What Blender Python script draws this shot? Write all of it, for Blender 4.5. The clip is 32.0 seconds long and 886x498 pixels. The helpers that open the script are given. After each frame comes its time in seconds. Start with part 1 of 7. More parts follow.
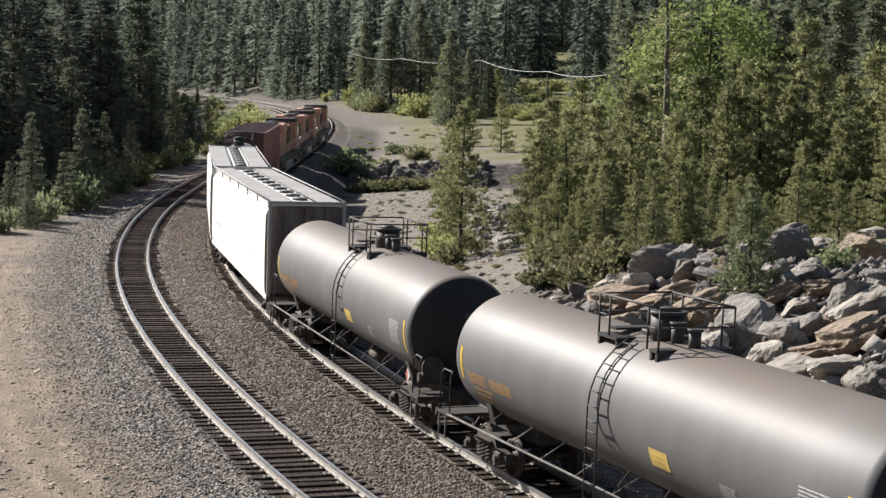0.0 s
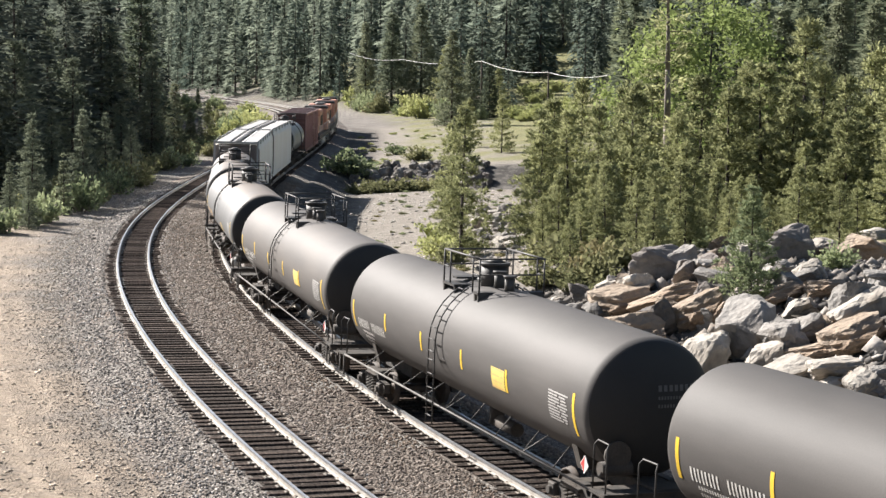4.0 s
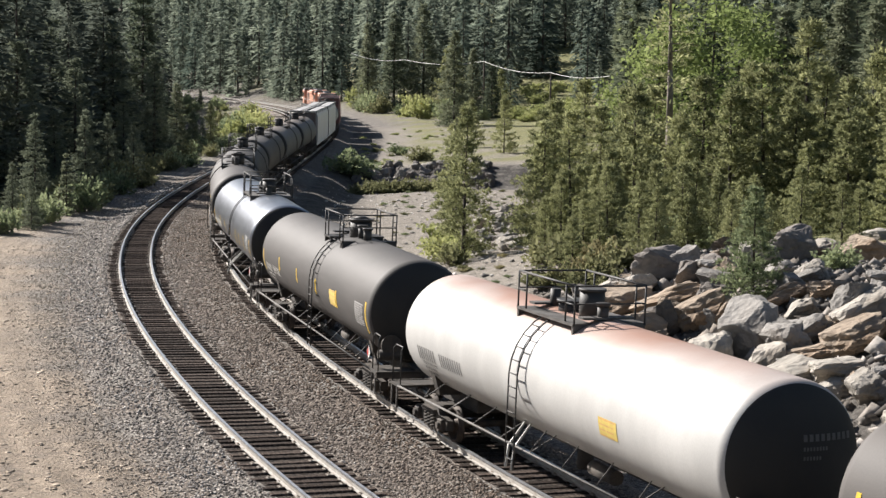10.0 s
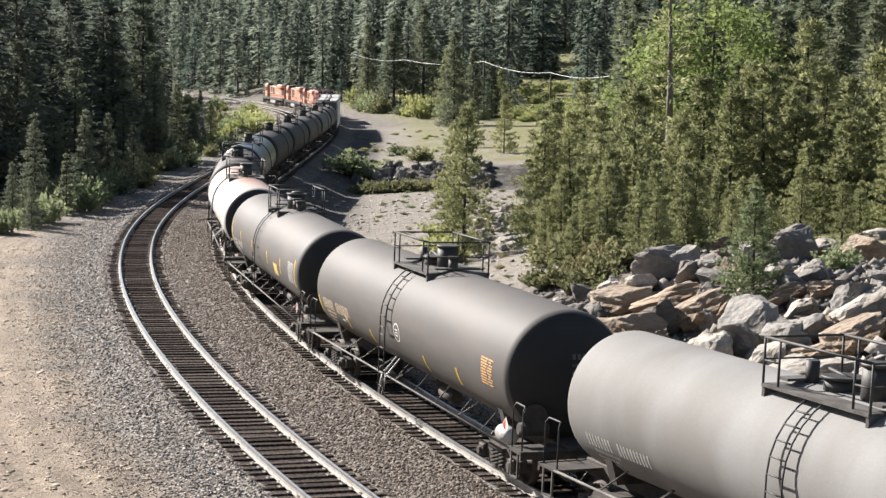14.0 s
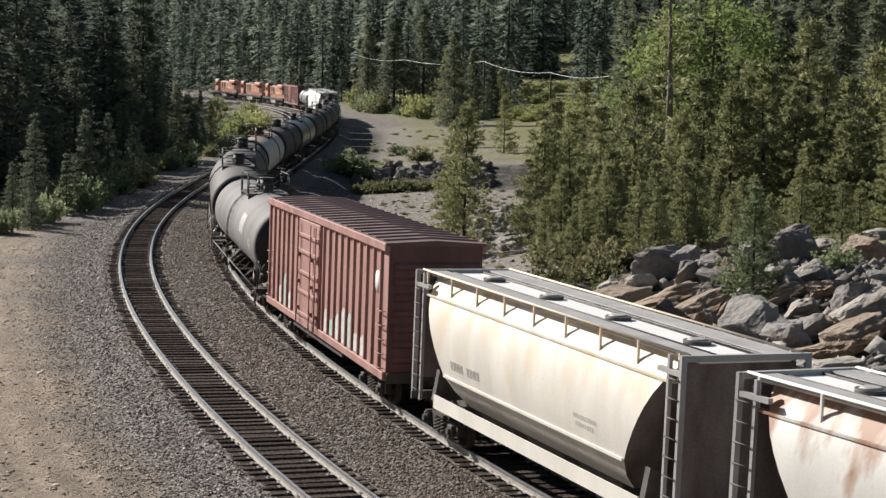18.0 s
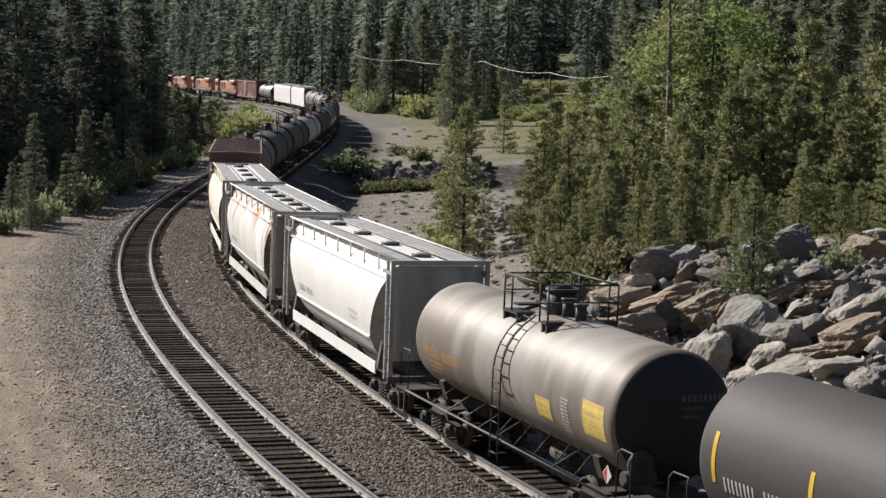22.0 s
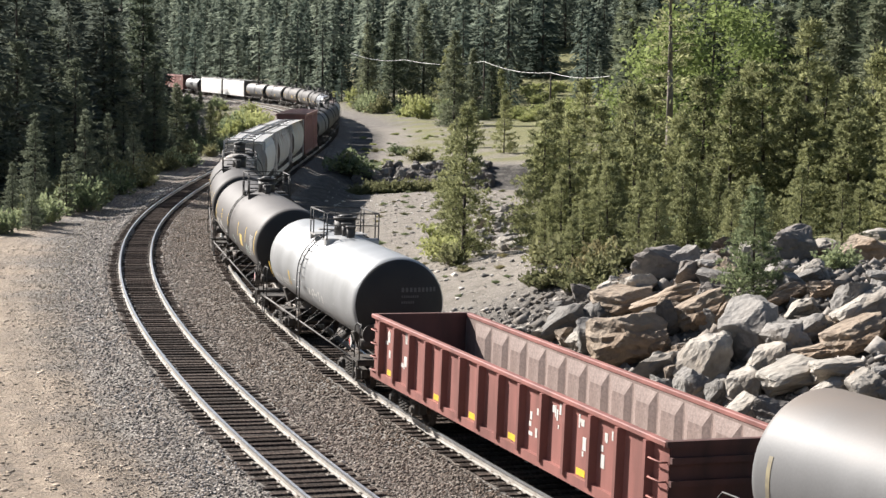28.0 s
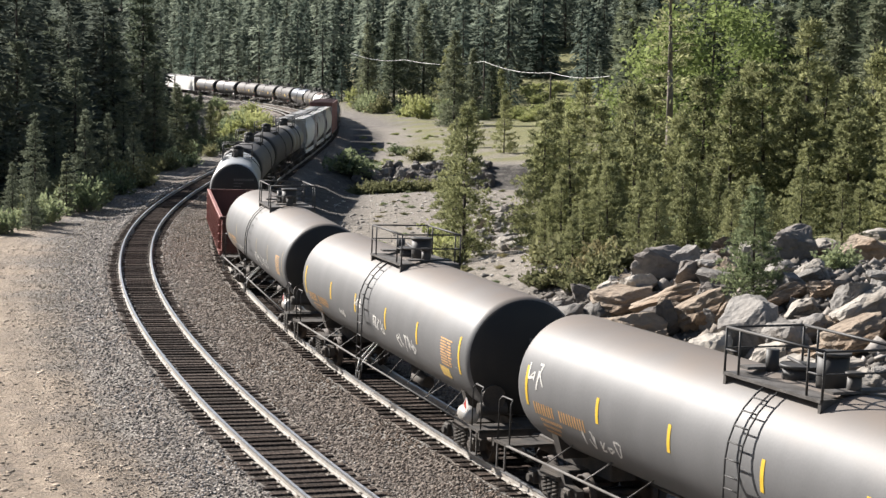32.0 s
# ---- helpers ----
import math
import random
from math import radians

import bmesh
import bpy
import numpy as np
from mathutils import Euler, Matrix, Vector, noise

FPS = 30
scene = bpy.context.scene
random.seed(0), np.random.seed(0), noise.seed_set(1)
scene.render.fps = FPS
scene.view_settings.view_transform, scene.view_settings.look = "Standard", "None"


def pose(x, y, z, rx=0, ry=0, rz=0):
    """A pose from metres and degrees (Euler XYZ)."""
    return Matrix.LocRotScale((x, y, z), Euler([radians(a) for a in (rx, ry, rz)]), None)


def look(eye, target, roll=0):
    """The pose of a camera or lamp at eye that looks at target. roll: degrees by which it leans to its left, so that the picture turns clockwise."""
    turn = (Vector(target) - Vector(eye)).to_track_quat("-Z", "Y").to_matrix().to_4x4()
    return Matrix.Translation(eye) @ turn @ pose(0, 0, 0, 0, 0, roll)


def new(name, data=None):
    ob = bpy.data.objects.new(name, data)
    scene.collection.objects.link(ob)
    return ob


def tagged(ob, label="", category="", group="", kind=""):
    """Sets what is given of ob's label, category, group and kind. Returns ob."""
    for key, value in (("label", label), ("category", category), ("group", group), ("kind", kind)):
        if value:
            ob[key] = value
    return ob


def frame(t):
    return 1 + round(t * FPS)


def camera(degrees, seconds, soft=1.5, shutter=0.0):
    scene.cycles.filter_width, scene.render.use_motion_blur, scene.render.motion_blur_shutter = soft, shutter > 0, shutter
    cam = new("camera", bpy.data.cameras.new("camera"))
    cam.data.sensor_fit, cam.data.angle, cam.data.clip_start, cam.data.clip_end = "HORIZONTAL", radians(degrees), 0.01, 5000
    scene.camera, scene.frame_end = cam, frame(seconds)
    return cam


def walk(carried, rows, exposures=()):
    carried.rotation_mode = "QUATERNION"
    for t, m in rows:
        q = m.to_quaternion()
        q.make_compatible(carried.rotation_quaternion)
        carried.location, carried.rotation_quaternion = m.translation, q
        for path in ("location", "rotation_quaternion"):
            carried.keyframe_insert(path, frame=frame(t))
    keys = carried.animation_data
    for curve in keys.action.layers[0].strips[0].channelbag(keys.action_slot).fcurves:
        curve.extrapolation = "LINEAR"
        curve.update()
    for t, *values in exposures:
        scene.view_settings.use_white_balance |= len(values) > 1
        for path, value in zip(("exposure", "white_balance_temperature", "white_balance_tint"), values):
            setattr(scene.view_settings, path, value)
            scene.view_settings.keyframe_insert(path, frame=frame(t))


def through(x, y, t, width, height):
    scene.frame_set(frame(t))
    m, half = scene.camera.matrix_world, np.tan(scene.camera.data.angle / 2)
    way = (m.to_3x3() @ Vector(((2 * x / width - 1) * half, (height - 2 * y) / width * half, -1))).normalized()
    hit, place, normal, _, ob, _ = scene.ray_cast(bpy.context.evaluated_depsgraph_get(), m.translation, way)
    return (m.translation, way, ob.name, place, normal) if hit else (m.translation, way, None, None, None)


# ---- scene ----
# ---- the camera: held still on a slope beside the line, with a slight drift ----
EYE = Vector((0.0, 0.0, 9.18))
LENS = 29.07


def aim(across, down):
    """The camera's pose, turned by small angles in degrees."""
    return (Matrix.Translation(EYE) @ Matrix.Rotation(radians(across), 4, "Z") @ Matrix.Rotation(radians(90 - 5.057 + down), 4, "X")
            @ Matrix.Rotation(radians(0.907), 4, "Z"))


cam = camera(LENS, 32.0, soft=1.45)
PX = 0.01895
walk(cam, [(0, aim(-5.5 * PX, -2 * PX)), (1.5, aim(-5.5 * PX, -1.8 * PX)), (2.2, aim(-4.4 * PX, -1.4 * PX)), (5.5, aim(-4.2 * PX, -0.5 * PX)),
           (7.6, aim(-3.7 * PX, -0.3 * PX)), (8.5, aim(-1.6 * PX, -0.1 * PX)), (9.4, aim(0, 0)), (13, aim(0, 0)), (18.5, aim(0, 0)),
           (19.2, aim(-0.8 * PX, 0)), (23.8, aim(-0.8 * PX, 0)), (24.6, aim(0, 0)), (32, aim(0, 0))],
     exposures=[(0, 0.74), (1, 0.98), (3, 1.32), (6, 1.44), (7, 1.25), (8, 1.25), (9, 1.25), (10, 1.0), (11, 0.98), (13, 1.13), (14, 1.26), (15, 1.14), (17, 0.9), (18, 0.45), (19, 0.25), (20, 0.25), (21, -0.02), (22, 0.35), (23, 0.72), (25, 1.24), (28, 1.14), (32, 1.08)])

# ---- sun and sky ----
SUN_AZ, SUN_EL = radians(140), radians(32.5)
world = bpy.data.worlds.new("sky")
scene.world = world
world.use_nodes = True
wn = world.node_tree
sky = wn.nodes.new("ShaderNodeTexSky")
sky.sky_type, sky.sun_disc, sky.sun_elevation, sky.sun_rotation = "NISHITA", False, SUN_EL, math.pi / 2 - SUN_AZ
wn.nodes["Background"].inputs["Strength"].default_value = 0.043
wn.links.new(sky.outputs["Color"], wn.nodes["Background"].inputs["Color"])
sun = new("sun", bpy.data.lights.new("sun", "SUN"))
sun.data.energy, sun.data.angle, sun.data.color = 5.0, radians(0.53), (1.0, 0.95, 0.9)
to_sun = Vector((math.cos(SUN_EL) * math.cos(SUN_AZ), math.cos(SUN_EL) * math.sin(SUN_AZ), math.sin(SUN_EL)))
sun.matrix_world = look(to_sun * 300, (0, 0, 0))

# ---- the line: curvature by distance, fitted; s runs with the train ----
KNOTS = np.linspace(-40, 500, 25)
CURVE = [-0.00852, -0.00708, -0.00544, -0.00368, -0.00428, -0.00386, -0.00219, -0.00081, -0.00005, 0.00037, 0.00064, 0.00088, 0.00117,
         0.00155, 0.00201, 0.0024, 0.00261, 0.00257, 0.00191, 0.00098, 0.00033, -0.00009, -0.00038, -0.00062, -0.00083]
STEP = 0.5
S = np.arange(-480, 700.01, STEP)
kap = np.interp(S, KNOTS, CURVE)
kap[S < -60] = 0
kap[(S >= -60) & (S < -40)] *= (S[(S >= -60) & (S < -40)] + 60) / 20
kap[S > 500] = 0
i0 = int(np.argmin(abs(S)))
TH = np.concatenate([[0], np.cumsum((kap[1:] + kap[:-1]) / 2 * STEP)])
TH += 2.00048 - TH[i0]
PXs = np.concatenate([[0], np.cumsum((np.cos(TH)[1:] + np.cos(TH)[:-1]) / 2 * STEP)])
PYs = np.concatenate([[0], np.cumsum((np.sin(TH)[1:] + np.sin(TH)[:-1]) / 2 * STEP)])
PXs += 6.7347 - PXs[i0]
PYs += 30.319 - PYs[i0]
sc = np.clip(S, -60, 520)
PZs = 0.0171941 * S + 0.101285e-4 * sc ** 2
CANT = np.clip(-3.83 * np.convolve(np.pad(kap, 40, mode="edge"), np.ones(81) / 81, "valid"), -0.1, 0.1)
GAP = 5.24     # between the two tracks
SPEED = 12.0416


def on_line(s, v=0.0, w=0.0):
    """The point at distance s, v metres to the right of the line and w over its rails."""
    x, y, z, th, c = (float(np.interp(s, S, a)) for a in (PXs, PYs, PZs, TH, CANT))
    r = v * math.cos(c) + w * math.sin(c)
    return Vector((x + r * math.sin(th), y - r * math.cos(th), z + w * math.cos(c) - v * math.sin(c)))


def car_pose(s, reach):
    """The pose of a vehicle at s whose bogies stand at s - reach and s + reach."""
    a, b = on_line(s - reach), on_line(s + reach)
    d = b - a
    m = (a + b) / 2
    return pose(m.x, m.y, m.z, math.degrees(float(np.interp(s, S, CANT))), -math.degrees(math.atan2(d.z, d.xy.length)), math.degrees(math.atan2(d.y, d.x)))


def line_at(y):
    """Place, height and heading of the line where it crosses y (arrays)."""
    return np.interp(y, PYs, PXs), np.interp(y, PYs, PZs), np.interp(y, PYs, TH)


# ---- materials ----
def material(name, color, rough=0.8, metal=0.0, color2=None, scale=3.0, fine=25.0, bump=0.1, bump_scale=None, spread=(0.35, 0.65), vary=0.0, spec=0.5, streak=None, dist=0.05, grain=None, island=0.0):
    """A surface with variation at two scales: broad patches of color2 and a fine grain; vary: change from object to object or piece to piece."""
    m = bpy.data.materials.new(name)
    m.use_nodes = True
    t = m.node_tree
    n, l = t.nodes, t.links
    b = n["Principled BSDF"]
    b.inputs["Roughness"].default_value, b.inputs["Metallic"].default_value = rough, metal
    b.inputs["Specular IOR Level"].default_value = spec
    co = n.new("ShaderNodeTexCoord")
    src = co.outputs["Object"]
    if streak:
        mp = n.new("ShaderNodeMapping")
        mp.inputs["Scale"].default_value = streak
        l.new(src, mp.inputs["Vector"])
        src = mp.outputs["Vector"]
    big, small = n.new("ShaderNodeTexNoise"), n.new("ShaderNodeTexNoise")
    big.inputs["Scale"].default_value, big.inputs["Detail"].default_value = scale, 5
    small.inputs["Scale"].default_value, small.inputs["Detail"].default_value = fine, 4
    l.new(src, big.inputs["Vector"])
    l.new(co.outputs["Object"], small.inputs["Vector"])
    ramp = n.new("ShaderNodeValToRGB")
    ramp.color_ramp.elements[0].position, ramp.color_ramp.elements[1].position = spread
    ramp.color_ramp.elements[0].color = (*color, 1)
    ramp.color_ramp.elements[1].color = (*(color2 or [c * 0.8 for c in color]), 1)
    l.new(big.outputs["Fac"], ramp.inputs["Fac"])
    mix = n.new("ShaderNodeMix")
    mix.data_type, mix.blend_type = "RGBA", "MULTIPLY"
    mix.inputs["Factor"].default_value = 1.0
    gr = n.new("ShaderNodeMapRange")
    gr.inputs["From Min"].default_value, gr.inputs["From Max"].default_value = 0.3, 0.7
    g_ = grain if grain is not None else (0.05 if bump < 0.07 else 0.2)
    gr.inputs["To Min"].default_value, gr.inputs["To Max"].default_value = 1 - g_, 1 + 0.75 * g_
    l.new(small.outputs["Fac"], gr.inputs["Value"])
    l.new(ramp.outputs["Color"], mix.inputs[6])
    l.new(gr.outputs["Result"], mix.inputs[7])
    out = mix.outputs[2]
    if vary:
        oi = n.new("ShaderNodeObjectInfo")
        vr = n.new("ShaderNodeMapRange")
        vr.inputs["To Min"].default_value, vr.inputs["To Max"].default_value = 1 - vary, 1 + vary
        l.new(oi.outputs["Random"], vr.inputs["Value"])
        m2 = n.new("ShaderNodeMix")
        m2.data_type, m2.blend_type = "RGBA", "MULTIPLY"
        m2.inputs["Factor"].default_value = 1.0
        l.new(out, m2.inputs[6])
        l.new(vr.outputs["Result"], m2.inputs[7])
        out = m2.outputs[2]
    if island:
        ge, vr = n.new("ShaderNodeNewGeometry"), n.new("ShaderNodeMapRange")
        vr.inputs["To Min"].default_value, vr.inputs["To Max"].default_value = 1 - island, 1 + island
        l.new(ge.outputs["Random Per Island"], vr.inputs["Value"])
        m3 = n.new("ShaderNodeMix")
        m3.data_type, m3.blend_type = "RGBA", "MULTIPLY"
        m3.inputs["Factor"].default_value = 1.0
        l.new(out, m3.inputs[6])
        l.new(vr.outputs["Result"], m3.inputs[7])
        out = m3.outputs[2]
    l.new(out, b.inputs["Base Color"])
    if bump:
        bp = n.new("ShaderNodeBump")
        bp.inputs["Strength"].default_value, bp.inputs["Distance"].default_value = bump, dist
        if bump_scale:
            vo = n.new("ShaderNodeTexVoronoi")
            vo.inputs["Scale"].default_value = bump_scale
            l.new(co.outputs["Object"], vo.inputs["Vector"])
            l.new(vo.outputs["Distance"], bp.inputs["Height"])
        else:
            l.new(small.outputs["Fac"], bp.inputs["Height"])
        l.new(bp.outputs["Normal"], b.inputs["Normal"])
    return m


def leaf_material(name, color, color2, through=0.35, joined=False, per_leaf=0.4):
    """Leaves and needles: light shines through them; the hue changes from leaf to leaf and from plant to plant (joined: by each plant's tone)."""
    m = bpy.data.materials.new(name)
    m.use_nodes = True
    n, l = m.node_tree.nodes, m.node_tree.links
    n.remove(n["Principled BSDF"])
    geo, oi = n.new("ShaderNodeNewGeometry"), n.new("ShaderNodeObjectInfo")
    ad = n.new("ShaderNodeMath")
    ad.operation = "MULTIPLY_ADD"
    ad.inputs[1].default_value = 0.95 - per_leaf
    if joined:
        tone = n.new("ShaderNodeAttribute")
        tone.attribute_name = "tone"
        l.new(tone.outputs["Fac"], ad.inputs[0])
    else:
        l.new(oi.outputs["Random"], ad.inputs[0])
    hf = n.new("ShaderNodeMath")
    hf.operation = "MULTIPLY"
    hf.inputs[1].default_value = per_leaf
    l.new(geo.outputs["Random Per Island"], hf.inputs[0])
    l.new(hf.outputs[0], ad.inputs[2])
    ramp = n.new("ShaderNodeValToRGB")
    ramp.color_ramp.elements[0].color, ramp.color_ramp.elements[1].color = (*color, 1), (*color2, 1)
    l.new(ad.outputs[0], ramp.inputs["Fac"])
    d, tr, mx = n.new("ShaderNodeBsdfDiffuse"), n.new("ShaderNodeBsdfTranslucent"), n.new("ShaderNodeMixShader")
    mx.inputs["Fac"].default_value = through
    l.new(ramp.outputs["Color"], d.inputs["Color"])
    l.new(ramp.outputs["Color"], tr.inputs["Color"])
    l.new(d.outputs[0], mx.inputs[1])
    l.new(tr.outputs[0], mx.inputs[2])
    l.new(mx.outputs[0], n["Material Output"].inputs["Surface"])
    return m


def stone_bed(name, colors, cell, bump=0.9, rough=0.95, patch=None):
    """Loose stones: each cell has its own grey, with dark gaps in the relief."""
    m = bpy.data.materials.new(name)
    m.use_nodes = True
    n, l = m.node_tree.nodes, m.node_tree.links
    b = n["Principled BSDF"]
    b.inputs["Roughness"].default_value, b.inputs["Specular IOR Level"].default_value = rough, 0.2
    co = n.new("ShaderNodeTexCoord")
    vo = n.new("ShaderNodeTexVoronoi")
    vo.inputs["Scale"].default_value = 1 / cell
    vo.inputs["Randomness"].default_value = 1
    l.new(co.outputs["Object"], vo.inputs["Vector"])
    sp = n.new("ShaderNodeSeparateColor")
    l.new(vo.outputs["Color"], sp.inputs["Color"])
    ramp = n.new("ShaderNodeValToRGB")
    el = ramp.color_ramp.elements
    el[0].color, el[1].color = (*colors[0], 1), (*colors[-1], 1)
    for i, c in enumerate(colors[1:-1]):
        e = el.new((i + 1) / (len(colors) - 1))
        e.color = (*c, 1)
    l.new(sp.outputs["Red"], ramp.inputs["Fac"])
    no = n.new("ShaderNodeTexNoise")
    no.inputs["Scale"].default_value, no.inputs["Detail"].default_value = 0.35, 6
    l.new(co.outputs["Object"], no.inputs["Vector"])
    mix = n.new("ShaderNodeMix")
    mix.data_type, mix.blend_type = "RGBA", "MULTIPLY"
    mix.inputs["Factor"].default_value = 1.0
    r2 = n.new("ShaderNodeValToRGB")
    r2.color_ramp.elements[0].position, r2.color_ramp.elements[1].position = 0.35, 0.68
    r2.color_ramp.elements[0].color, r2.color_ramp.elements[1].color = (*(patch or (0.75, 0.7, 0.66)), 1), (1.1, 1.08, 1.05, 1)
    l.new(no.outputs["Fac"], r2.inputs["Fac"])
    l.new(ramp.outputs["Color"], mix.inputs[6])
    l.new(r2.outputs["Color"], mix.inputs[7])
    l.new(mix.outputs[2], b.inputs["Base Color"])
    bp = n.new("ShaderNodeBump")
    bp.inputs["Strength"].default_value, bp.inputs["Distance"].default_value = bump, cell * 0.6
    bp.invert = True
    l.new(vo.outputs["Distance"], bp.inputs["Height"])
    l.new(bp.outputs["Normal"], b.inputs["Normal"])
    return m


M = {}
M["ballast"] = stone_bed("ballast_stone", [(0.05, 0.046, 0.042), (0.125, 0.115, 0.105), (0.2, 0.19, 0.175), (0.42, 0.4, 0.37)], 0.055, 1.0, patch=(0.8, 0.68, 0.6))
M["crib"] = stone_bed("oily_crib_stone", [(0.014, 0.011, 0.009), (0.03, 0.024, 0.02), (0.046, 0.037, 0.031), (0.095, 0.08, 0.067)], 0.075, 1.0, patch=(0.8, 0.68, 0.6))
M["stone"] = material("ballast_stones", (0.235, 0.22, 0.203), 0.9, 0, (0.205, 0.18, 0.157), 0.35, 14, 0.2, island=0.5)
M["dusty_stone"] = material("dust_covered_stones", (0.36, 0.31, 0.25), 0.95, 0, (0.27, 0.235, 0.195), 0.35, 14, 0.2, island=0.35)
M["rusty_stone"] = material("rusty_ballast_stones", (0.225, 0.19, 0.16), 0.9, 0, (0.175, 0.132, 0.1), 0.35, 14, 0.2, island=0.5)
M["rubble"] = material("broken_stone", (0.245, 0.225, 0.203), 0.95, 0, (0.14, 0.12, 0.1), 0.7, 10, 0.4, island=0.35)
M["tie"] = material("weathered_tie", (0.105, 0.082, 0.07), 0.95, 0, (0.04, 0.031, 0.026), 2.4, 40, 0.6, vary=0.55, streak=(1, 8, 1), spec=0.05)
M["rail"] = material("rail_steel", (0.56, 0.575, 0.59), 0.42, 0.85, (0.47, 0.475, 0.48), 4, 60, 0.03)
# dusty rail sides, with their sunlit brightness put into the colour
M["rail_web"] = material("sunlit_dusty_rail_side", (0.42, 0.395, 0.36), 0.7, 0, (0.31, 0.275, 0.235), 4, 60, 0.15)
M["plate"] = material("tie_plate_steel", (0.38, 0.36, 0.33), 0.7, 0.3, (0.25, 0.21, 0.17), 8, 60, 0.1)
M["rock"] = material("granite", (0.31, 0.25, 0.19), 0.9, 0, (0.21, 0.145, 0.093), 0.8, 9, 1.0, spread=(0.4, 0.66), vary=0.28, dist=0.12)
M["rock_grey"] = material("grey_rock", (0.27, 0.254, 0.232), 0.9, 0, (0.145, 0.13, 0.115), 0.7, 8, 0.8, vary=0.25, dist=0.12)
M["rock_pale"] = material("pale_rock", (0.385, 0.352, 0.305), 0.9, 0, (0.185, 0.155, 0.122), 0.7, 8, 0.8, spread=(0.42, 0.66), vary=0.2, dist=0.12)
M["rock_dark"] = material("dark_rock", (0.19, 0.165, 0.145), 0.9, 0, (0.12, 0.11, 0.1), 0.8, 9, 0.7, vary=0.25, dist=0.12)
M["bark"] = material("bark", (0.28, 0.245, 0.21), 0.95, 0, (0.15, 0.125, 0.105), 1.5, 14, 0.8, streak=(3, 3, 0.5))
M["dark_bark"] = material("dark_fir_bark", (0.07, 0.055, 0.045), 0.95, 0, (0.045, 0.037, 0.03), 1.5, 14, 0.5, streak=(3, 3, 0.5))
M["pole"] = material("pole_wood", (0.10, 0.08, 0.06), 0.9, 0, None, 2, 20, 0.3)
M["cable"] = material("pale_cable", (0.75, 0.74, 0.7), 0.5, 0, None, 2, 20, 0.0)
M["fir"] = leaf_material("fir_needles", (0.07, 0.092, 0.066), (0.26, 0.275, 0.18), 0.5)
M["pine"] = leaf_material("pine_needles", (0.09, 0.105, 0.052), (0.53, 0.535, 0.28), 0.45, False, 0.68)
# darker copy of the fir needles: shade behind the stand put into the colour
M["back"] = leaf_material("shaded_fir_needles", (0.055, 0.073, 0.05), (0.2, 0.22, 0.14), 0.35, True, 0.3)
M["young"] = leaf_material("young_needles", (0.1, 0.135, 0.075), (0.42, 0.46, 0.26), 0.42, False, 0.6)
M["leaf"] = leaf_material("broad_leaves", (0.125, 0.172, 0.056), (0.335, 0.39, 0.155), 0.45)
M["brush"] = leaf_material("shrub_leaves", (0.125, 0.135, 0.07), (0.32, 0.31, 0.165), 0.45)
M["gold"] = leaf_material("yellow_shrub_leaves", (0.25, 0.285, 0.11), (0.45, 0.455, 0.21), 0.5)
M["dry"] = leaf_material("dry_shrub_leaves", (0.16, 0.145, 0.075), (0.38, 0.34, 0.19), 0.45)
# far woods: distance haze is mixed into the needle colour, paler and bluer
M["far"] = leaf_material("hazed_far_needles", (0.062, 0.09, 0.078), (0.32, 0.36, 0.275), 0.4, True, 0.3)
# needles darkened for the wood's shaded side, with some blue haze mixed in
M["deep"] = leaf_material("shade_dark_wood_needles", (0.037, 0.051, 0.047), (0.19, 0.212, 0.168), 0.38, True, 0.3)
M["spruce"] = leaf_material("pale_spruce_needles", (0.078, 0.098, 0.074), (0.25, 0.272, 0.19), 0.45)
# rolling stock
M["black"] = material("weathered_black_paint", (0.102, 0.094, 0.088), 0.66, 0, (0.128, 0.115, 0.104), 0.5, 30, 0.04, streak=(0.5, 0.5, 2.5), vary=0.12, spec=0.32)
M["matt"] = material("faded_black_paint", (0.09, 0.083, 0.078), 0.66, 0, (0.069, 0.064, 0.06), 0.6, 30, 0.04, streak=(0.5, 0.5, 2.5), vary=0.1, spec=0.32)
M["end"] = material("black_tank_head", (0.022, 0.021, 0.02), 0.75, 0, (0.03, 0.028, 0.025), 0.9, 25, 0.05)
M["gloss"] = material("glossy_metallic_black_paint", (0.27, 0.285, 0.315), 0.34, 0.85, (0.21, 0.222, 0.248), 0.8, 30, 0.015, streak=(1, 1, 4))
M["under"] = material("grimy_underframe", (0.042, 0.038, 0.034), 0.8, 0, (0.085, 0.07, 0.056), 2, 25, 0.2)
M["frame"] = material("grey_dusty_steel", (0.135, 0.126, 0.117), 0.7, 0, (0.06, 0.053, 0.046), 2.5, 30, 0.1)
M["wheel"] = material("wheel_steel", (0.10, 0.075, 0.055), 0.7, 0.3, (0.05, 0.04, 0.035), 3, 30, 0.1)
M["yellow"] = material("yellow_reflective_tape", (0.85, 0.57, 0.05), 0.5, 0, (0.75, 0.48, 0.04), 4, 40, 0.0)
M["faded_yellow"] = material("worn_yellow_tape", (0.36, 0.31, 0.19), 0.6, 0, (0.24, 0.21, 0.155), 5, 40, 0.0)
M["placard"] = material("faded_yellow_placard", (0.78, 0.6, 0.16), 0.6, 0, (0.66, 0.5, 0.14), 6, 40, 0.0)
M["red"] = material("red_placard_paint", (0.55, 0.06, 0.05), 0.5, 0, None, 6, 40, 0.0)
M["white"] = material("white_lettering", (0.75, 0.74, 0.70), 0.6, 0, (0.6, 0.58, 0.54), 6, 40, 0.0)
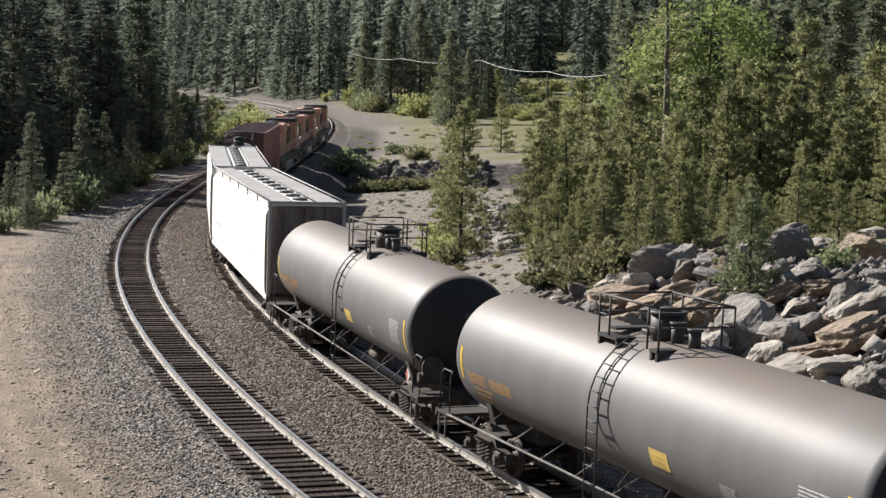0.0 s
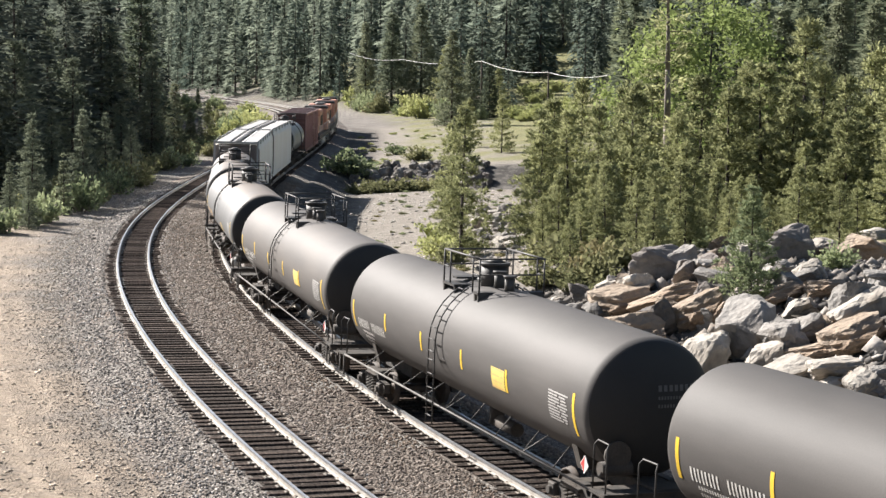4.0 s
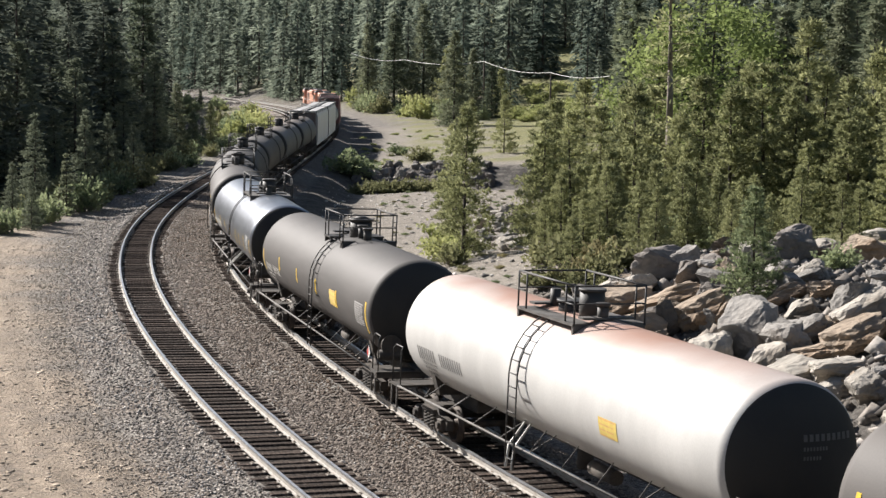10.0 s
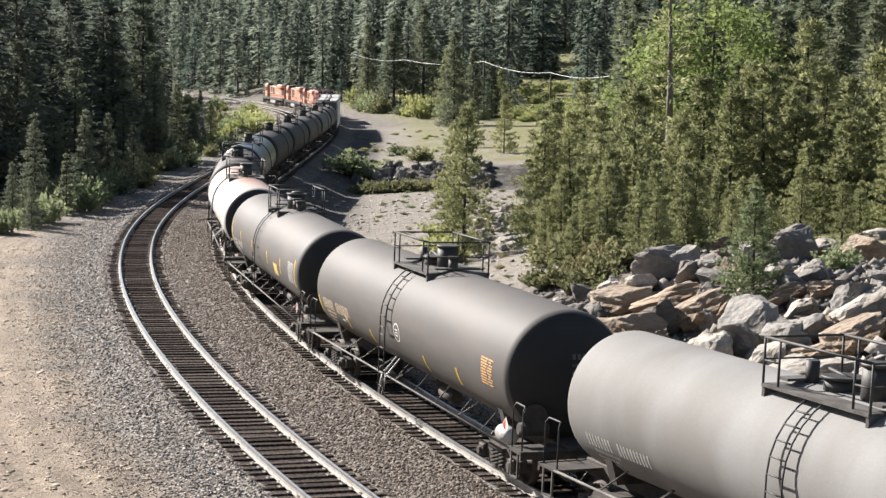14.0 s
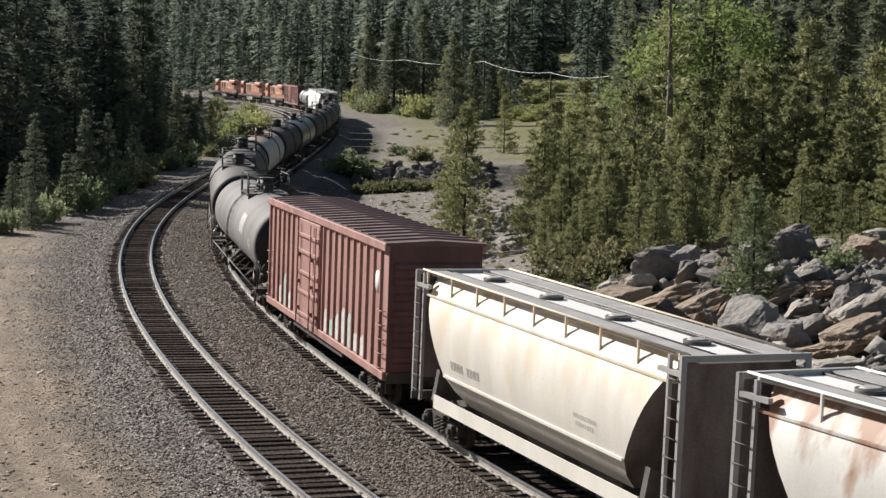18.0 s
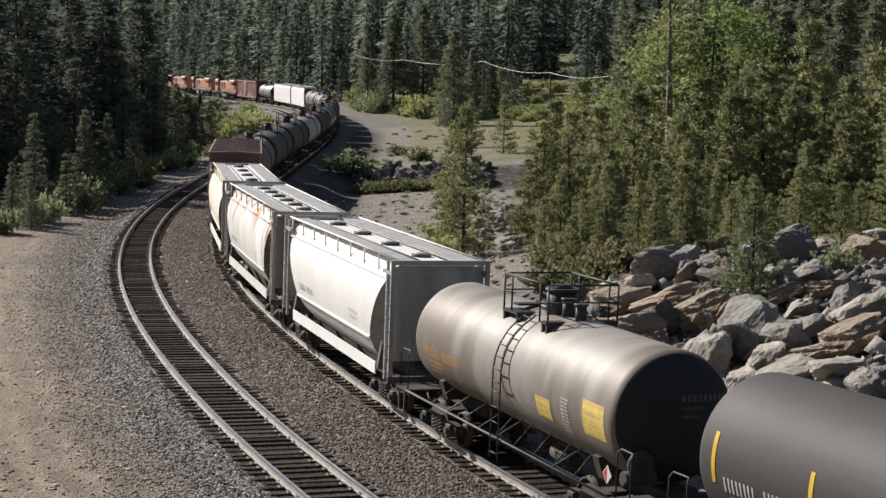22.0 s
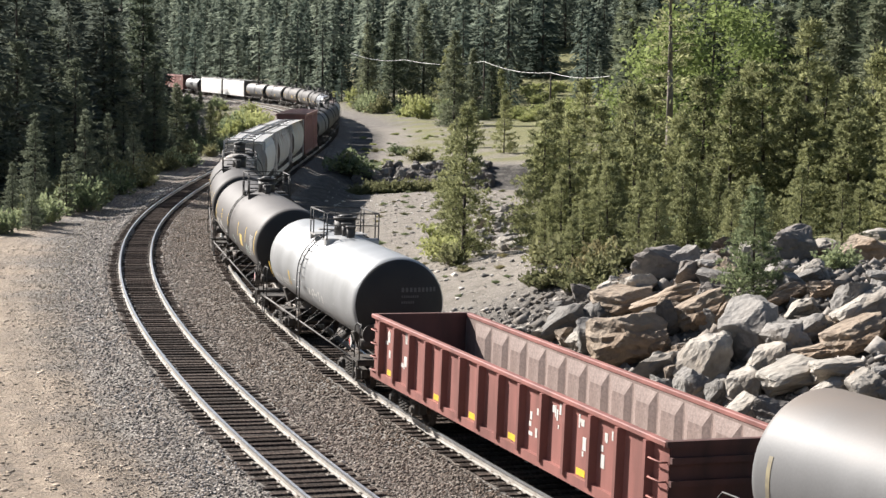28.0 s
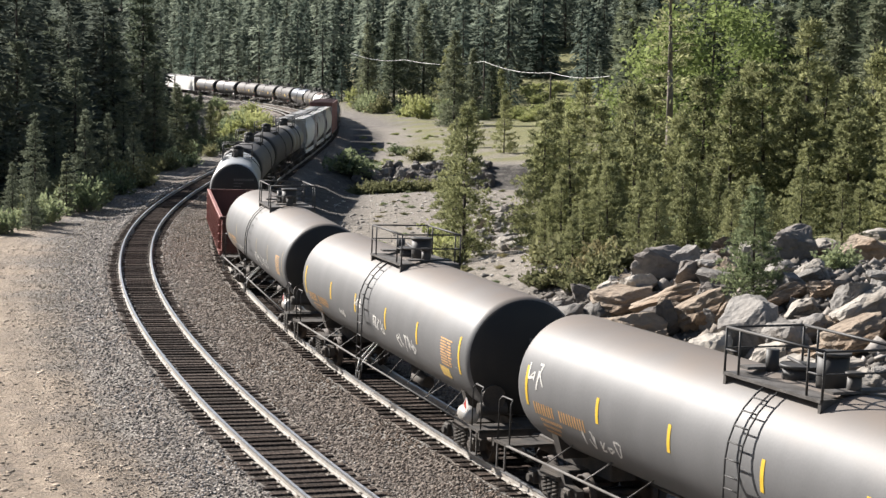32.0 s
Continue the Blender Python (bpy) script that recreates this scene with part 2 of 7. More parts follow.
M["orange_mark"] = material("faded_orange_lettering", (0.75, 0.42, 0.16), 0.6, 0, (0.6, 0.36, 0.16), 6, 40, 0.0)
M["panel_mark"] = material("pale_small_lettering", (0.5, 0.49, 0.47), 0.6, 0, (0.4, 0.39, 0.37), 6, 40, 0.0)
M["cream_mark"] = material("cream_lettering", (0.78, 0.6, 0.4), 0.6, 0, (0.7, 0.58, 0.44), 6, 40, 0.0)
M["grey_mark"] = material("grey_lettering", (0.25, 0.245, 0.235), 0.6, 0, None, 6, 40, 0.0)
M["dim_mark"] = material("dim_lettering", (0.115, 0.11, 0.105), 0.7, 0, None, 6, 40, 0.0)
M["pink"] = material("pink_spray_paint", (0.65, 0.16, 0.36), 0.6, 0, (0.5, 0.12, 0.3), 6, 40, 0.0)
M["blue"] = material("pale_blue_spray_paint", (0.42, 0.55, 0.5), 0.6, 0, (0.55, 0.62, 0.56), 6, 40, 0.0)
M["brown_tank"] = material("brown_stained_dull_paint", (0.33, 0.31, 0.28), 0.56, 0.1, (0.22, 0.187, 0.152), 0.6, 18, 0.05, streak=(1.6, 0.5, 0.7), spread=(0.4, 0.6), spec=0.3)
M["light_tank"] = material("pale_grey_dusty_paint", (0.27, 0.264, 0.255), 0.72, 0.0, (0.205, 0.195, 0.182), 0.5, 20, 0.04, streak=(1.2, 0.5, 0.6), spec=0.2)
M["silver_tank"] = material("pale_silver_paint", (0.40, 0.41, 0.415), 0.42, 0.2, (0.31, 0.315, 0.315), 0.6, 20, 0.04, streak=(1.2, 0.5, 0.6))
M["white_hopper"] = material("chalky_white_paint", (0.93, 0.925, 0.905), 0.5, 0, (0.87, 0.855, 0.81), 0.6, 20, 0.03, streak=(1.4, 0.5, 0.35))
M["roof_grey"] = material("grey_roof_steel", (0.46, 0.45, 0.435), 0.6, 0.0, (0.36, 0.35, 0.335), 1.2, 25, 0.05)
M["brown_car"] = material("faded_boxcar_brown", (0.45, 0.25, 0.215), 0.7, 0, (0.31, 0.155, 0.13), 0.9, 25, 0.06, streak=(1.6, 0.6, 0.4))
M["brown_roof"] = material("dark_boxcar_roof", (0.13, 0.085, 0.075), 0.65, 0.1, (0.20, 0.125, 0.105), 1.1, 25, 0.06, streak=(0.5, 1.6, 0.4))
M["brown_rib"] = material("pale_roof_rib", (0.33, 0.215, 0.19), 0.6, 0.1, (0.24, 0.15, 0.13), 2.0, 25, 0.05)
# boxcar brown darkened to carry the shade on the ends
M["brown_end"] = material("shaded_boxcar_end", (0.20, 0.095, 0.08), 0.75, 0, (0.13, 0.065, 0.055), 1.1, 25, 0.06, streak=(0.6, 1.6, 0.4))
# hopper ends: rust, plus the end bay's shadow put into the colour
M["dark_end"] = material("rusty_shaded_hopper_end", (0.13, 0.095, 0.085), 0.75, 0, (0.24, 0.21, 0.195), 1.2, 22, 0.08, streak=(1.0, 1.4, 0.4))
M["pale_end"] = material("grey_white_hopper_end", (0.52, 0.5, 0.47), 0.7, 0, (0.36, 0.33, 0.3), 1.2, 22, 0.08, streak=(1.0, 1.4, 0.4))
M["red_car"] = material("faded_gondola_red", (0.34, 0.132, 0.108), 0.7, 0, (0.2, 0.078, 0.064), 0.9, 25, 0.06, streak=(1.6, 0.6, 0.4))
# gondola red darkened: the shade on the end walls is in the colour
M["red_end"] = material("shaded_gondola_end", (0.14, 0.06, 0.05), 0.75, 0, (0.08, 0.04, 0.034), 1.1, 25, 0.06, streak=(0.6, 1.6, 0.4))
M["inside"] = material("scraped_steel_inside", (0.33, 0.255, 0.225), 0.6, 0.1, (0.2, 0.14, 0.12), 0.9, 12, 0.2, streak=(1.1, 0.6, 0.5), spread=(0.3, 0.7))
# orange paled by the haze in front of the distant locomotives
M["orange"] = material("hazed_orange_locomotive_paint", (0.74, 0.37, 0.25), 0.5, 0, (0.62, 0.31, 0.21), 1.2, 25, 0.02)
M["loco_black"] = material("sooty_black_paint", (0.03, 0.03, 0.03), 0.6, 0, (0.06, 0.055, 0.05), 1.5, 25, 0.05)
M["silver"] = material("silver_trim_paint", (0.6, 0.6, 0.58), 0.4, 0.2, (0.4, 0.38, 0.35), 1.5, 25, 0.02)
M["glass"] = material("dark_cab_glass", (0.02, 0.025, 0.03), 0.08, 0, None, 3, 20, 0.0)


def piecewise(m, lo, hi):
    """Lets each joined piece have its own brightness."""
    n, l = m.node_tree.nodes, m.node_tree.links
    b = n["Principled BSDF"]
    old = b.inputs["Base Color"].links[0].from_socket
    g, r, mx = n.new("ShaderNodeNewGeometry"), n.new("ShaderNodeMapRange"), n.new("ShaderNodeMix")
    r.inputs["To Min"].default_value, r.inputs["To Max"].default_value = lo, hi
    l.new(g.outputs["Random Per Island"], r.inputs["Value"])
    mx.data_type, mx.blend_type = "RGBA", "MULTIPLY"
    mx.inputs["Factor"].default_value = 1.0
    l.new(old, mx.inputs[6])
    l.new(r.outputs["Result"], mx.inputs[7])
    l.new(mx.outputs[2], b.inputs["Base Color"])


piecewise(M["stone"], 0.3, 2.0)
piecewise(M["rubble"], 0.5, 1.5)


def stained(name, base, stain, low, high, scale, stretch, height, rough=0.55, spec=0.5):
    """Paint with rust or dust that lies thicker above a height on the body."""
    m = material(name, base, rough, 0, [c * 0.85 for c in base], 0.7, 20, 0.03, streak=(1.4, 0.5, 0.4), spec=spec)
    n, l = m.node_tree.nodes, m.node_tree.links
    b = n["Principled BSDF"]
    link = b.inputs["Base Color"].links[0]
    old = link.from_socket
    co, mp, no = n.new("ShaderNodeTexCoord"), n.new("ShaderNodeMapping"), n.new("ShaderNodeTexNoise")
    mp.inputs["Scale"].default_value = stretch
    no.inputs["Scale"].default_value, no.inputs["Detail"].default_value = scale, 6
    l.new(co.outputs["Object"], mp.inputs["Vector"])
    l.new(mp.outputs["Vector"], no.inputs["Vector"])
    sx = n.new("ShaderNodeSeparateXYZ")
    l.new(co.outputs["Object"], sx.inputs["Vector"])
    hr = n.new("ShaderNodeMapRange")
    hr.inputs["From Min"].default_value, hr.inputs["From Max"].default_value = height
    hr.inputs["To Min"].default_value, hr.inputs["To Max"].default_value = -0.3, 0.3
    l.new(sx.outputs["Z"], hr.inputs["Value"])
    ad = n.new("ShaderNodeMath")
    l.new(no.outputs["Fac"], ad.inputs[0])
    l.new(hr.outputs["Result"], ad.inputs[1])
    ms = n.new("ShaderNodeMapRange")
    ms.inputs["From Min"].default_value, ms.inputs["From Max"].default_value = low, high
    l.new(ad.outputs[0], ms.inputs["Value"])
    mx = n.new("ShaderNodeMix")
    mx.data_type = "RGBA"
    mx.inputs[7].default_value = (*stain, 1)
    l.new(ms.outputs["Result"], mx.inputs["Factor"])
    l.new(old, mx.inputs[6])
    l.new(mx.outputs[2], b.inputs["Base Color"])
    return m


M["cream_hopper"] = stained("cream_stained_paint", (0.86, 0.82, 0.73), (0.74, 0.6, 0.42), 0.48, 0.8, 1.3, (1.0, 0.6, 0.5), (1.0, 4.8), 0.6)
M["grime_tank"] = stained("oil_stained_grey_paint", (0.165, 0.165, 0.165), (0.188, 0.158, 0.133), 0.36, 0.78, 0.8, (0.5, 0.6, 0.6), (2.9, 4.1), 0.55, 0.4)
M["rust_top_tank"] = stained("white_paint_with_rust_on_top", (0.6, 0.59, 0.565), (0.36, 0.215, 0.16), 0.50, 0.80, 0.35, (0.4, 0.5, 0.5), (2.5, 4.2), 0.5)
M["rust_hopper"] = stained("white_paint_with_rust_runs", (0.78, 0.755, 0.695), (0.36, 0.2, 0.12), 0.56, 0.72, 1.5, (1.1, 0.6, 0.45), (1.6, 4.6), 0.6)
M["dusty_black"] = material("dust_greyed_black_paint", (0.14, 0.13, 0.122), 0.62, 0, (0.108, 0.1, 0.094), 0.6, 30, 0.04, streak=(0.5, 0.5, 2.5), vary=0.1, spec=0.3)
M["clod"] = material("dirt_clod", (0.47, 0.385, 0.295), 0.95, 0, (0.33, 0.27, 0.215), 0.7, 10, 0.3, island=0.42)
piecewise(M["clod"], 0.6, 1.35)
M["gravel"] = material("grey_gravel_stone", (0.42, 0.395, 0.36), 0.95, 0, (0.3, 0.275, 0.25), 0.7, 10, 0.3, island=0.4)
piecewise(M["gravel"], 0.6, 1.5)


# ---- mesh helpers ----
def mesh_object(name, bm, mats, smooth=False):
    me = bpy.data.meshes.new(name)
    bmesh.ops.recalc_face_normals(bm, faces=bm.faces)
    bm.to_mesh(me)
    bm.free()
    for m in (mats if isinstance(mats, (list, tuple)) else [mats]):
        me.materials.append(m)
    if smooth:
        me.polygons.foreach_set("use_smooth", [True] * len(me.polygons))
    return new(name, me)


def part(name, bm, mats, parent, label="", smooth=False):
    """Links a bmesh as one mesh under a thing or under a part."""
    ob = mesh_object(name, bm, mats, smooth)
    ob.parent = parent
    if label:
        ob["label"] = label
    return ob


def share(name, me, parent, m=None, label=""):
    """One more piece on the same mesh."""
    ob = new(name, me)
    ob.parent = parent
    if m is not None:
        ob.matrix_basis = m
    if label:
        ob["label"] = label
    return ob


def box(bm, x0, x1, y0, y1, z0, z1, bevel=0.0, slot=0, m=None):
    vs = [Vector((x, y, z)) for x in (x0, x1) for y in (y0, y1) for z in (z0, z1)]
    vs = [bm.verts.new(m @ v if m is not None else v) for v in vs]
    fs = [bm.faces.new([vs[i] for i in q]) for q in ((0, 1, 3, 2), (4, 6, 7, 5), (0, 4, 5, 1), (2, 3, 7, 6), (0, 2, 6, 4), (1, 5, 7, 3))]
    for f in fs:
        f.material_index = slot
    if bevel:
        bmesh.ops.bevel(bm, geom=list({e for f in fs for e in f.edges}), offset=bevel, segments=1, affect="EDGES", profile=0.5)
    return bm


def tube(bm, a, b, r, n=6, slot=0, r2=None):
    a, b = Vector(a), Vector(b)
    d = (b - a).normalized()
    u = d.orthogonal().normalized()
    w = d.cross(u)
    ra = [bm.verts.new(a + r * (math.cos(2 * math.pi * i / n) * u + math.sin(2 * math.pi * i / n) * w)) for i in range(n)]
    r2 = r if r2 is None else r2
    rb = [bm.verts.new(b + r2 * (math.cos(2 * math.pi * i / n) * u + math.sin(2 * math.pi * i / n) * w)) for i in range(n)]
    for i in range(n):
        f = bm.faces.new((ra[i], ra[(i + 1) % n], rb[(i + 1) % n], rb[i]))
        f.material_index, f.smooth = slot, True
    bm.faces.new(ra[::-1]).material_index = slot
    bm.faces.new(rb).material_index = slot
    return bm


def pipe(bm, pts, r, n=6):
    """One bent bar through the points."""
    pts = [Vector(p) for p in pts]
    rings = []
    u = (pts[1] - pts[0]).orthogonal().normalized()
    for i, p in enumerate(pts):
        d = (pts[min(i + 1, len(pts) - 1)] - pts[max(i - 1, 0)]).normalized()
        u = (u - d * u.dot(d)).normalized()
        w = d.cross(u)
        rings.append([bm.verts.new(p + r * (math.cos(2 * math.pi * k / n) * u + math.sin(2 * math.pi * k / n) * w)) for k in range(n)])
    for a, b in zip(rings, rings[1:]):
        for k in range(n):
            bm.faces.new((a[k], a[(k + 1) % n], b[(k + 1) % n], b[k])).smooth = True
    bm.faces.new(rings[0][::-1])
    bm.faces.new(rings[-1])
    return bm


def lathe(bm, profile, n=40, slot=0, center=(0, 0, 0)):
    """Turns (along x, radius) pairs round an axis along x through center."""
    rings = []
    cx, cy, cz = center
    for x, r in profile:
        if r < 1e-4:
            rings.append([bm.verts.new((cx + x, cy, cz))])
        else:
            rings.append([bm.verts.new((cx + x, cy + r * math.cos(2 * math.pi * i / n), cz + r * math.sin(2 * math.pi * i / n))) for i in range(n)])
    for a, b in zip(rings, rings[1:]):
        for i in range(n):
            j = (i + 1) % n
            if len(a) == 1:
                f = bm.faces.new((a[0], b[i], b[j]))
            elif len(b) == 1:
                f = bm.faces.new((a[i], b[0], a[j]))
            else:
                f = bm.faces.new((a[i], b[i], b[j], a[j]))
            f.material_index, f.smooth = slot, True
    return bm


def prism(bm, outline, x0, x1, slot=0, cap=True):
    """Draws an outline in (y, z) out along x."""
    a = [bm.verts.new((x0, y, z)) for y, z in outline]
    b = [bm.verts.new((x1, y, z)) for y, z in outline]
    n = len(outline)
    for i in range(n):
        bm.faces.new((a[i], a[(i + 1) % n], b[(i + 1) % n], b[i])).material_index = slot
    if cap:
        bm.faces.new(a).material_index = slot
        bm.faces.new(b[::-1]).material_index = slot
    return bm


def B():
    return bmesh.new()


# ---- the ground ----
def bumps(x, y, seed, scale):
    """Cheap smooth noise on arrays."""
    rs = np.random.RandomState(seed)
    z = np.zeros_like(x)
    for k in range(7):
        a, p, f = rs.uniform(0, 2 * np.pi), rs.uniform(0, 2 * np.pi), rs.uniform(0.5, 1.8) / scale
        z += np.sin((x * np.cos(a) + y * np.sin(a)) * f * 2 * np.pi + p)
    return z / 7


def step(a, b, v):
    t = np.clip((v - a) / (b - a), 0, 1)
    return t * t * (3 - 2 * t)


def ground_z(x, y):
    """Height of the ground and three measures of what covers it: packed dirt, grass, bare rock."""
    x, y = np.asarray(x, float), np.asarray(y, float)
    xp, T, th = line_at(y)
    l = (x - xp) * np.sin(th)
    # corridor
    z = T - 0.72 + 0.06 * bumps(x, y, 1, 9)
    # left: a dirt road at the height of the line, then the drop into the wood
    edge = np.interp(y, [-300, 40, 95, 125, 150, 230, 260, 700], [34, 30, 16, 12.0, 10.5, 10.0, 8.0, 8.0])
    left = step(0, 24, -l - edge)
    z += np.where(l < -5, 0.22 * step(5, 9, -l), 0)
    z -= left * np.interp(y, [0, 120, 300, 420, 700], [3, 5.5, 7, 3, 1])
    z += np.maximum(0, -l - 75) * 0.30 * step(75, 110, -l)
    # right: rock bank near, gravel flat, the creek's cut, a terrace
    bank = np.interp(y, [-300, 15, 40, 62, 76, 90, 100, 130, 700], [4.5, 4.5, 4.2, 3.6, 2.4, 1.0, 0.9, 0.5, 0.5])
    up = step(4.5, 15, l) * bank + step(12, 40, l) * np.interp(y, [0, 60, 100, 300], [1.5, 1.5, 1.4, 0.5])
    up += np.maximum(0, l - 30) * 0.06
    z += np.where(l > 0, up, 0)
    low = step(3.5, 7, l) * (step(84, 100, y) - step(164, 171, y + 0.1 * l))
    z -= low * (0.35 + 0.9 * step(96, 165, y))
    ditch = step(5, 8, l) * (step(150, 158, y) - step(163, 170, y + 0.1 * l))
    z -= 0.55 * ditch
    z += step(8, 30, l) * step(175, 320, y) * 0.5
    # far: the wooded hillside
    yl = np.interp(x, [-400, -120, -80, -40, -20, 0, 30, 120, 500], [640, 578, 488, 393, 352, 322, 300, 270, 250])
    d = np.maximum(0, y - yl)
    z += 0.115 * d + 0.10 * np.maximum(0, d - 120)
    z += np.maximum(0, x - 90) * 0.18 * step(60, 200, y)
    z += (0.1 * bumps(x, y, 2, 30) + 1.2 * bumps(x, y, 3, 110) * step(30, 90, np.abs(l))) * step(14, 50, np.abs(l)) * step(20, 60, np.hypot(x, y))
    # the slope under the camera
    hill = np.exp(-(((x + 3) / 7) ** 2 + ((y + 6) / 13) ** 2))
    z += hill * 8.2
    dirt = step(6.9, 10.4, -l - np.interp(y, [30, 60, 80, 100, 130], [0, 0.6, 1.5, 2.4, 5]) + 1.8 * bumps(x, y, 5, 9) + 1.4 * bumps(x, y, 15, 3)) * (1 - step(-3, 2, -l - edge))
    flat = step(5.0, 8, l) * step(63, 72, y) * (1 - step(262, 280, y))
    grass = np.maximum(step(-2, 6, -l - edge), step(16, 26, l) * (1 - step(95, 110, y) * (1 - step(330, 345, y))))
    grass = np.maximum(grass, step(0, 20, d))
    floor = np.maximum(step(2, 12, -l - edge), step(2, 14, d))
    grass = grass * (1 - floor)
    grass = np.maximum(grass, step(9, 14, l) * step(172, 178, y) * (0.2 + 0.7 * step(-0.18, 0.15, bumps(x, y, 7, 9) + 0.5 * bumps(x, y, 8, 3))))
    grass = np.maximum(grass, step(195, 215, y) * step(7, 10, x))
    rock = step(5, 9, l) * (1 - step(64, 73, y)) * (1 - step(22, 30, l))
    # darker ground: the creek's cut, a strip right of the line, the wood floor
    dark_ground = step(4, 6, l) * (step(158, 161, y) - step(169, 172, y + 0.1 * l))
    dark_ground = np.maximum(dark_ground, step(2.5, 4, l) * (1 - step(6, 9, l)) * step(110, 125, y) * (1 - step(250, 280, y)))
    dark_ground = np.maximum(dark_ground, floor)
    return z, dirt, grass, rock, dark_ground, -l, flat


def ground_at(x, y):
    return float(ground_z(np.array([x]), np.array([y]))[0][0])


def build_ground():
    xs = np.unique(np.concatenate([np.arange(-1500, -120, 60), np.arange(-120, -40, 5), np.arange(-40, 45, 0.9), np.arange(45, 130, 5), np.arange(130, 1501, 60)]))
    ys = np.unique(np.concatenate([np.arange(-500, -20, 20), np.arange(-20, 110, 0.9), np.arange(110, 190, 1.2), np.arange(190, 380, 3), np.arange(380, 640, 8), np.arange(640, 1801, 60)]))
    X, Y = np.meshgrid(xs, ys)
    Z, dirt, grass, rock, dark_ground, lat, flat = ground_z(X, Y)
    nx, ny = len(xs), len(ys)
    me = bpy.data.meshes.new("ground")
    co = np.stack([X, Y, Z], -1).reshape(-1, 3)
    idx = np.arange(nx * ny).reshape(ny, nx)
    quads = np.stack([idx[:-1, :-1], idx[:-1, 1:], idx[1:, 1:], idx[1:, :-1]], -1).reshape(-1, 4)
    me.from_pydata(co.tolist(), [], quads.tolist())
    for nm, a in (("dirt", dirt), ("grass", grass), ("rock", rock), ("dark_ground", dark_ground), ("lat", lat), ("flat", flat)):
        at = me.attributes.new(nm, "FLOAT", "POINT")
        at.data.foreach_set("value", a.reshape(-1).astype(np.float32))
    me.polygons.foreach_set("use_smooth", [True] * len(me.polygons))
    m = stone_bed("gravel_dirt_and_grass", [(0.085, 0.08, 0.074), (0.17, 0.16, 0.147), (0.24, 0.225, 0.207), (0.44, 0.415, 0.385)], 0.06, 1.0)
    n, l = m.node_tree.nodes, m.node_tree.links
    b = n["Principled BSDF"]
    out = b.inputs["Base Color"].links[0].from_socket
    co_ = n.new("ShaderNodeTexCoord")
    for nm, c1, c2, sc, dt in (("flat", (0.35, 0.315, 0.27), (0.215, 0.19, 0.16), 1.1, 12), ("dirt", (0.43, 0.34, 0.25), (0.28, 0.232, 0.185), 0.6, 14), ("rock", (0.2, 0.185, 0.167), (0.10, 0.09, 0.08), 1.6, 8), ("dark_ground", (0.13, 0.12, 0.108), (0.07, 0.063, 0.056), 1.2, 8), ("grass", (0.17, 0.185, 0.065), (0.26, 0.235, 0.125), 0.6, 9)):
        at, no, rp = n.new("ShaderNodeAttribute"), n.new("ShaderNodeTexNoise"), n.new("ShaderNodeValToRGB")
        at.attribute_name = nm
        no.inputs["Scale"].default_value, no.inputs["Detail"].default_value, no.inputs["Roughness"].default_value = sc, dt, 0.7
        l.new(co_.outputs["Object"], no.inputs["Vector"])
        rp.color_ramp.elements[0].position, rp.color_ramp.elements[1].position = 0.38, 0.62
        rp.color_ramp.elements[0].color, rp.color_ramp.elements[1].color = (*c1, 1), (*c2, 1)
        l.new(no.outputs["Fac"], rp.inputs["Fac"])
        ov = n.new("ShaderNodeMath")
        ov.operation = "MULTIPLY_ADD"
        ov.inputs[1].default_value, ov.inputs[2].default_value = 3.0, -1.5
        l.new(no.outputs["Fac"], ov.inputs[0])
        sm = n.new("ShaderNodeMath")
        sm.use_clamp = True
        l.new(at.outputs["Fac"], sm.inputs[0])
        gate = n.new("ShaderNodeMath")
        gate.operation = "MULTIPLY"
        l.new(ov.outputs[0], gate.inputs[0])
        l.new(at.outputs["Fac"], gate.inputs[1])
        l.new(gate.outputs[0], sm.inputs[1])
        mx = n.new("ShaderNodeMix")
        mx.data_type = "RGBA"
        l.new(sm.outputs[0], mx.inputs["Factor"])
        l.new(out, mx.inputs[6])
        l.new(rp.outputs["Color"], mx.inputs[7])
        out = mx.outputs[2]
    l.new(out, b.inputs["Base Color"])
    nb, b2 = n.new("ShaderNodeTexNoise"), n.new("ShaderNodeBump")
    nb.inputs["Scale"].default_value, nb.inputs["Detail"].default_value, nb.inputs["Roughness"].default_value = 0.9, 12, 0.8
    l.new(co_.outputs["Object"], nb.inputs["Vector"])
    b2.inputs["Strength"].default_value, b2.inputs["Distance"].default_value = 0.9, 0.17
    l.new(nb.outputs["Fac"], b2.inputs["Height"])
    l.new(b.inputs["Normal"].links[0].from_socket, b2.inputs["Normal"])
    l.new(b2.outputs["Normal"], b.inputs["Normal"])
    # wheel ruts run along the dirt road
    la, wn_, mu = n.new("ShaderNodeAttribute"), n.new("ShaderNodeTexNoise"), n.new("ShaderNodeMath")
    la.attribute_name = "lat"
    wn_.inputs["Scale"].default_value, wn_.inputs["Detail"].default_value = 0.1, 3
    l.new(co_.outputs["Object"], wn_.inputs["Vector"])
    mu.operation = "MULTIPLY_ADD"
    mu.inputs[1].default_value = 1.3
    l.new(wn_.outputs["Fac"], mu.inputs[0])
    l.new(la.outputs["Fac"], mu.inputs[2])
    sn, sc_ = n.new("ShaderNodeMath"), n.new("ShaderNodeMath")
    sc_.operation, sn.operation = "MULTIPLY", "SINE"
    sc_.inputs[1].default_value = 5.5
    l.new(mu.outputs[0], sc_.inputs[0])
    l.new(sc_.outputs[0], sn.inputs[0])
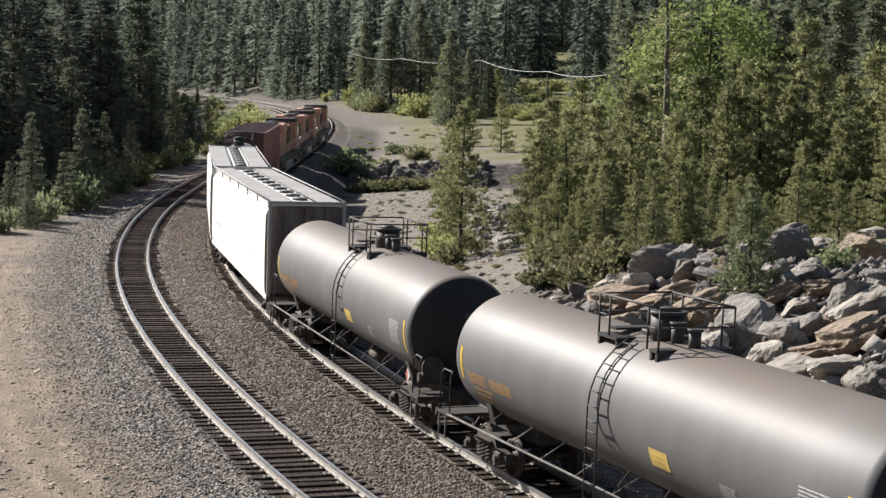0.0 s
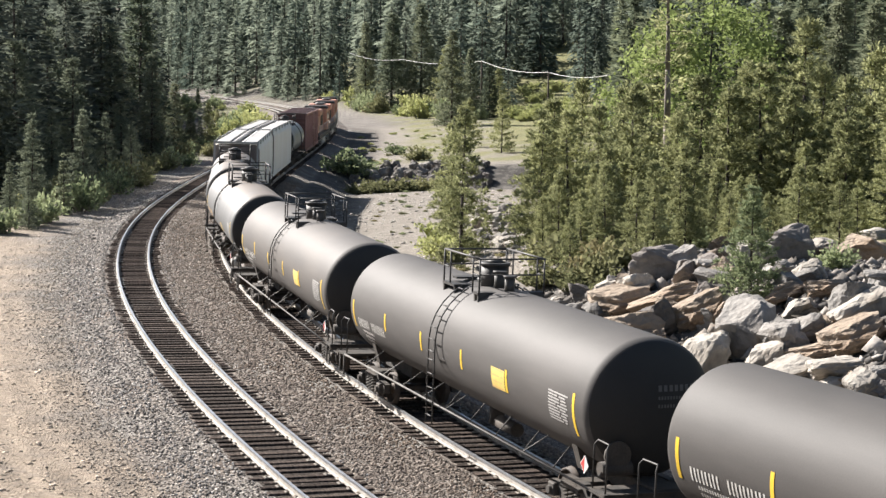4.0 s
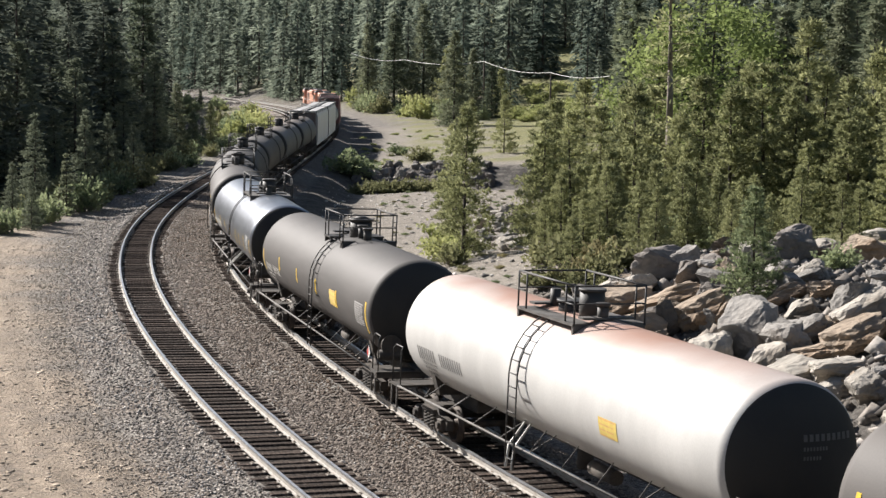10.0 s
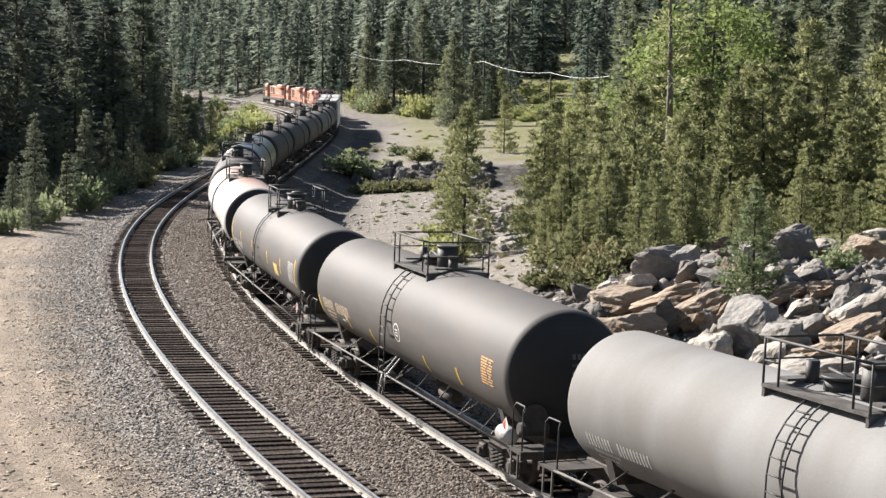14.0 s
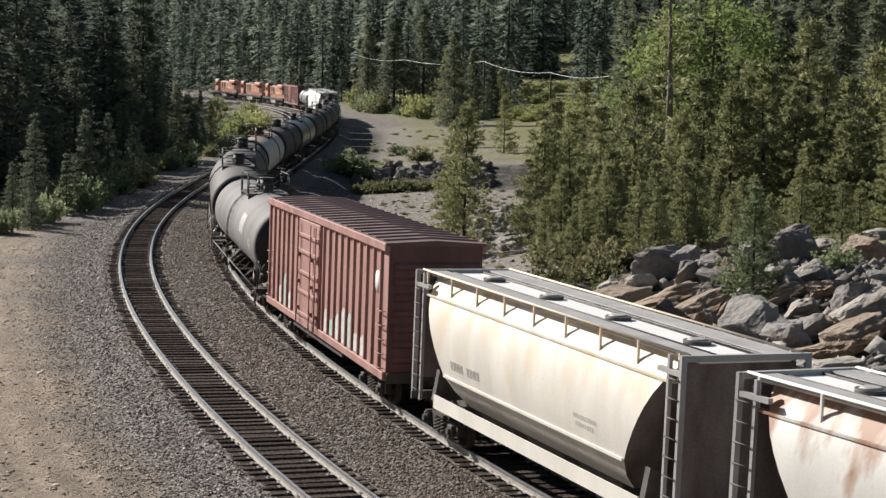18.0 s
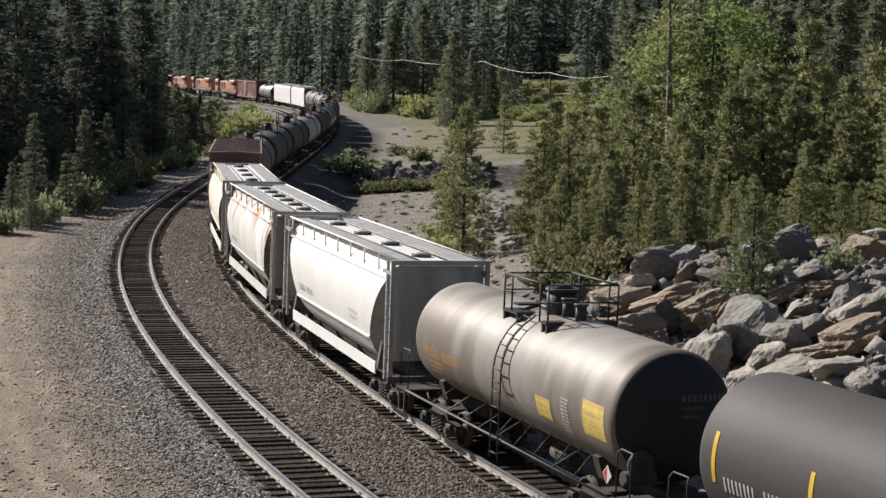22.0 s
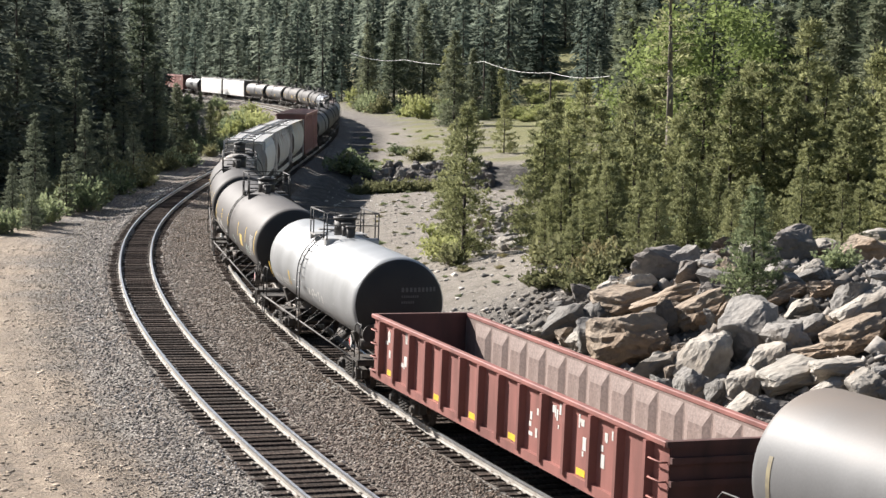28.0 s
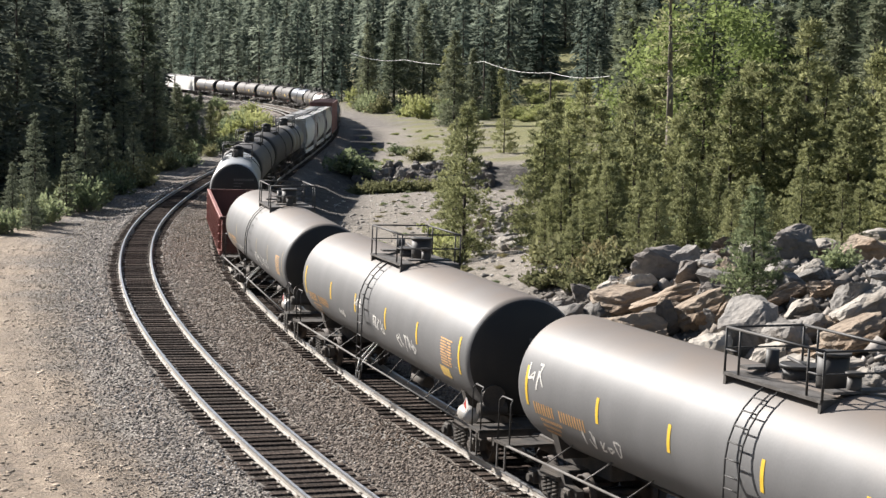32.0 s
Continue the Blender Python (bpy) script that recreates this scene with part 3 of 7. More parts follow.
    da, dm = n.new("ShaderNodeAttribute"), n.new("ShaderNodeMath")
    da.attribute_name, dm.operation = "dirt", "MULTIPLY"
    # each rut shows for a stretch and fades out again
    pn, pr, pm = n.new("ShaderNodeTexNoise"), n.new("ShaderNodeMapRange"), n.new("ShaderNodeMath")
    pn.inputs["Scale"].default_value, pn.inputs["Detail"].default_value = 0.55, 5
    l.new(co_.outputs["Object"], pn.inputs["Vector"])
    pr.inputs["From Min"].default_value, pr.inputs["From Max"].default_value = 0.4, 0.65
    l.new(pn.outputs["Fac"], pr.inputs["Value"])
    pm.operation = "MULTIPLY"
    l.new(sn.outputs[0], pm.inputs[0])
    l.new(pr.outputs["Result"], pm.inputs[1])
    l.new(pm.outputs[0], dm.inputs[0])
    l.new(da.outputs["Fac"], dm.inputs[1])
    b3 = n.new("ShaderNodeBump")
    b3.inputs["Strength"].default_value, b3.inputs["Distance"].default_value = 0.8, 0.06
    l.new(dm.outputs[0], b3.inputs["Height"])
    l.new(b2.outputs["Normal"], b3.inputs["Normal"])
    l.new(b3.outputs["Normal"], b.inputs["Normal"])
    # the ruts and a fine mottling show in the colour too
    base = b.inputs["Base Color"].links[0].from_socket
    f1, r1, rr, mm = n.new("ShaderNodeTexNoise"), n.new("ShaderNodeMapRange"), n.new("ShaderNodeMapRange"), n.new("ShaderNodeMath")
    f1.inputs["Scale"].default_value, f1.inputs["Detail"].default_value, f1.inputs["Roughness"].default_value = 8.0, 8, 0.8
    l.new(co_.outputs["Object"], f1.inputs["Vector"])
    r1.inputs["From Min"].default_value, r1.inputs["From Max"].default_value = 0.3, 0.7
    r1.inputs["To Min"].default_value, r1.inputs["To Max"].default_value = 0.56, 1.42
    l.new(f1.outputs["Fac"], r1.inputs["Value"])
    rr.inputs["From Min"].default_value = -1
    rr.inputs["To Min"].default_value, rr.inputs["To Max"].default_value = 0.72, 1.22
    l.new(dm.outputs[0], rr.inputs["Value"])
    mm.operation = "MULTIPLY"
    l.new(r1.outputs["Result"], mm.inputs[0])
    l.new(rr.outputs["Result"], mm.inputs[1])
    mz = n.new("ShaderNodeMix")
    mz.data_type, mz.blend_type = "RGBA", "MULTIPLY"
    mz.inputs["Factor"].default_value = 1.0
    l.new(base, mz.inputs[6])
    l.new(mm.outputs[0], mz.inputs[7])
    l.new(mz.outputs[2], b.inputs["Base Color"])
    me.materials.append(m)
    g = new("ground", me)
    tagged(g, "gravel, packed dirt and grassy forest ground", "ground", kind="structure")
    return g


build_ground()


# each track leans by itself; the bed follows both
BED_V = [-9.6, -GAP - 1.9, -GAP + 1.9, -1.9, 1.9, 4.6]
BED_T = [-1.9, -1.9, 1.9, -1.9, 1.9, 1.9]


def sweep(name, sections, s_list, mats, v0=0.0, slots=None, smooth=False):
    """A ribbon or bar along the line; sections: (v, w) outline, open or closed by repeating the first point."""
    vs, fs, mi = [], [], []
    k = len(sections)
    for s in s_list:
        for v, w in sections:
            th, c = float(np.interp(s, S, TH)), float(np.interp(s, S, CANT))
            tilt = v if v0 else float(np.interp(v, BED_V, BED_T))
            side = v0 + v + w * math.sin(c)
            base = on_line(s)
            vs.append((base.x + side * math.sin(th), base.y - side * math.cos(th), base.z + w - tilt * math.sin(c)))
    for i in range(len(s_list) - 1):
        for j in range(k - 1):
            fs.append((i * k + j, i * k + j + 1, (i + 1) * k + j + 1, (i + 1) * k + j))
            mi.append(slots[j] if slots else 0)
    me = bpy.data.meshes.new(name)
    me.from_pydata([tuple(v) for v in vs], [], fs)
    for m in mats:
        me.materials.append(m)
    me.polygons.foreach_set("material_index", mi)
    if smooth:
        me.polygons.foreach_set("use_smooth", [True] * len(me.polygons))
    return new(name, me)


def build_line():
    far = list(np.arange(-470, -20, 6.0)) + list(np.arange(-20, 140, 1.0)) + list(np.arange(140, 690, 3.0))
    bed = sweep("ballast_bed", [(-9.6, -0.8), (-8.2, -0.52), (-7.1, -0.34), (-6.75, -0.21), (-6.45, -0.232), (-4.05, -0.232), (-3.75, -0.21), (-3.2, -0.25), (-2.1, -0.25), (-1.5, -0.21), (-1.2, -0.232), (1.2, -0.232), (1.5, -0.21), (1.9, -0.3), (4.6, -1.25)],
                far, [M["ballast"], M["crib"]], 0, [0, 0, 0, 0, 1, 0, 0, 0, 0, 0, 1, 0, 0, 0])
    tagged(bed, "grey crushed-stone ballast with rusty patches under the rails", "ballast", kind="structure")
    head = [(-0.036, 0.0), (0.036, 0.0), (0.036, -0.04), (0.012, -0.055), (0.012, -0.155), (0.075, -0.175), (0.075, -0.185), (-0.075, -0.185), (-0.075, -0.175), (-0.012, -0.155), (-0.012, -0.055), (-0.036, -0.04), (-0.036, 0.0)]
    rs = random.Random(4)
    tie_mes = []
    for w, e0, e1 in ((0.115, 1.3, 1.3), (0.098, 1.24, 1.34), (0.124, 1.37, 1.27), (0.105, 1.3, 1.2)):
        tie = B()
        box(tie, -w, w, -e0, e1, -0.2, 0.0, 0.014)
        for v in tie.verts:
            v.co.x += rs.uniform(-0.014, 0.014)
            v.co.y += rs.uniform(-0.03, 0.03)
        tie_ob = mesh_object("tie", tie, M["tie"])
        tie_mes.append(tie_ob.data)
        bpy.data.objects.remove(tie_ob)
    plate = B()
    box(plate, -0.09, 0.09, -0.17, 0.17, 0.0, 0.02)
    for a in (-0.115, 0.115):
        box(plate, -0.05, -0.02, a - 0.02, a + 0.02, 0.02, 0.05)
        box(plate, 0.03, 0.06, a - 0.02, a + 0.02, 0.02, 0.05)
    plate_ob = mesh_object("tie_plate", plate, M["plate"])
    plate_me = plate_ob.data
    bpy.data.objects.remove(plate_ob)
    for v0 in (0.0, -GAP):
        track = new("railway_track", None)
        tagged(track, "polished steel rails on dark timber ties, " + ("under the freight train" if v0 == 0 else "clear of trains"), "railway track", "railway tracks")
        for g in (-0.755, 0.755):
            slots = [0, 0, 1, 1, 1, 1, 1, 1, 1, 1, 1, 0]
            r = sweep("rail", [(g + a, b) for a, b in head], far, [M["rail"], M["rail_web"]], v0, slots)
            r.parent = track
        rest = B()
        k = 0
        s = -60.0
        while s < 640:
            near = -2 < s < 150
            c = on_line(s)
            th0 = float(np.interp(s, S, TH))
            c = Vector((c.x + v0 * math.sin(th0), c.y - v0 * math.cos(th0), c.z))
            th = float(np.interp(s, S, TH)) + rs.uniform(-0.026, 0.026)
            m = pose(c.x, c.y, c.z - 0.186 + rs.uniform(-0.022, 0.004), math.degrees(float(np.interp(s, S, CANT))), 0, math.degrees(th)) @ Matrix.Translation((rs.uniform(-0.045, 0.045), rs.uniform(-0.09, 0.09), 0))
            if near and k < 300:
                share("tie", rs.choice(tie_mes), track, m)
                k += 1
            elif s > 0:
                box(rest, -0.115, 0.115, -1.3, 1.3, -0.2, 0, m=m)
            if -2 < s < 74:
                for g in (-0.755, 0.755):
                    share("tie_plate", plate_me, track, m @ Matrix.Translation((0, g, 0)))
            s += 0.508 if s < 300 else 0.6
        tagged(part("tie_rest", rest, M["tie"], track), kind="stuff")


build_line()


def stones(name, label, category, C, r, rs, mat, flat=1.0):
    """Many small angular stones at the centres C with radii r, as one mesh."""
    n = len(C)
    octa = np.array([[1, 0, 0], [-1, 0, 0], [0, 1, 0], [0, -1, 0], [0, 0, 0.75 * flat], [0, 0, -0.6]], float)
    V = octa[None] * rs.uniform(0.6, 1.3, (n, 6, 1)) + rs.normal(0, 0.18, (n, 6, 3)) * np.array([1, 1, flat])
    a = rs.uniform(0, 2 * np.pi, n)
    ca, sa = np.cos(a), np.sin(a)
    V = np.stack([V[..., 0] * ca[:, None] - V[..., 1] * sa[:, None], V[..., 0] * sa[:, None] + V[..., 1] * ca[:, None], V[..., 2]], -1)
    V = (V * r[:, None, None] + C[:, None]).reshape(-1, 3)
    f = np.array([[0, 2, 4], [2, 1, 4], [1, 3, 4], [3, 0, 4], [2, 0, 5], [1, 2, 5], [3, 1, 5], [0, 3, 5]])
    F = (f[None] + 6 * np.arange(n)[:, None, None]).reshape(-1, 3)
    me = bpy.data.meshes.new(name)
    me.vertices.add(len(V))
    me.vertices.foreach_set("co", V.astype(np.float32).reshape(-1))
    me.loops.add(F.size)
    me.loops.foreach_set("vertex_index", F.astype(np.int32).reshape(-1))
    me.polygons.add(len(F))
    me.polygons.foreach_set("loop_start", np.arange(0, F.size, 3, dtype=np.int32))
    me.update(calc_edges=True)
    me.materials.append(mat)
    tagged(new(name, me), label, category, kind="stuff")


def ballast_stones():
    """Loose stones on the near stretch of the bed, as one mesh."""
    rs = np.random.RandomState(9)
    n = 170000
    s = 4 + 112 * rs.uniform(0, 1, n) ** 1.9
    v = rs.uniform(-14.5, 2.6, n)
    out = v < -8.0
    base = np.interp(v, [-9.6, -8.2, -7.1, -6.75, -6.45, -4.05, -3.2, -2.1, -1.5, 1.5, 1.9, 4.6], [-0.8, -0.52, -0.34, -0.21, -0.2, -0.2, -0.25, -0.25, -0.2, -0.2, -0.3, -1.25])
    crib = ((v > -6.6) & (v < -3.9)) | ((v > -1.4) & (v < 1.4))
    keep = ~crib & (rs.uniform(0, 1, n) < np.clip((v + 10.6) / 3.0, 0, 1) ** 1.3)
    s, v, base, out = s[keep], v[keep], base[keep], out[keep]
    n = len(s)
    x, y, z, th, c = (np.interp(s, S, a) for a in (PXs, PYs, PZs, TH, CANT))
    C = np.stack([x + v * np.sin(th), y - v * np.cos(th), z + base - np.interp(v, BED_V, BED_T) * np.sin(c) + 0.012], 1)
    low = v < -6.5
    C[low, 2] = np.maximum(C[low, 2], ground_z(C[low, 0], C[low, 1])[0] + 0.008)
    r = rs.uniform(0.02, 0.047, n) * (1 + 0.4 * (rs.uniform(0, 1, n) > 0.93)) * (1 + s / 130) * np.where(out, 0.85, 1.0)
    rusty = v + rs.normal(0, 0.5, n) > -4.3
    dusty = v + rs.normal(0, 0.35, n) < -8.5
    plain = ~rusty & ~dusty
    stones("ballast_stones", "loose grey crushed stones of the track bed", "ballast", C[plain], r[plain], rs, M["stone"])
    stones("dusty_ballast_stones", "dust-covered stones spilled along the dirt road", "ballast", C[dusty], r[dusty], rs, M["dusty_stone"])
    stones("rusty_ballast_stones", "loose rust-browned crushed stones between the tracks", "ballast", C[rusty], r[rusty], rs, M["rusty_stone"])


ballast_stones()


# ---- trees and shrubs ----
def sprays(P, D, length, width, rs, jitter=0.6, sides=4):
    """A small pointed leaf blade at each point, along D; returns vertices and faces as arrays."""
    n = len(P)
    D = D + rs.normal(0, jitter, (n, 3))
    D /= np.linalg.norm(D, axis=1)[:, None]
    W = np.cross(D, rs.normal(0, 1, (n, 3)))
    W /= np.linalg.norm(W, axis=1)[:, None] + 1e-9
    L = length * rs.uniform(0.6, 1.3, n)[:, None]
    Wd = width * rs.uniform(0.6, 1.3, n)[:, None]
    # the upper side of each blade faces away from the stem
    flip = np.sign((np.cross(D, W) * (P * [1, 1, 0] + [0, 0, 0.5])).sum(1))[:, None]
    W = W * np.where(flip == 0, 1, -flip)
    if sides == 3:
        V = np.stack([P + Wd * W, P + L * D, P - Wd * W], 1).reshape(-1, 3)
    else:
        V = np.stack([P, P + 0.45 * L * D + Wd * W, P + L * D, P + 0.45 * L * D - Wd * W], 1).reshape(-1, 3)
    return V, np.arange(sides * n).reshape(-1, sides)


def round_normals(V, sides, rs, lift=0.6, wild=0.45):
    """Shading normals that follow the form of the crown more than the single blade."""
    C = V.reshape(-1, sides, 3).mean(1)
    O = C * [1, 1, 0]
    O /= np.linalg.norm(O, axis=1)[:, None] + 1e-6
    O = O + [0, 0, lift] + rs.normal(0, wild, O.shape)
    O /= np.linalg.norm(O, axis=1)[:, None]
    return np.repeat(O, sides, 0)


def conifer_points(rs, height, radius, bare, whorls, per, clumps, droop, fullness=1.0):
    """Points and directions of needle sprays along the branches, and the branches."""
    P, D, limbs = [], [], []
    for k in range(whorls):
        f = max(0, (k + rs.uniform(-0.4, 0.4)) / whorls)
        z = height * (bare + (1 - bare) * f)
        taper = (1 - f) ** 0.9 * min(1.0, 0.72 + 2.5 * f)
        for j in range(per):
            if rs.rand() > fullness:
                continue
            a = rs.uniform(0, 2 * np.pi)
            L = radius * taper * rs.uniform(0.5, 1.2) + 0.12
            lift = rs.uniform(-0.2, 0.12) + droop
            root = np.array([0, 0, z])
            end = np.array([math.cos(a) * L, math.sin(a) * L, max(z + lift * L, 0.12)])
            limbs.append(((0, 0, z), end))
            m = max(2, int(clumps * (0.25 + L / radius)))
            t = rs.uniform(0.08, 1.0, m) ** 0.6
            side = np.array([-math.sin(a), math.cos(a), 0])
            fan = rs.uniform(-1, 1, m)[:, None] * (0.28 * L * (1.1 - t))[:, None]
            p = root + t[:, None] * (end - root) + fan * side + rs.normal(0, 0.035 * radius, (m, 3))
            P.append(p)
            dr = np.array([math.cos(a), math.sin(a), 0.3 + lift * 0.5])
            D.append(np.repeat(dr[None], m, 0) + np.sign(fan) * side * 0.7)
    m = 16
    P.append(np.stack([rs.normal(0, 0.04, m), rs.normal(0, 0.04, m), height * rs.uniform(0.92, 1.0, m)], 1))
    D.append(np.repeat(np.array([[0, 0, 1.0]]), m, 0))
    return np.concatenate(P), np.concatenate(D), limbs


def trunk_mesh(rs, height, r, limbs, keep, bark="dark_bark"):
    bm = B()
    lean = rs.normal(0, 0.02, 2) * height
    n = 5
    pts = [Vector((lean[0] * (i / n) ** 2, lean[1] * (i / n) ** 2, height * 0.97 * i / n - (0.3 if i == 0 else 0))) for i in range(n + 1)]
    for i in range(n):
        tube(bm, pts[i], pts[i + 1], r * (1 - 0.9 * i / n), 7, 0, r * (1 - 0.9 * (i + 1) / n))
    for a, b in limbs[::keep]:
        tube(bm, a, b, r * 0.16, 4, 0, r * 0.04)
    ob = mesh_object("trunk", bm, M[bark], True)
    me = ob.data
    bpy.data.objects.remove(ob)
    return me


def leaf_mesh(name, V, F, mat, lift=0.6, wild=0.45):
    me = bpy.data.meshes.new(name)
    me.from_pydata(V.tolist(), [], F.tolist())
    me.materials.append(mat)
    N = round_normals(V, F.shape[1], np.random.RandomState(len(V)), lift, wild)
    me.attributes.new("custom_normal", "FLOAT_VECTOR", "POINT").data.foreach_set("vector", N.astype(np.float32).reshape(-1))
    return me


def make_kind(seed, mat, **o):
    """Trunk and crown of a tree ten metres high, to be scaled as it is placed."""
    rs = np.random.RandomState(seed)
    P, D, limbs = conifer_points(rs, 10.0, o["radius"], o["bare"], o["whorls"], o["per"], o["clumps"], o["droop"], o.get("full", 1.0))
    tuft = o.get("tuft", 1)
    if tuft > 1:
        # needles stand in tufts, with gaps between them
        keep = rs.permutation(len(P))[:len(P) // tuft]
        P, D = np.repeat(P[keep], tuft, 0) + rs.normal(0, 0.045, (len(keep) * tuft, 3)), np.repeat(D[keep], tuft, 0) + np.array([0, 0, 0.45])
    V, F = sprays(P, D, o.get("len", 0.34), o.get("wid", 0.075), rs, 0.6 if tuft == 1 else 0.8)
    return trunk_mesh(rs, 10.0, o.get("girth", 0.15), limbs, 3, "bark" if "girth" in o else "dark_bark"), leaf_mesh("crown", V, F, M[mat], 0.6, o.get("wild", 0.6))


KIND = {
    "f": [make_kind(11 + i, "fir", radius=2.0, bare=0.02, whorls=34, per=9, clumps=30, droop=-0.25, len=0.34, wid=0.05) for i in range(3)],
    "p": [make_kind(21 + i, "pine", radius=2.8, bare=0.02, whorls=22, per=9, clumps=76, droop=0.24, full=0.9, len=0.3, wid=0.04, wild=1.5, tuft=9) for i in range(4)],
    "n": [make_kind(31 + i, "pine", radius=2.5, bare=0.03, whorls=24, per=9, clumps=60, droop=0.08, full=0.9, len=0.29, wid=0.04, wild=1.5, tuft=9) for i in range(2)],
    "T": [make_kind(41, "pine", radius=1.5, bare=0.2, whorls=28, per=5, clumps=28, droop=0.0, full=0.6, girth=0.2, len=0.24, wid=0.035)],
    "y": [make_kind(51, "young", radius=2.9, bare=0.02, whorls=20, per=9, clumps=60, droop=0.3, len=0.36, wid=0.05, wild=0.9, tuft=6)],
    "q": [make_kind(65 + i, "spruce", radius=2.2, bare=0.0, whorls=28, per=9, clumps=36, droop=-0.12, len=0.3, wid=0.042) for i in range(2)],
    "s": [make_kind(61, "fir", radius=1.5, bare=0.02, whorls=14, per=9, clumps=40, droop=-0.05, len=0.42, wid=0.06)],
}


def make_broad(seed):
    rs = np.random.RandomState(seed)
    P, D, limbs = [], [], []
    for k in range(34):
        a, z = rs.uniform(0, 2 * np.pi), rs.uniform(2.5, 9.6)
        L = (2.6 * math.sin(math.pi * min(1, (z - 1.2) / 9.2)) + 0.4) * rs.uniform(0.4, 1.0)
        c = np.array([math.cos(a) * L, math.sin(a) * L, z])
        limbs.append(((0, 0, z * 0.8), c))
        m = 110
        p = c + rs.normal(0, 0.42, (m, 3))
        P.append(p)
        D.append(rs.normal(0, 1, (m, 3)))
    V, F = sprays(np.concatenate(P), np.concatenate(D), 0.22, 0.09, rs)
    return trunk_mesh(rs, 10.0, 0.14, limbs, 2), leaf_mesh("crown", V, F, M["leaf"])


KIND["B"] = [make_broad(71), make_broad(72)]


def make_shrub(seed, mat):
    """Leaves and stems of a shrub one metre high."""
    rs = np.random.RandomState(seed)
    P, D = [], []
    bm = B()
    for k in range(26):
        a, el = rs.uniform(0, 2 * np.pi), rs.uniform(0.25, 1.4)
        L = rs.uniform(0.5, 1.0)
        c = np.array([math.cos(a) * math.cos(el) * L * 0.95, math.sin(a) * math.cos(el) * L * 0.95, math.sin(el) * L])
        tube(bm, (0.1 * c[0], 0.1 * c[1], -0.08), tuple(c), 0.014, 4, 0, 0.005)
        m = 30
        t = rs.uniform(0.3, 1.05, m)[:, None]
        P.append(c * t + rs.normal(0, 0.085, (m, 3)))
        D.append(np.repeat(c[None], m, 0) + np.array([0, 0, 0.4]))
    ob = mesh_object("stems", bm, M["bark"])
    stems = ob.data
    bpy.data.objects.remove(ob)
    P = np.concatenate(P)
    P[:, 2] = np.maximum(P[:, 2], 0.02)
    V, F = sprays(P, np.concatenate(D), 0.165, 0.052, rs)
    return stems, leaf_mesh("leaves", V, F, M[mat])


SHRUB = {k: [make_shrub(80 + 7 * i + j, m) for j in range(2)] for i, (k, m) in enumerate((("b", "brush"), ("g", "young"), ("y", "gold"), ("o", "dry")))}
rt = random.Random(12)
LABEL = {"f": "dark green fir", "p": "yellow-green young pine", "n": "slender sparse pine", "T": "tall bare-trunked pine", "y": "small fresh green pine among boulders", "s": "small narrow fir", "q": "pale grey-green young spruce", "B": "bright green broad-leaved tree"}


def tree(x, y, h, kind, where, group):
    meshes = rt.choice(KIND[kind])
    t = new("broadleaf_tree" if kind == "B" else "fir_tree" if kind in "fsq" else "pine_tree", None)
    tagged(t, LABEL[kind] + " " + where, "tree", group)
    k = h / 10.0
    t.matrix_world = pose(x, y, ground_at(x, y) - 0.05, 0, 0, rt.uniform(0, 360)) @ Matrix.Diagonal((k * rt.uniform(0.95, 1.25), k * rt.uniform(0.95, 1.25), k, 1))
    share("trunk", meshes[0], t)
    share("crown", meshes[1], t)


def shrub(x, y, h, kind, where, group, wide=1.25):
    meshes = rt.choice(SHRUB[kind])
    t = new("shrub", None)
    tagged(t, {"b": "olive-brown", "g": "fresh green", "y": "yellow-green", "o": "dry straw-brown"}[kind] + " leafy shrub " + where, "shrub", group)
    t.matrix_world = pose(x, y, ground_at(x, y), 0, 0, rt.uniform(0, 360)) @ Matrix.Diagonal((h * wide, h * wide, h, 1))
    share("woody_base", meshes[0], t)
    share("leaves", meshes[1], t)


STAND = [(1.0, 84, 7.4, "n"), (0.5, 90, 4.4, "n"), (4.75, 82, 5.9, "n"), (5.6, 97, 7.0, "n"), (6.1, 82, 6.5, "p"), (7.8, 80, 4.6, "p"), (9.6, 86, 8.0, "p"), (13.15, 100, 15.2, "T"), (12.3, 102, 8.2, "p"), (14.6, 97, 8.6, "p"), (18.2, 118, 13.6, "B"), (22.4, 132, 13.6, "B"), (14.6, 116, 12.4, "B"), (9.95, 54.5, 3.7, "y"), (17.2, 92, 9.0, "p"), (18.3, 90, 7.7, "p"), (20.7, 94, 8.6, "p"), (20.8, 88, 7.8, "p"), (23.2, 92, 9.3, "p"), (15.4, 92, 8.0, "p"), (12.1, 88, 6.6, "p"), (8.8, 96, 7.3, "p"), (6.6, 102, 7.7, "p")]
BEHIND = [(23.8, 90, 8.6, "p"), (23.6, 112, 11.3, "p"), (30.5, 122, 12.3, "f"), (26.0, 132, 12.8, "f"), (30.4, 132, 14.0, "f"), (11.9, 112, 8.0, "p"), (19.5, 110, 9.0, "p"), (0.6, 110, 6.2, "n"), (9.8, 120, 8.7, "p"), (8.3, 128, 6.4, "p"), (16.3, 128, 12.2, "f"), (29.7, 110, 10.8, "p")]
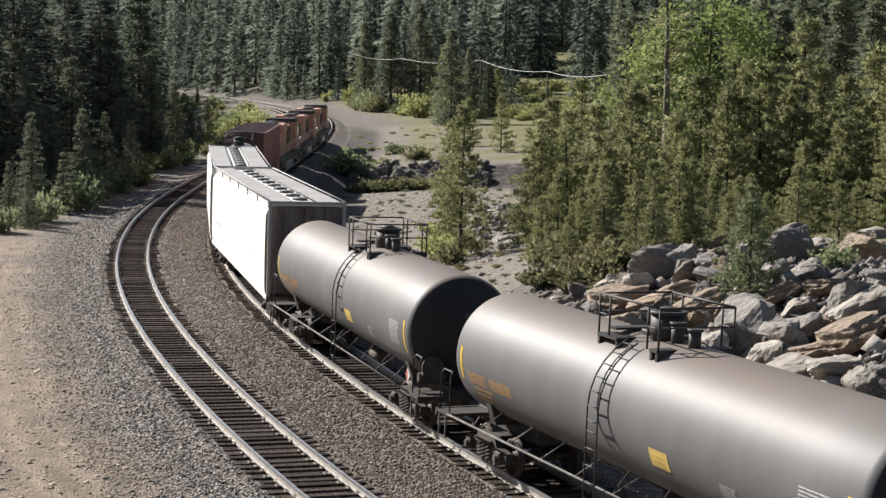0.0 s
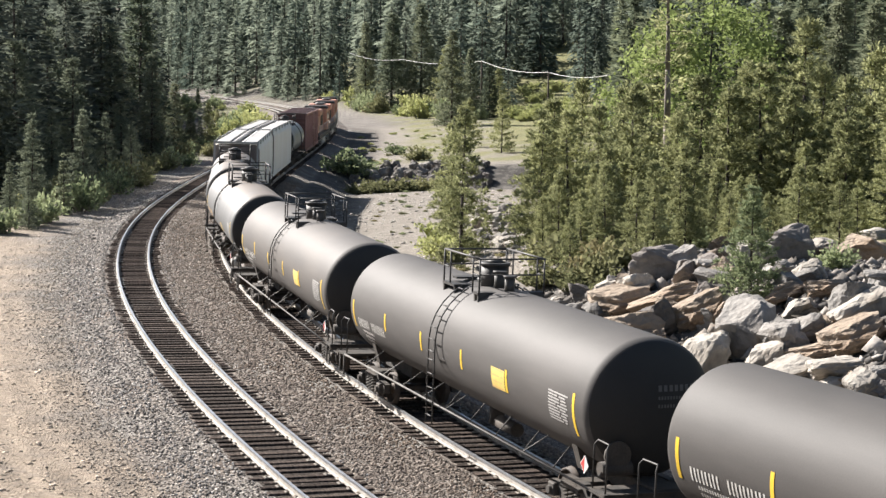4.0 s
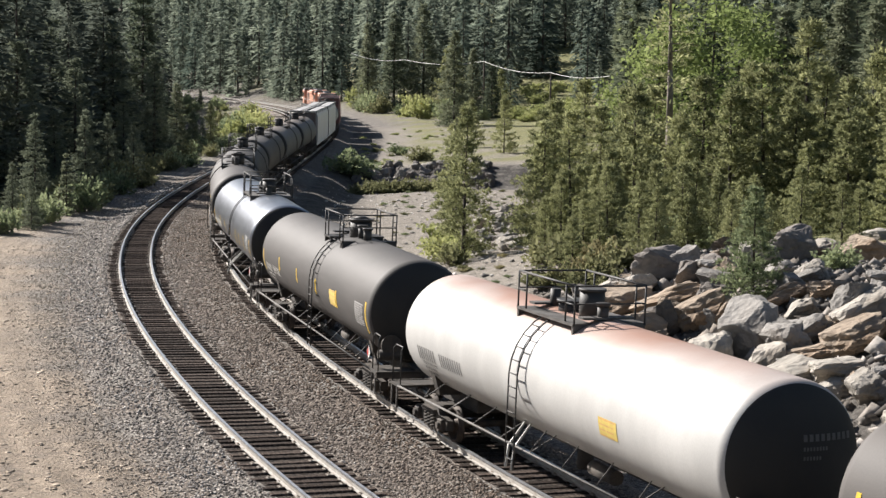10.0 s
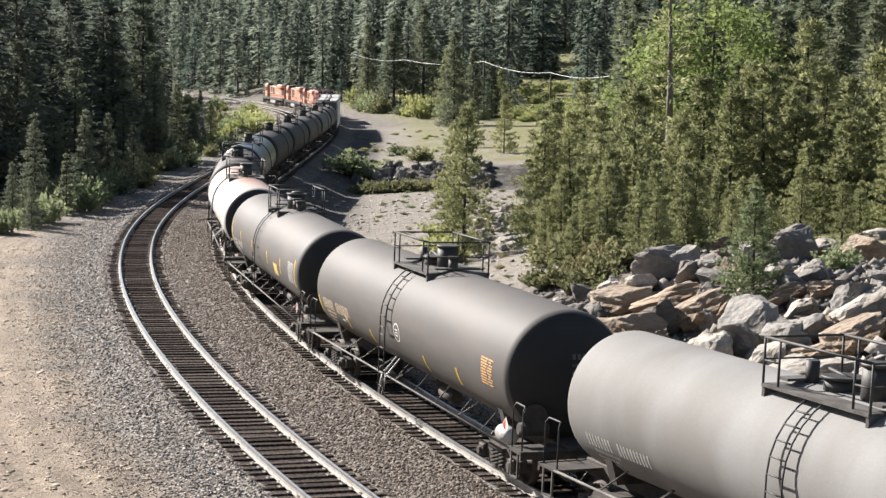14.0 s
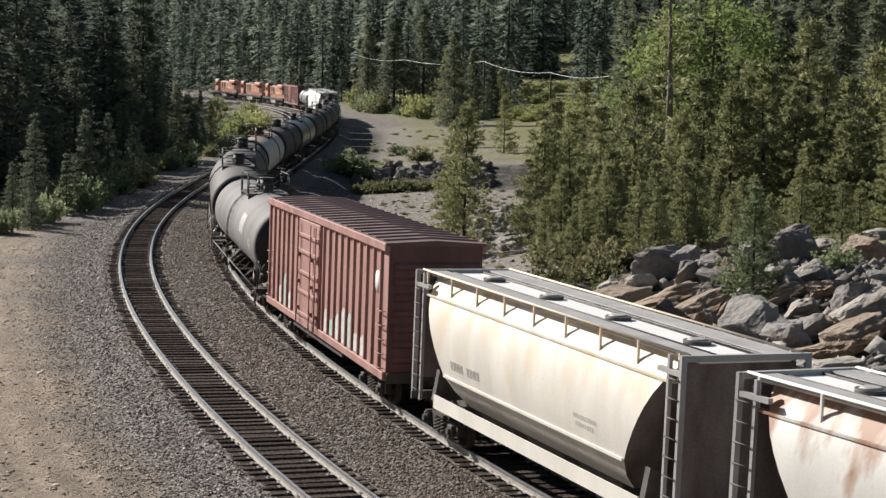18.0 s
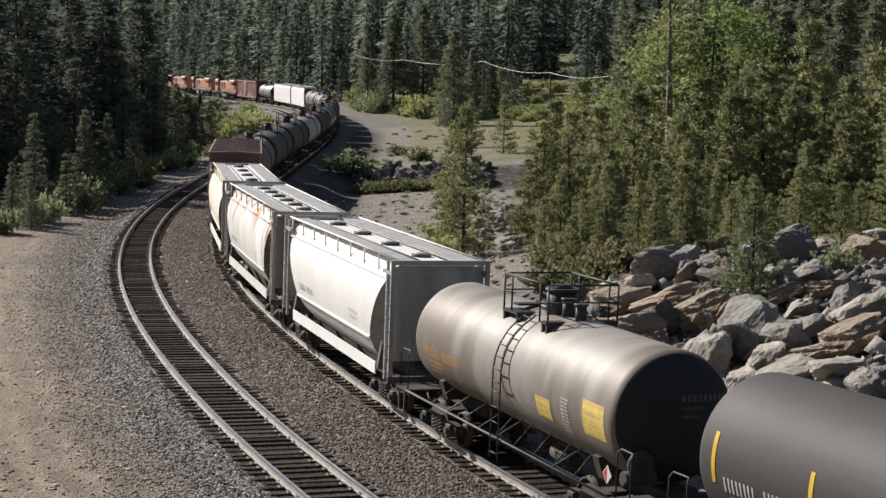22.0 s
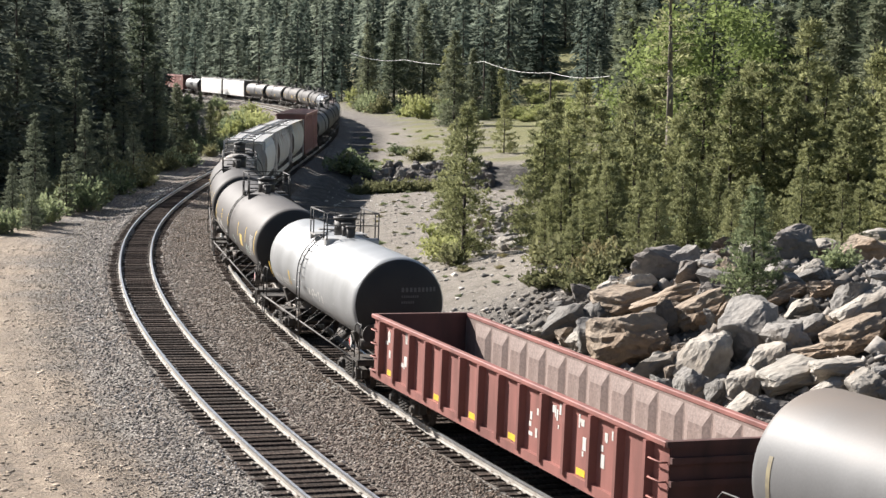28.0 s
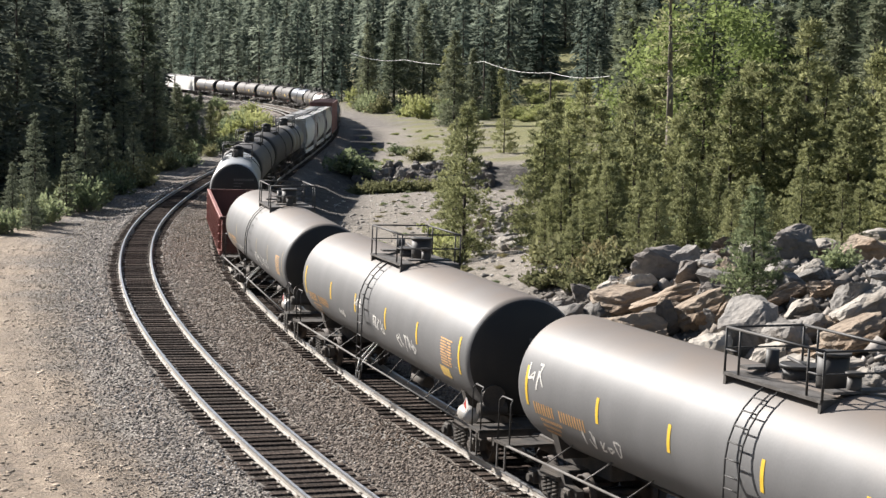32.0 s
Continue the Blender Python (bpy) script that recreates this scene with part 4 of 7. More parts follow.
LEFT = [(-28.3, 118, 6.0, "q"), (-25.6, 122, 6.2, "q"), (-25.0, 113, 3.8, "s"), (-25.8, 142, 4.8, "q"), (-26.8, 106, 3.6, "q"), (-24.9, 103, 3.0, "q"), (-24.2, 118, 2.7, "q"), (-27.2, 170, 3.4, "q"), (-29.5, 150, 5.6, "q"), (-31.0, 136, 6.4, "q"), (-31.5, 168, 6.8, "q"), (-29.8, 112, 3.4, "q"), (-32.4, 150, 10.8, "q"), (-34.8, 205, 11.9, "q"), (-33.7, 135, 12.2, "q"), (-36.7, 160, 15.3, "q"), (-34.8, 180, 14.9, "q"), (-43.3, 210, 21.0, "f"), (-40.6, 230, 22.8, "f"), (-29.4, 200, 4.6, "f"), (-42.9, 170, 19.8, "f"), (-39.2, 250, 9.8, "f"), (-30.8, 225, 5.0, "p")]
MIDDLE = [(1.4, 268, 15, "f"), (7.9, 292, 10.5, "f"), (9.6, 300, 8.5, "p"), (-10.2, 338, 19, "f"), (-4.4, 338, 20, "f"), (0.8, 300, 13, "p"), (-16, 352, 17, "f"), (4.6, 288, 12, "f"), (16.5, 205, 4.6, "p"), (20.5, 225, 4.2, "f"), (23.5, 238, 4.5, "p"), (3.2, 205, 6, "p"), (6.6, 190, 6.5, "p"), (12.0, 180, 6, "p")]
for x, y, h, k in MIDDLE:
    tree(x, y, h, k, "on the slope below the poles", "trees on the open slope")
for i in range(34):
    y = rt.uniform(80, 116)
    px = rt.uniform(955, 1640)
    tree((px - 784) / 3024 * y, y, rt.uniform(3.6, 6.2) * (1.2 if px > 1340 else 0.9), "p", "filling the stand", "pines behind the bank")
for i in range(30):
    y = rt.uniform(66, 80)
    px = rt.uniform(950, 1180) if i % 2 else rt.uniform(1180, 1640)
    tree((px - 784) / 3024 * y, y, rt.uniform(2.2, 4.2), "p", "at the front of the stand", "pines behind the bank")
for x, y, h, k in STAND:
    tree(x, y, h * 1.05, k, "behind the rock bank", "pines behind the bank")
for x, y, h, k in BEHIND:
    tree(x, y, h * 1.08, k, "in the back row of the stand", "pines behind the bank")
for x, y, h, k in LEFT:
    tree(x, y, h * 1.1, k, "at the edge of the dark wood", "trees below the dirt road")
BANK = [(4.0, 68.0, 1.2, "b"), (4.6, 67.3, 1.1, "b"), (5.6, 66.2, 1.25, "o"), (6.5, 66.6, 1.4, "o"), (0.1, 86, 1.4, "y"), (0.9, 88, 1.3, "y"), (5.1, 64.6, 1.2, "b"), (6.0, 64.9, 1.4, "b"), (6.9, 65.6, 1.4, "b"), (5.1, 71.3, 1.7, "b"), (4.3, 73.1, 1.5, "b"), (7.7, 65.3, 1.1, "b"), (13.3, 57.3, 1.0, "g"), (11.2, 72.4, 1.0, "g"), (-0.4, 93.9, 1.7, "y"), (0.4, 82.0, 1.2, "b"), (6.1, 62.7, 0.9, "b"), (8.6, 70, 1.5, "b"), (10.2, 74, 1.6, "g"), (7.2, 75, 1.6, "b")]
CREEK = [(-8.2, 155.5, 0.9, "b"), (-7.4, 155, 1.1, "b"), (-6.5, 154.6, 1.2, "b"), (-5.6, 154.4, 1.2, "b"), (-4.0, 154.6, 1.3, "b"), (-0.6, 154.5, 1.2, "b"), (-9.2, 167.3, 2.5, "g"), (-6.9, 159.5, 1.4, "b"), (-4.9, 154.6, 1.3, "b"), (-3.1, 154.3, 1.4, "b"), (-1.5, 153.8, 1.3, "b"), (-8.3, 166.9, 1.7, "g"), (-5.2, 192.6, 1.3, "g"), (-2.8, 179.6, 1.5, "b"), (-8.1, 201.4, 0.6, "b"), (-6.0, 157, 1.2, "b"), (-2.2, 156, 1.3, "b"), (0.2, 156, 1.4, "b")]
VERGE = [(-24.3, 115.5, 2.3, "g"), (-24.9, 130.8, 2.0, "g"), (-25.3, 105.2, 1.7, "g"), (-26.0, 140.0, 1.9, "b"), (-26.1, 162.5, 2.1, "g"), (-26.8, 177.5, 2.0, "b"), (-25.8, 100.0, 1.5, "g"), (-24.9, 107.5, 1.8, "g"), (-25.3, 146.9, 1.4, "b"), (-24.6, 122.8, 1.2, "b")]
for x, y, h, k in BANK:
    shrub(x, y, h * 0.85, k, "on the rock bank", "shrubs on the bank")
for x, y, h, k in CREEK:
    shrub(x, y, h, k, "by the creek's cut", "shrubs by the creek", 1.5)
for x, y, h, k in VERGE:
    shrub(x, y, h, k, "along the edge of the ballast", "shrubs along the line", 0.95)
for i in range(44):
    y = rt.uniform(97, 225)
    lat = float(np.interp(y, [98, 108, 118, 135, 165, 225], [14.0, 11.6, 10.9, 10.0, 9.6, 9.8])) + 5 * rt.random() ** 1.7
    x = float(np.interp(y, PYs, PXs)) - lat
    if i % 9 == 0:
        tree(x - 2, y, rt.uniform(2.5, 5.0), "q", "at the edge of the dark wood", "trees below the dirt road")
    else:
        shrub(x, y, rt.uniform(0.7, 2.1), rt.choice("gbbgb"), "along the edge of the ballast", "shrubs along the line", 1.0)
for i in range(36):
    y = rt.uniform(240, 288)
    x = (rt.uniform(398, 462) - 784) / 3024 * y
    shrub(x, y, rt.uniform(1.8, 3.4), "y" if i % 6 else "g", "between the curves of the line", "yellow shrubs inside the curve", 0.9)
for i in range(26):
    y = 285 + 3.6 * i
    x = 3 - (y - 285) * 0.30 + rt.uniform(-3, 4)
    shrub(x, y, rt.uniform(1.5, 4.2), rt.choice("yggb"), "at the foot of the wooded slope", "shrubs at the wood's edge", 0.8)
for i in range(46):
    y = rt.uniform(240, 395)
    x = float(np.interp(y, PYs, PXs)) - rt.uniform(11, 34)
    if i % 9 == 0:
        tree(x, y, rt.uniform(3.0, 5.0), "f", "inside the curve of the line", "firs inside the curve")
    else:
        shrub(x, y, rt.uniform(1.2, 2.8), rt.choice("ygygb"), "inside the curve of the line", "shrubs inside the curve", 1.1)
for i in range(46):
    y = rt.uniform(176, 262)
    x = (rt.uniform(640, 835) - 784) / 3024 * y
    shrub(x, y, rt.uniform(0.2, 0.42), rt.choice("yygb"), "low on the terrace", "tufts on the terrace", 2.2)
for i in range(44):
    y = rt.uniform(272, 336)
    x = (rt.uniform(903, 1025) - 784) / 3024 * y
    shrub(x, y, rt.uniform(1.0, 2.2), "y", "on the sunny slope below the poles", "shrubs on the open slope", 1.3)


for i in range(90):
    y = rt.uniform(72, 152)
    x = (rt.uniform(655, 900) - 784) / 3024 * y
    if x - float(np.interp(y, PYs, PXs)) > 7:
        shrub(x, y, rt.uniform(0.08, 0.22), rt.choice("obbg"), "low on the gravel flat", "tufts on the gravel flat", 2.4)


# ---- woods farther off: many simple trees in a few meshes ----
def woods(name, label, spots, mat, seed, whorls=17, per=8, droop=-0.3, radius=1.7, clumps=3, blade=(0.9, 0.17)):
    rs = np.random.RandomState(seed)
    Vs, Ns, tones = [], [], []
    tv, tf = [], []
    base = []
    for j in range(6):
        rj = np.random.RandomState(seed + j)
        P, D, _ = conifer_points(rj, 10.0, radius, 0.04, whorls, per, clumps, droop)
        V = sprays(P, D + np.array([0, 0, droop]), blade[0], blade[1], rj, 0.3, 3)[0]
        base.append((V, round_normals(V, 3, rj, 0.4, 0.35)))
    xs, ys = np.array([p[0] for p in spots]), np.array([p[1] for p in spots])
    zs = ground_z(xs, ys)[0]
    for (x, y, h), z in zip(spots, zs):
        V, N = base[rs.randint(6)]
        a = rs.uniform(0, 2 * np.pi)
        R = np.array([[math.cos(a), -math.sin(a), 0], [math.sin(a), math.cos(a), 0], [0, 0, 1]])
        k = h / 10
        w = k * rs.uniform(0.75, 1.2)
        Vs.append((V @ R.T) * np.array([w, w, k]) + np.array([x, y, z]))
        Ns.append(N @ R.T)
        tones.append(np.full(len(V), rs.uniform(0, 1)))
        r = 0.016 * h
        b = len(tv)
        for i in range(4):
            tv.append((x + r * math.cos(i * 1.571), y + r * math.sin(i * 1.571), z - 0.4))
        tv.append((x, y, z + h * 0.95))
        tf += [(b + i, b + (i + 1) % 4, b + 4) for i in range(4)]
    V = np.concatenate(Vs)
    me = bpy.data.meshes.new(name)
    me.vertices.add(len(V))
    me.vertices.foreach_set("co", V.astype(np.float32).reshape(-1))
    me.loops.add(len(V))
    me.loops.foreach_set("vertex_index", np.arange(len(V), dtype=np.int32))
    me.polygons.add(len(V) // 3)
    me.polygons.foreach_set("loop_start", np.arange(0, len(V), 3, dtype=np.int32))
    me.update(calc_edges=True)
    me.attributes.new("tone", "FLOAT", "POINT").data.foreach_set("value", np.concatenate(tones).astype(np.float32))
    me.attributes.new("custom_normal", "FLOAT_VECTOR", "POINT").data.foreach_set("vector", np.concatenate(Ns).astype(np.float32).reshape(-1))
    me.materials.append(M[mat])
    ob = new(name, me)
    tagged(ob, label, "wood", kind="stuff")
    tm = bpy.data.meshes.new("trunks")
    tm.from_pydata(tv, [], tf)
    tm.materials.append(M["dark_bark"])
    t = new("trunks", tm)
    t.parent = ob
    t["kind"] = "stuff"


def scatter(n, seed, place, gap):
    rs = np.random.RandomState(seed)
    got = []
    tries = 0
    while len(got) < n and tries < n * 30:
        tries += 1
        p = place(rs)
        if p is None:
            continue
        if all((p[0] - q[0]) ** 2 + (p[1] - q[1]) ** 2 > gap * gap for q in got[-250:]):
            got.append(p)
    return got


def hill_spot(rs):
    y = rs.uniform(285, 780) ** 1.0
    px = rs.uniform(230, 1640)
    x = (px - 784) / 3024 * y
    yl = float(np.interp(x, [-400, -120, -80, -40, -20, 0, 30, 120, 500], [640, 578, 488, 393, 352, 322, 300, 270, 250]))
    if y < yl + 4 or (900 < px < 1015 and y < 348) or (px > 1160 and rs.rand() < 0.6):
        return None
    if 600 < px < 1090 and y < 328:
        return (x, y, rs.uniform(4, 9)) if rs.rand() < 0.4 else None
    return x, y, (9 + 15 * rs.uniform(0, 1) ** 0.8) * (0.8 if y < yl + 15 else 1.0)


def side_spot(rs):
    y = rs.uniform(125, 330)
    px = rs.uniform(790, 1680)
    x = (px - 784) / 3024 * y
    if x < 6 + 0.02 * y or px < 1090:
        return None
    return x, y, rs.uniform(9, 17)


def valley_spot(rs):
    y = rs.uniform(112, 470)
    x = float(np.interp(y, PYs, PXs)) - rs.uniform(20.5 if y < 235 else 17, 140)
    if (x / y) * 3024 + 784 > 272 + 0.06 * max(0, y - 300) or (x / y) * 3024 + 784 < -130:
        return None
    return x, y, rs.uniform(7, 12) if y < 260 and (x / y) * 3024 + 784 > 205 else rs.uniform(15, 24)


def distant_spot(rs):
    y = rs.uniform(600, 1050)
    x = (rs.uniform(-150, 420) - 784) / 3024 * y
    return x, y, rs.uniform(18, 30)


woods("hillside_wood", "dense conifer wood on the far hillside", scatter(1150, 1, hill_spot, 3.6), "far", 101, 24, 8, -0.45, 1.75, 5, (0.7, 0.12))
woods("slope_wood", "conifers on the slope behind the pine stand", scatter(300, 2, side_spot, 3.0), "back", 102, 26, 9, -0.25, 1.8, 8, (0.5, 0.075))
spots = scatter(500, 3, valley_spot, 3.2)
woods("valley_wood", "firs in the valley beside the line, shade put into their colour", [p for p in spots if p[1] < 235], "deep", 103, 30, 9, -0.3, 2.0, 14, (0.45, 0.06))
woods("valley_wood", "firs down the valley past the curve, shade put into their colour", [p for p in spots if p[1] >= 235], "deep", 113, 24, 8, -0.35, 1.9, 6, (0.65, 0.1))
woods("distant_wood", "conifers on the distant hillside, haze put into their colour", scatter(260, 4, distant_spot, 4.0), "far", 104, 18, 7, -0.4, 1.8, 3, (1.0, 0.16))


# ---- boulders ----
def rock_mesh(seed, cuts=11):
    """A broken block, one metre across: a ball cut flat by random planes, with ledges and a rough skin."""
    rs = np.random.RandomState(seed)
    bm = B()
    bmesh.ops.create_icosphere(bm, subdivisions=4, radius=0.72)
    planes = []
    for i in range(cuts):
        n = rs.normal(0, 1, 3)
        planes.append((n / np.linalg.norm(n), rs.uniform(0.3, 0.5)))
    planes += [(np.array(a, float), 0.5) for a in ((1, 0, 0), (-1, 0, 0), (0, 1, 0), (0, -1, 0), (0, 0, 1), (0, 0, -1))]
    for v in bm.verts:
        p = np.array(v.co)
        for turn in range(2):
            for n, d in planes:
                over = p @ n - d
                if over > 0:
                    p = p - 0.97 * over * n
        q = Vector(p)
        ledge = abs(noise.noise(Vector((q.x * 1.2, q.y * 1.2, q.z * 5.5)) + Vector((seed, 3, 0))))
        q += q.normalized() * (noise.noise(q * 2.2 + Vector((seed, 0, 0))) * 0.06 - ledge * 0.1 - abs(noise.noise(q * 4.5 + Vector((0, 0, seed)))) * 0.05 + noise.noise(q * 10 + Vector((0, seed, 0))) * 0.022)
        v.co = q
    ob = mesh_object("boulder", bm, M["rock"])
    me = ob.data
    bpy.data.objects.remove(ob)
    return me


ROCKS = {k: [] for k in "ltgd"}
for i, (k, m) in enumerate((("l", "rock_pale"), ("t", "rock"), ("g", "rock_grey"), ("d", "rock_dark"))):
    for j in range(5):
        me = rock_mesh(200 + 10 * i + j, 8 + j * 2)
        me.materials[0] = M[m]
        ROCKS[k].append(me)
NAMES = {"l": "pale grey", "t": "tan weathered", "g": "blue-grey broken", "d": "dark brown"}


def boulder(x, y, w, h, k, where="in the blasted rock bank"):
    b = new("boulder", rt.choice(ROCKS[k]))
    tagged(b, NAMES[k] + " angular boulder " + where, "boulder", "boulders of the bank")
    b.matrix_world = pose(x, y, ground_at(x, y) + h * 0.22, rt.uniform(-18, 18), rt.uniform(-18, 18), rt.uniform(0, 360)) @ Matrix.Diagonal((w * 1.5, w * rt.uniform(1.1, 1.6), h * 1.45, 1))


def slab(x, y, w, h, tilt, k):
    """A large block, w long and h high, that rises along its length by tilt degrees."""
    b = new("boulder", rt.choice(ROCKS[k]))
    tagged(b, NAMES[k] + " split slab in the blasted rock bank", "boulder", "boulders of the bank")
    d = 0.55 * (w + h)
    b.matrix_world = pose(x, y + 0.25 * d, ground_at(x, y) + h * 0.36, rt.uniform(-12, 12), -tilt, rt.uniform(-16, 16)) @ Matrix.Diagonal((w * 1.04, d, h * 1.04, 1))


PALE = [(7.3, 61.4, 0.92, 0.78, 0), (13.84, 61.4, 1.43, 0.86, 20), (18.58, 72.7, 1.45, 0.6, 0), (3.56, 60.4, 1.21, 0.64, 20), (4.87, 57.5, 1.44, 0.92, 20), (2.97, 62.0, 0.83, 0.45, 0), (6.74, 51.0, 2.05, 1.54, 35), (7.93, 50.0, 1.34, 2.0, -30), (9.29, 48.4, 1.62, 1.13, 45), (8.42, 47.4, 1.43, 1.19, 50), (8.18, 50.0, 0.84, 1.0, -30), (10.97, 51.2, 1.19, 0.82, 40), (12.27, 49.2, 2.05, 0.85, 30), (9.99, 46.7, 2.11, 0.86, 20), (11.0, 45.7, 1.76, 0.76, 8), (11.28, 43.9, 1.03, 0.95, 30), (10.58, 45.2, 1.21, 0.6, 10), (8.47, 45.9, 1.38, 0.92, 40)]
TAN = [(9.93, 61.2, 1.32, 0.65, 5), (10.94, 65.7, 0.98, 0.76, 35), (14.98, 60.0, 1.89, 1.1, 5), (6.37, 59.3, 2.17, 0.99, 8), (6.05, 54.2, 2.53, 1.81, 5), (8.02, 57.7, 3.17, 0.81, 14), (8.39, 54.4, 1.81, 1.09, 25), (10.82, 53.0, 2.21, 0.74, 22), (10.69, 47.8, 1.92, 0.54, 12), (11.63, 47.2, 1.81, 0.94, 22), (11.96, 52.3, 1.22, 0.61, 0), (6.81, 53.8, 1.08, 0.9, 20)]
GREY = [(9.4, 58.7, 1.27, 0.88, 0), (4.55, 59.7, 2.09, 1.23, 15), (5.41, 59.4, 1.19, 0.89, 30), (7.32, 49.1, 1.15, 0.99, 40), (9.16, 50.4, 1.85, 2.02, -15), (7.95, 47.9, 1.12, 0.88, 30), (9.97, 49.4, 0.99, 1.24, -20), (10.88, 49.2, 1.56, 0.9, 20), (9.95, 48.1, 1.13, 0.72, 20), (11.23, 56.6, 1.13, 0.66, 10), (11.95, 54.7, 1.27, 0.55, 10), (13.34, 51.6, 0.86, 0.69, 0)]
DARK = [(8.05, 61.0, 2.23, 1.52, -10), (8.82, 60.1, 1.1, 0.8, 15), (12.57, 60.2, 1.9, 1.56, 0), (7.21, 54.9, 1.37, 1.37, 30), (9.91, 54.3, 0.9, 0.63, 0)]
for k, rows in (("l", PALE), ("t", TAN), ("g", GREY), ("d", DARK)):
    for x, y, w, h, tilt in rows:
        slab(x, y, w, h, tilt, k)
for i in range(80):
    y = rt.uniform(40, 64)
    xp = float(np.interp(y, PYs, PXs))
    x = xp + rt.uniform(7.5, 15)
    w = rt.uniform(0.3, 1.0)
    boulder(x, y, w, w * rt.uniform(0.6, 1.2), rt.choice("lttggd"))
for i in range(150):
    x, y = rt.uniform(-8.5, 4.5), rt.uniform(163.0, 170.5)
    w = rt.uniform(0.3, 0.95)
    boulder(x, y - 0.1 * (x + 15), w, w * rt.uniform(0.7, 1.3), rt.choice("gddgl"), "in the creek's cut")
for i in range(48):
    y = rt.uniform(84, 124)
    x = (rt.uniform(855, 922) - 784) / 3024 * y
    w = rt.uniform(0.3, 0.9)
    boulder(x, y, w, w * 0.7, rt.choice("llg"), "on the gravel slope")


def strewn(name, label, n, seed, ys, side, size, mat, flat=1.0, power=1.5):
    """Stones strewn beside the line; side: distances from it, to the right positive."""
    rs = np.random.RandomState(seed)
    y = ys[0] + (ys[1] - ys[0]) * rs.uniform(0, 1, n) ** power
    x = np.interp(y, PYs, PXs) + rs.uniform(side[0], side[1], n)
    r = size[0] + (size[1] - size[0]) * rs.uniform(0, 1, n) ** 3.5
    stones(name, label, "rubble", np.stack([x, y, ground_z(x, y)[0] + 0.1 * r], 1), r, rs, mat, flat)


strewn("rubble", "broken grey stones lying between the boulders", 8000, 4, (36, 68), (5.5, 21), (0.03, 0.24), M["rubble"], 0.9, 1.0)
strewn("rock_chunks", "angular grey and tan rock chunks filling the bank", 2200, 14, (37, 66), (6.0, 21), (0.1, 0.42), M["rubble"], 1.0, 1.0)
strewn("dirt_clods", "tan clods and pebbles on the dirt road", 16000, 6, (32, 100), (-25, -9.0), (0.016, 0.1), M["clod"], 0.55, 2.0)
strewn("loose_stones", "stones scattered on the gravel flat", 2600, 5, (68, 165), (5, 20), (0.03, 0.2), M["gravel"], 0.7)


# ---- poles and the cable ----
def utility_pole(x, y, h):
    p = new("utility_pole", None)
    tagged(p, "weathered wooden pole carrying a pale cable", "pole", "poles on the slope")
    z = ground_at(x, y)
    p.matrix_world = pose(x, y, z)
    bm = B()
    tube(bm, (0, 0, -0.3), (0, 0, h), 0.16, 8, 0, 0.12)
    part("shaft", bm, M["pole"], p)
    bm = B()
    box(bm, -0.7, 0.7, -0.06, 0.06, h - 0.5, h - 0.38)
    part("crossarm", bm, M["pole"], p)
    return Vector((x, y, z + h))


def cable(pts, sag, r=0.055):
    cu = bpy.data.curves.new("cable", "CURVE")
    cu.dimensions, cu.bevel_depth, cu.bevel_resolution = "3D", r, 1
    for a, b in zip(pts, pts[1:]):
        spn = cu.splines.new("POLY")
        spn.points.add(16)
        for i in range(17):
            f = i / 16
            q = a.lerp(b, f) - Vector((0, 0, sag * 4 * f * (1 - f)))
            spn.points[i].co = (*q, 1)
    ob = new("cable", cu)
    cu.materials.append(M["cable"])
    tagged(ob, "pale sagging overhead cable between poles", "cable")


def on_sight(px, py, y):
    """The point at depth y on the sight line that leans by px, py thousandths from level ahead."""
    return Vector((px * y / 1000, y, EYE.z + py * y / 1000))


a = on_sight(61.2, 15.6, 262)
b = on_sight(22.2, 21.5, 292)
pa_ = utility_pole(a.x, a.y, a.z - ground_at(a.x, a.y))
pb_ = utility_pole(b.x, b.y, b.z - ground_at(b.x, b.y))
cable([on_sight(-55, 25, 330), on_sight(-24, 21.7, 318), pb_, pa_, on_sight(101, 15.5, 236)], 0.7, 0.04)


# ---- running gear, built once and shared ----
def wheelset_mesh(radius):
    bm = B()
    prof = [(-0.80, 0.0), (-0.80, 0.15), (-0.70, 0.16), (-0.70, radius - 0.09), (-0.72, radius - 0.07), (-0.825, radius - 0.05), (-0.825, radius + 0.0), (-0.72, radius), (-0.70, radius + 0.03), (-0.67, radius + 0.03), (-0.67, radius - 0.08), (-0.65, 0.14), (-0.55, 0.09),
            (0.55, 0.09), (0.65, 0.14), (0.67, radius - 0.08), (0.67, radius + 0.03), (0.70, radius + 0.03), (0.72, radius), (0.825, radius), (0.825, radius - 0.05), (0.72, radius - 0.07), (0.70, radius - 0.09), (0.70, 0.16), (0.80, 0.15), (0.80, 0.0)]
    lathe(bm, prof, 16)
    bmesh.ops.rotate(bm, verts=bm.verts, cent=(0, 0, 0), matrix=Matrix.Rotation(radians(90), 3, "Z"))
    ob = mesh_object("wheelset", bm, [M["wheel"]])
    me = ob.data
    bpy.data.objects.remove(ob)
    return me


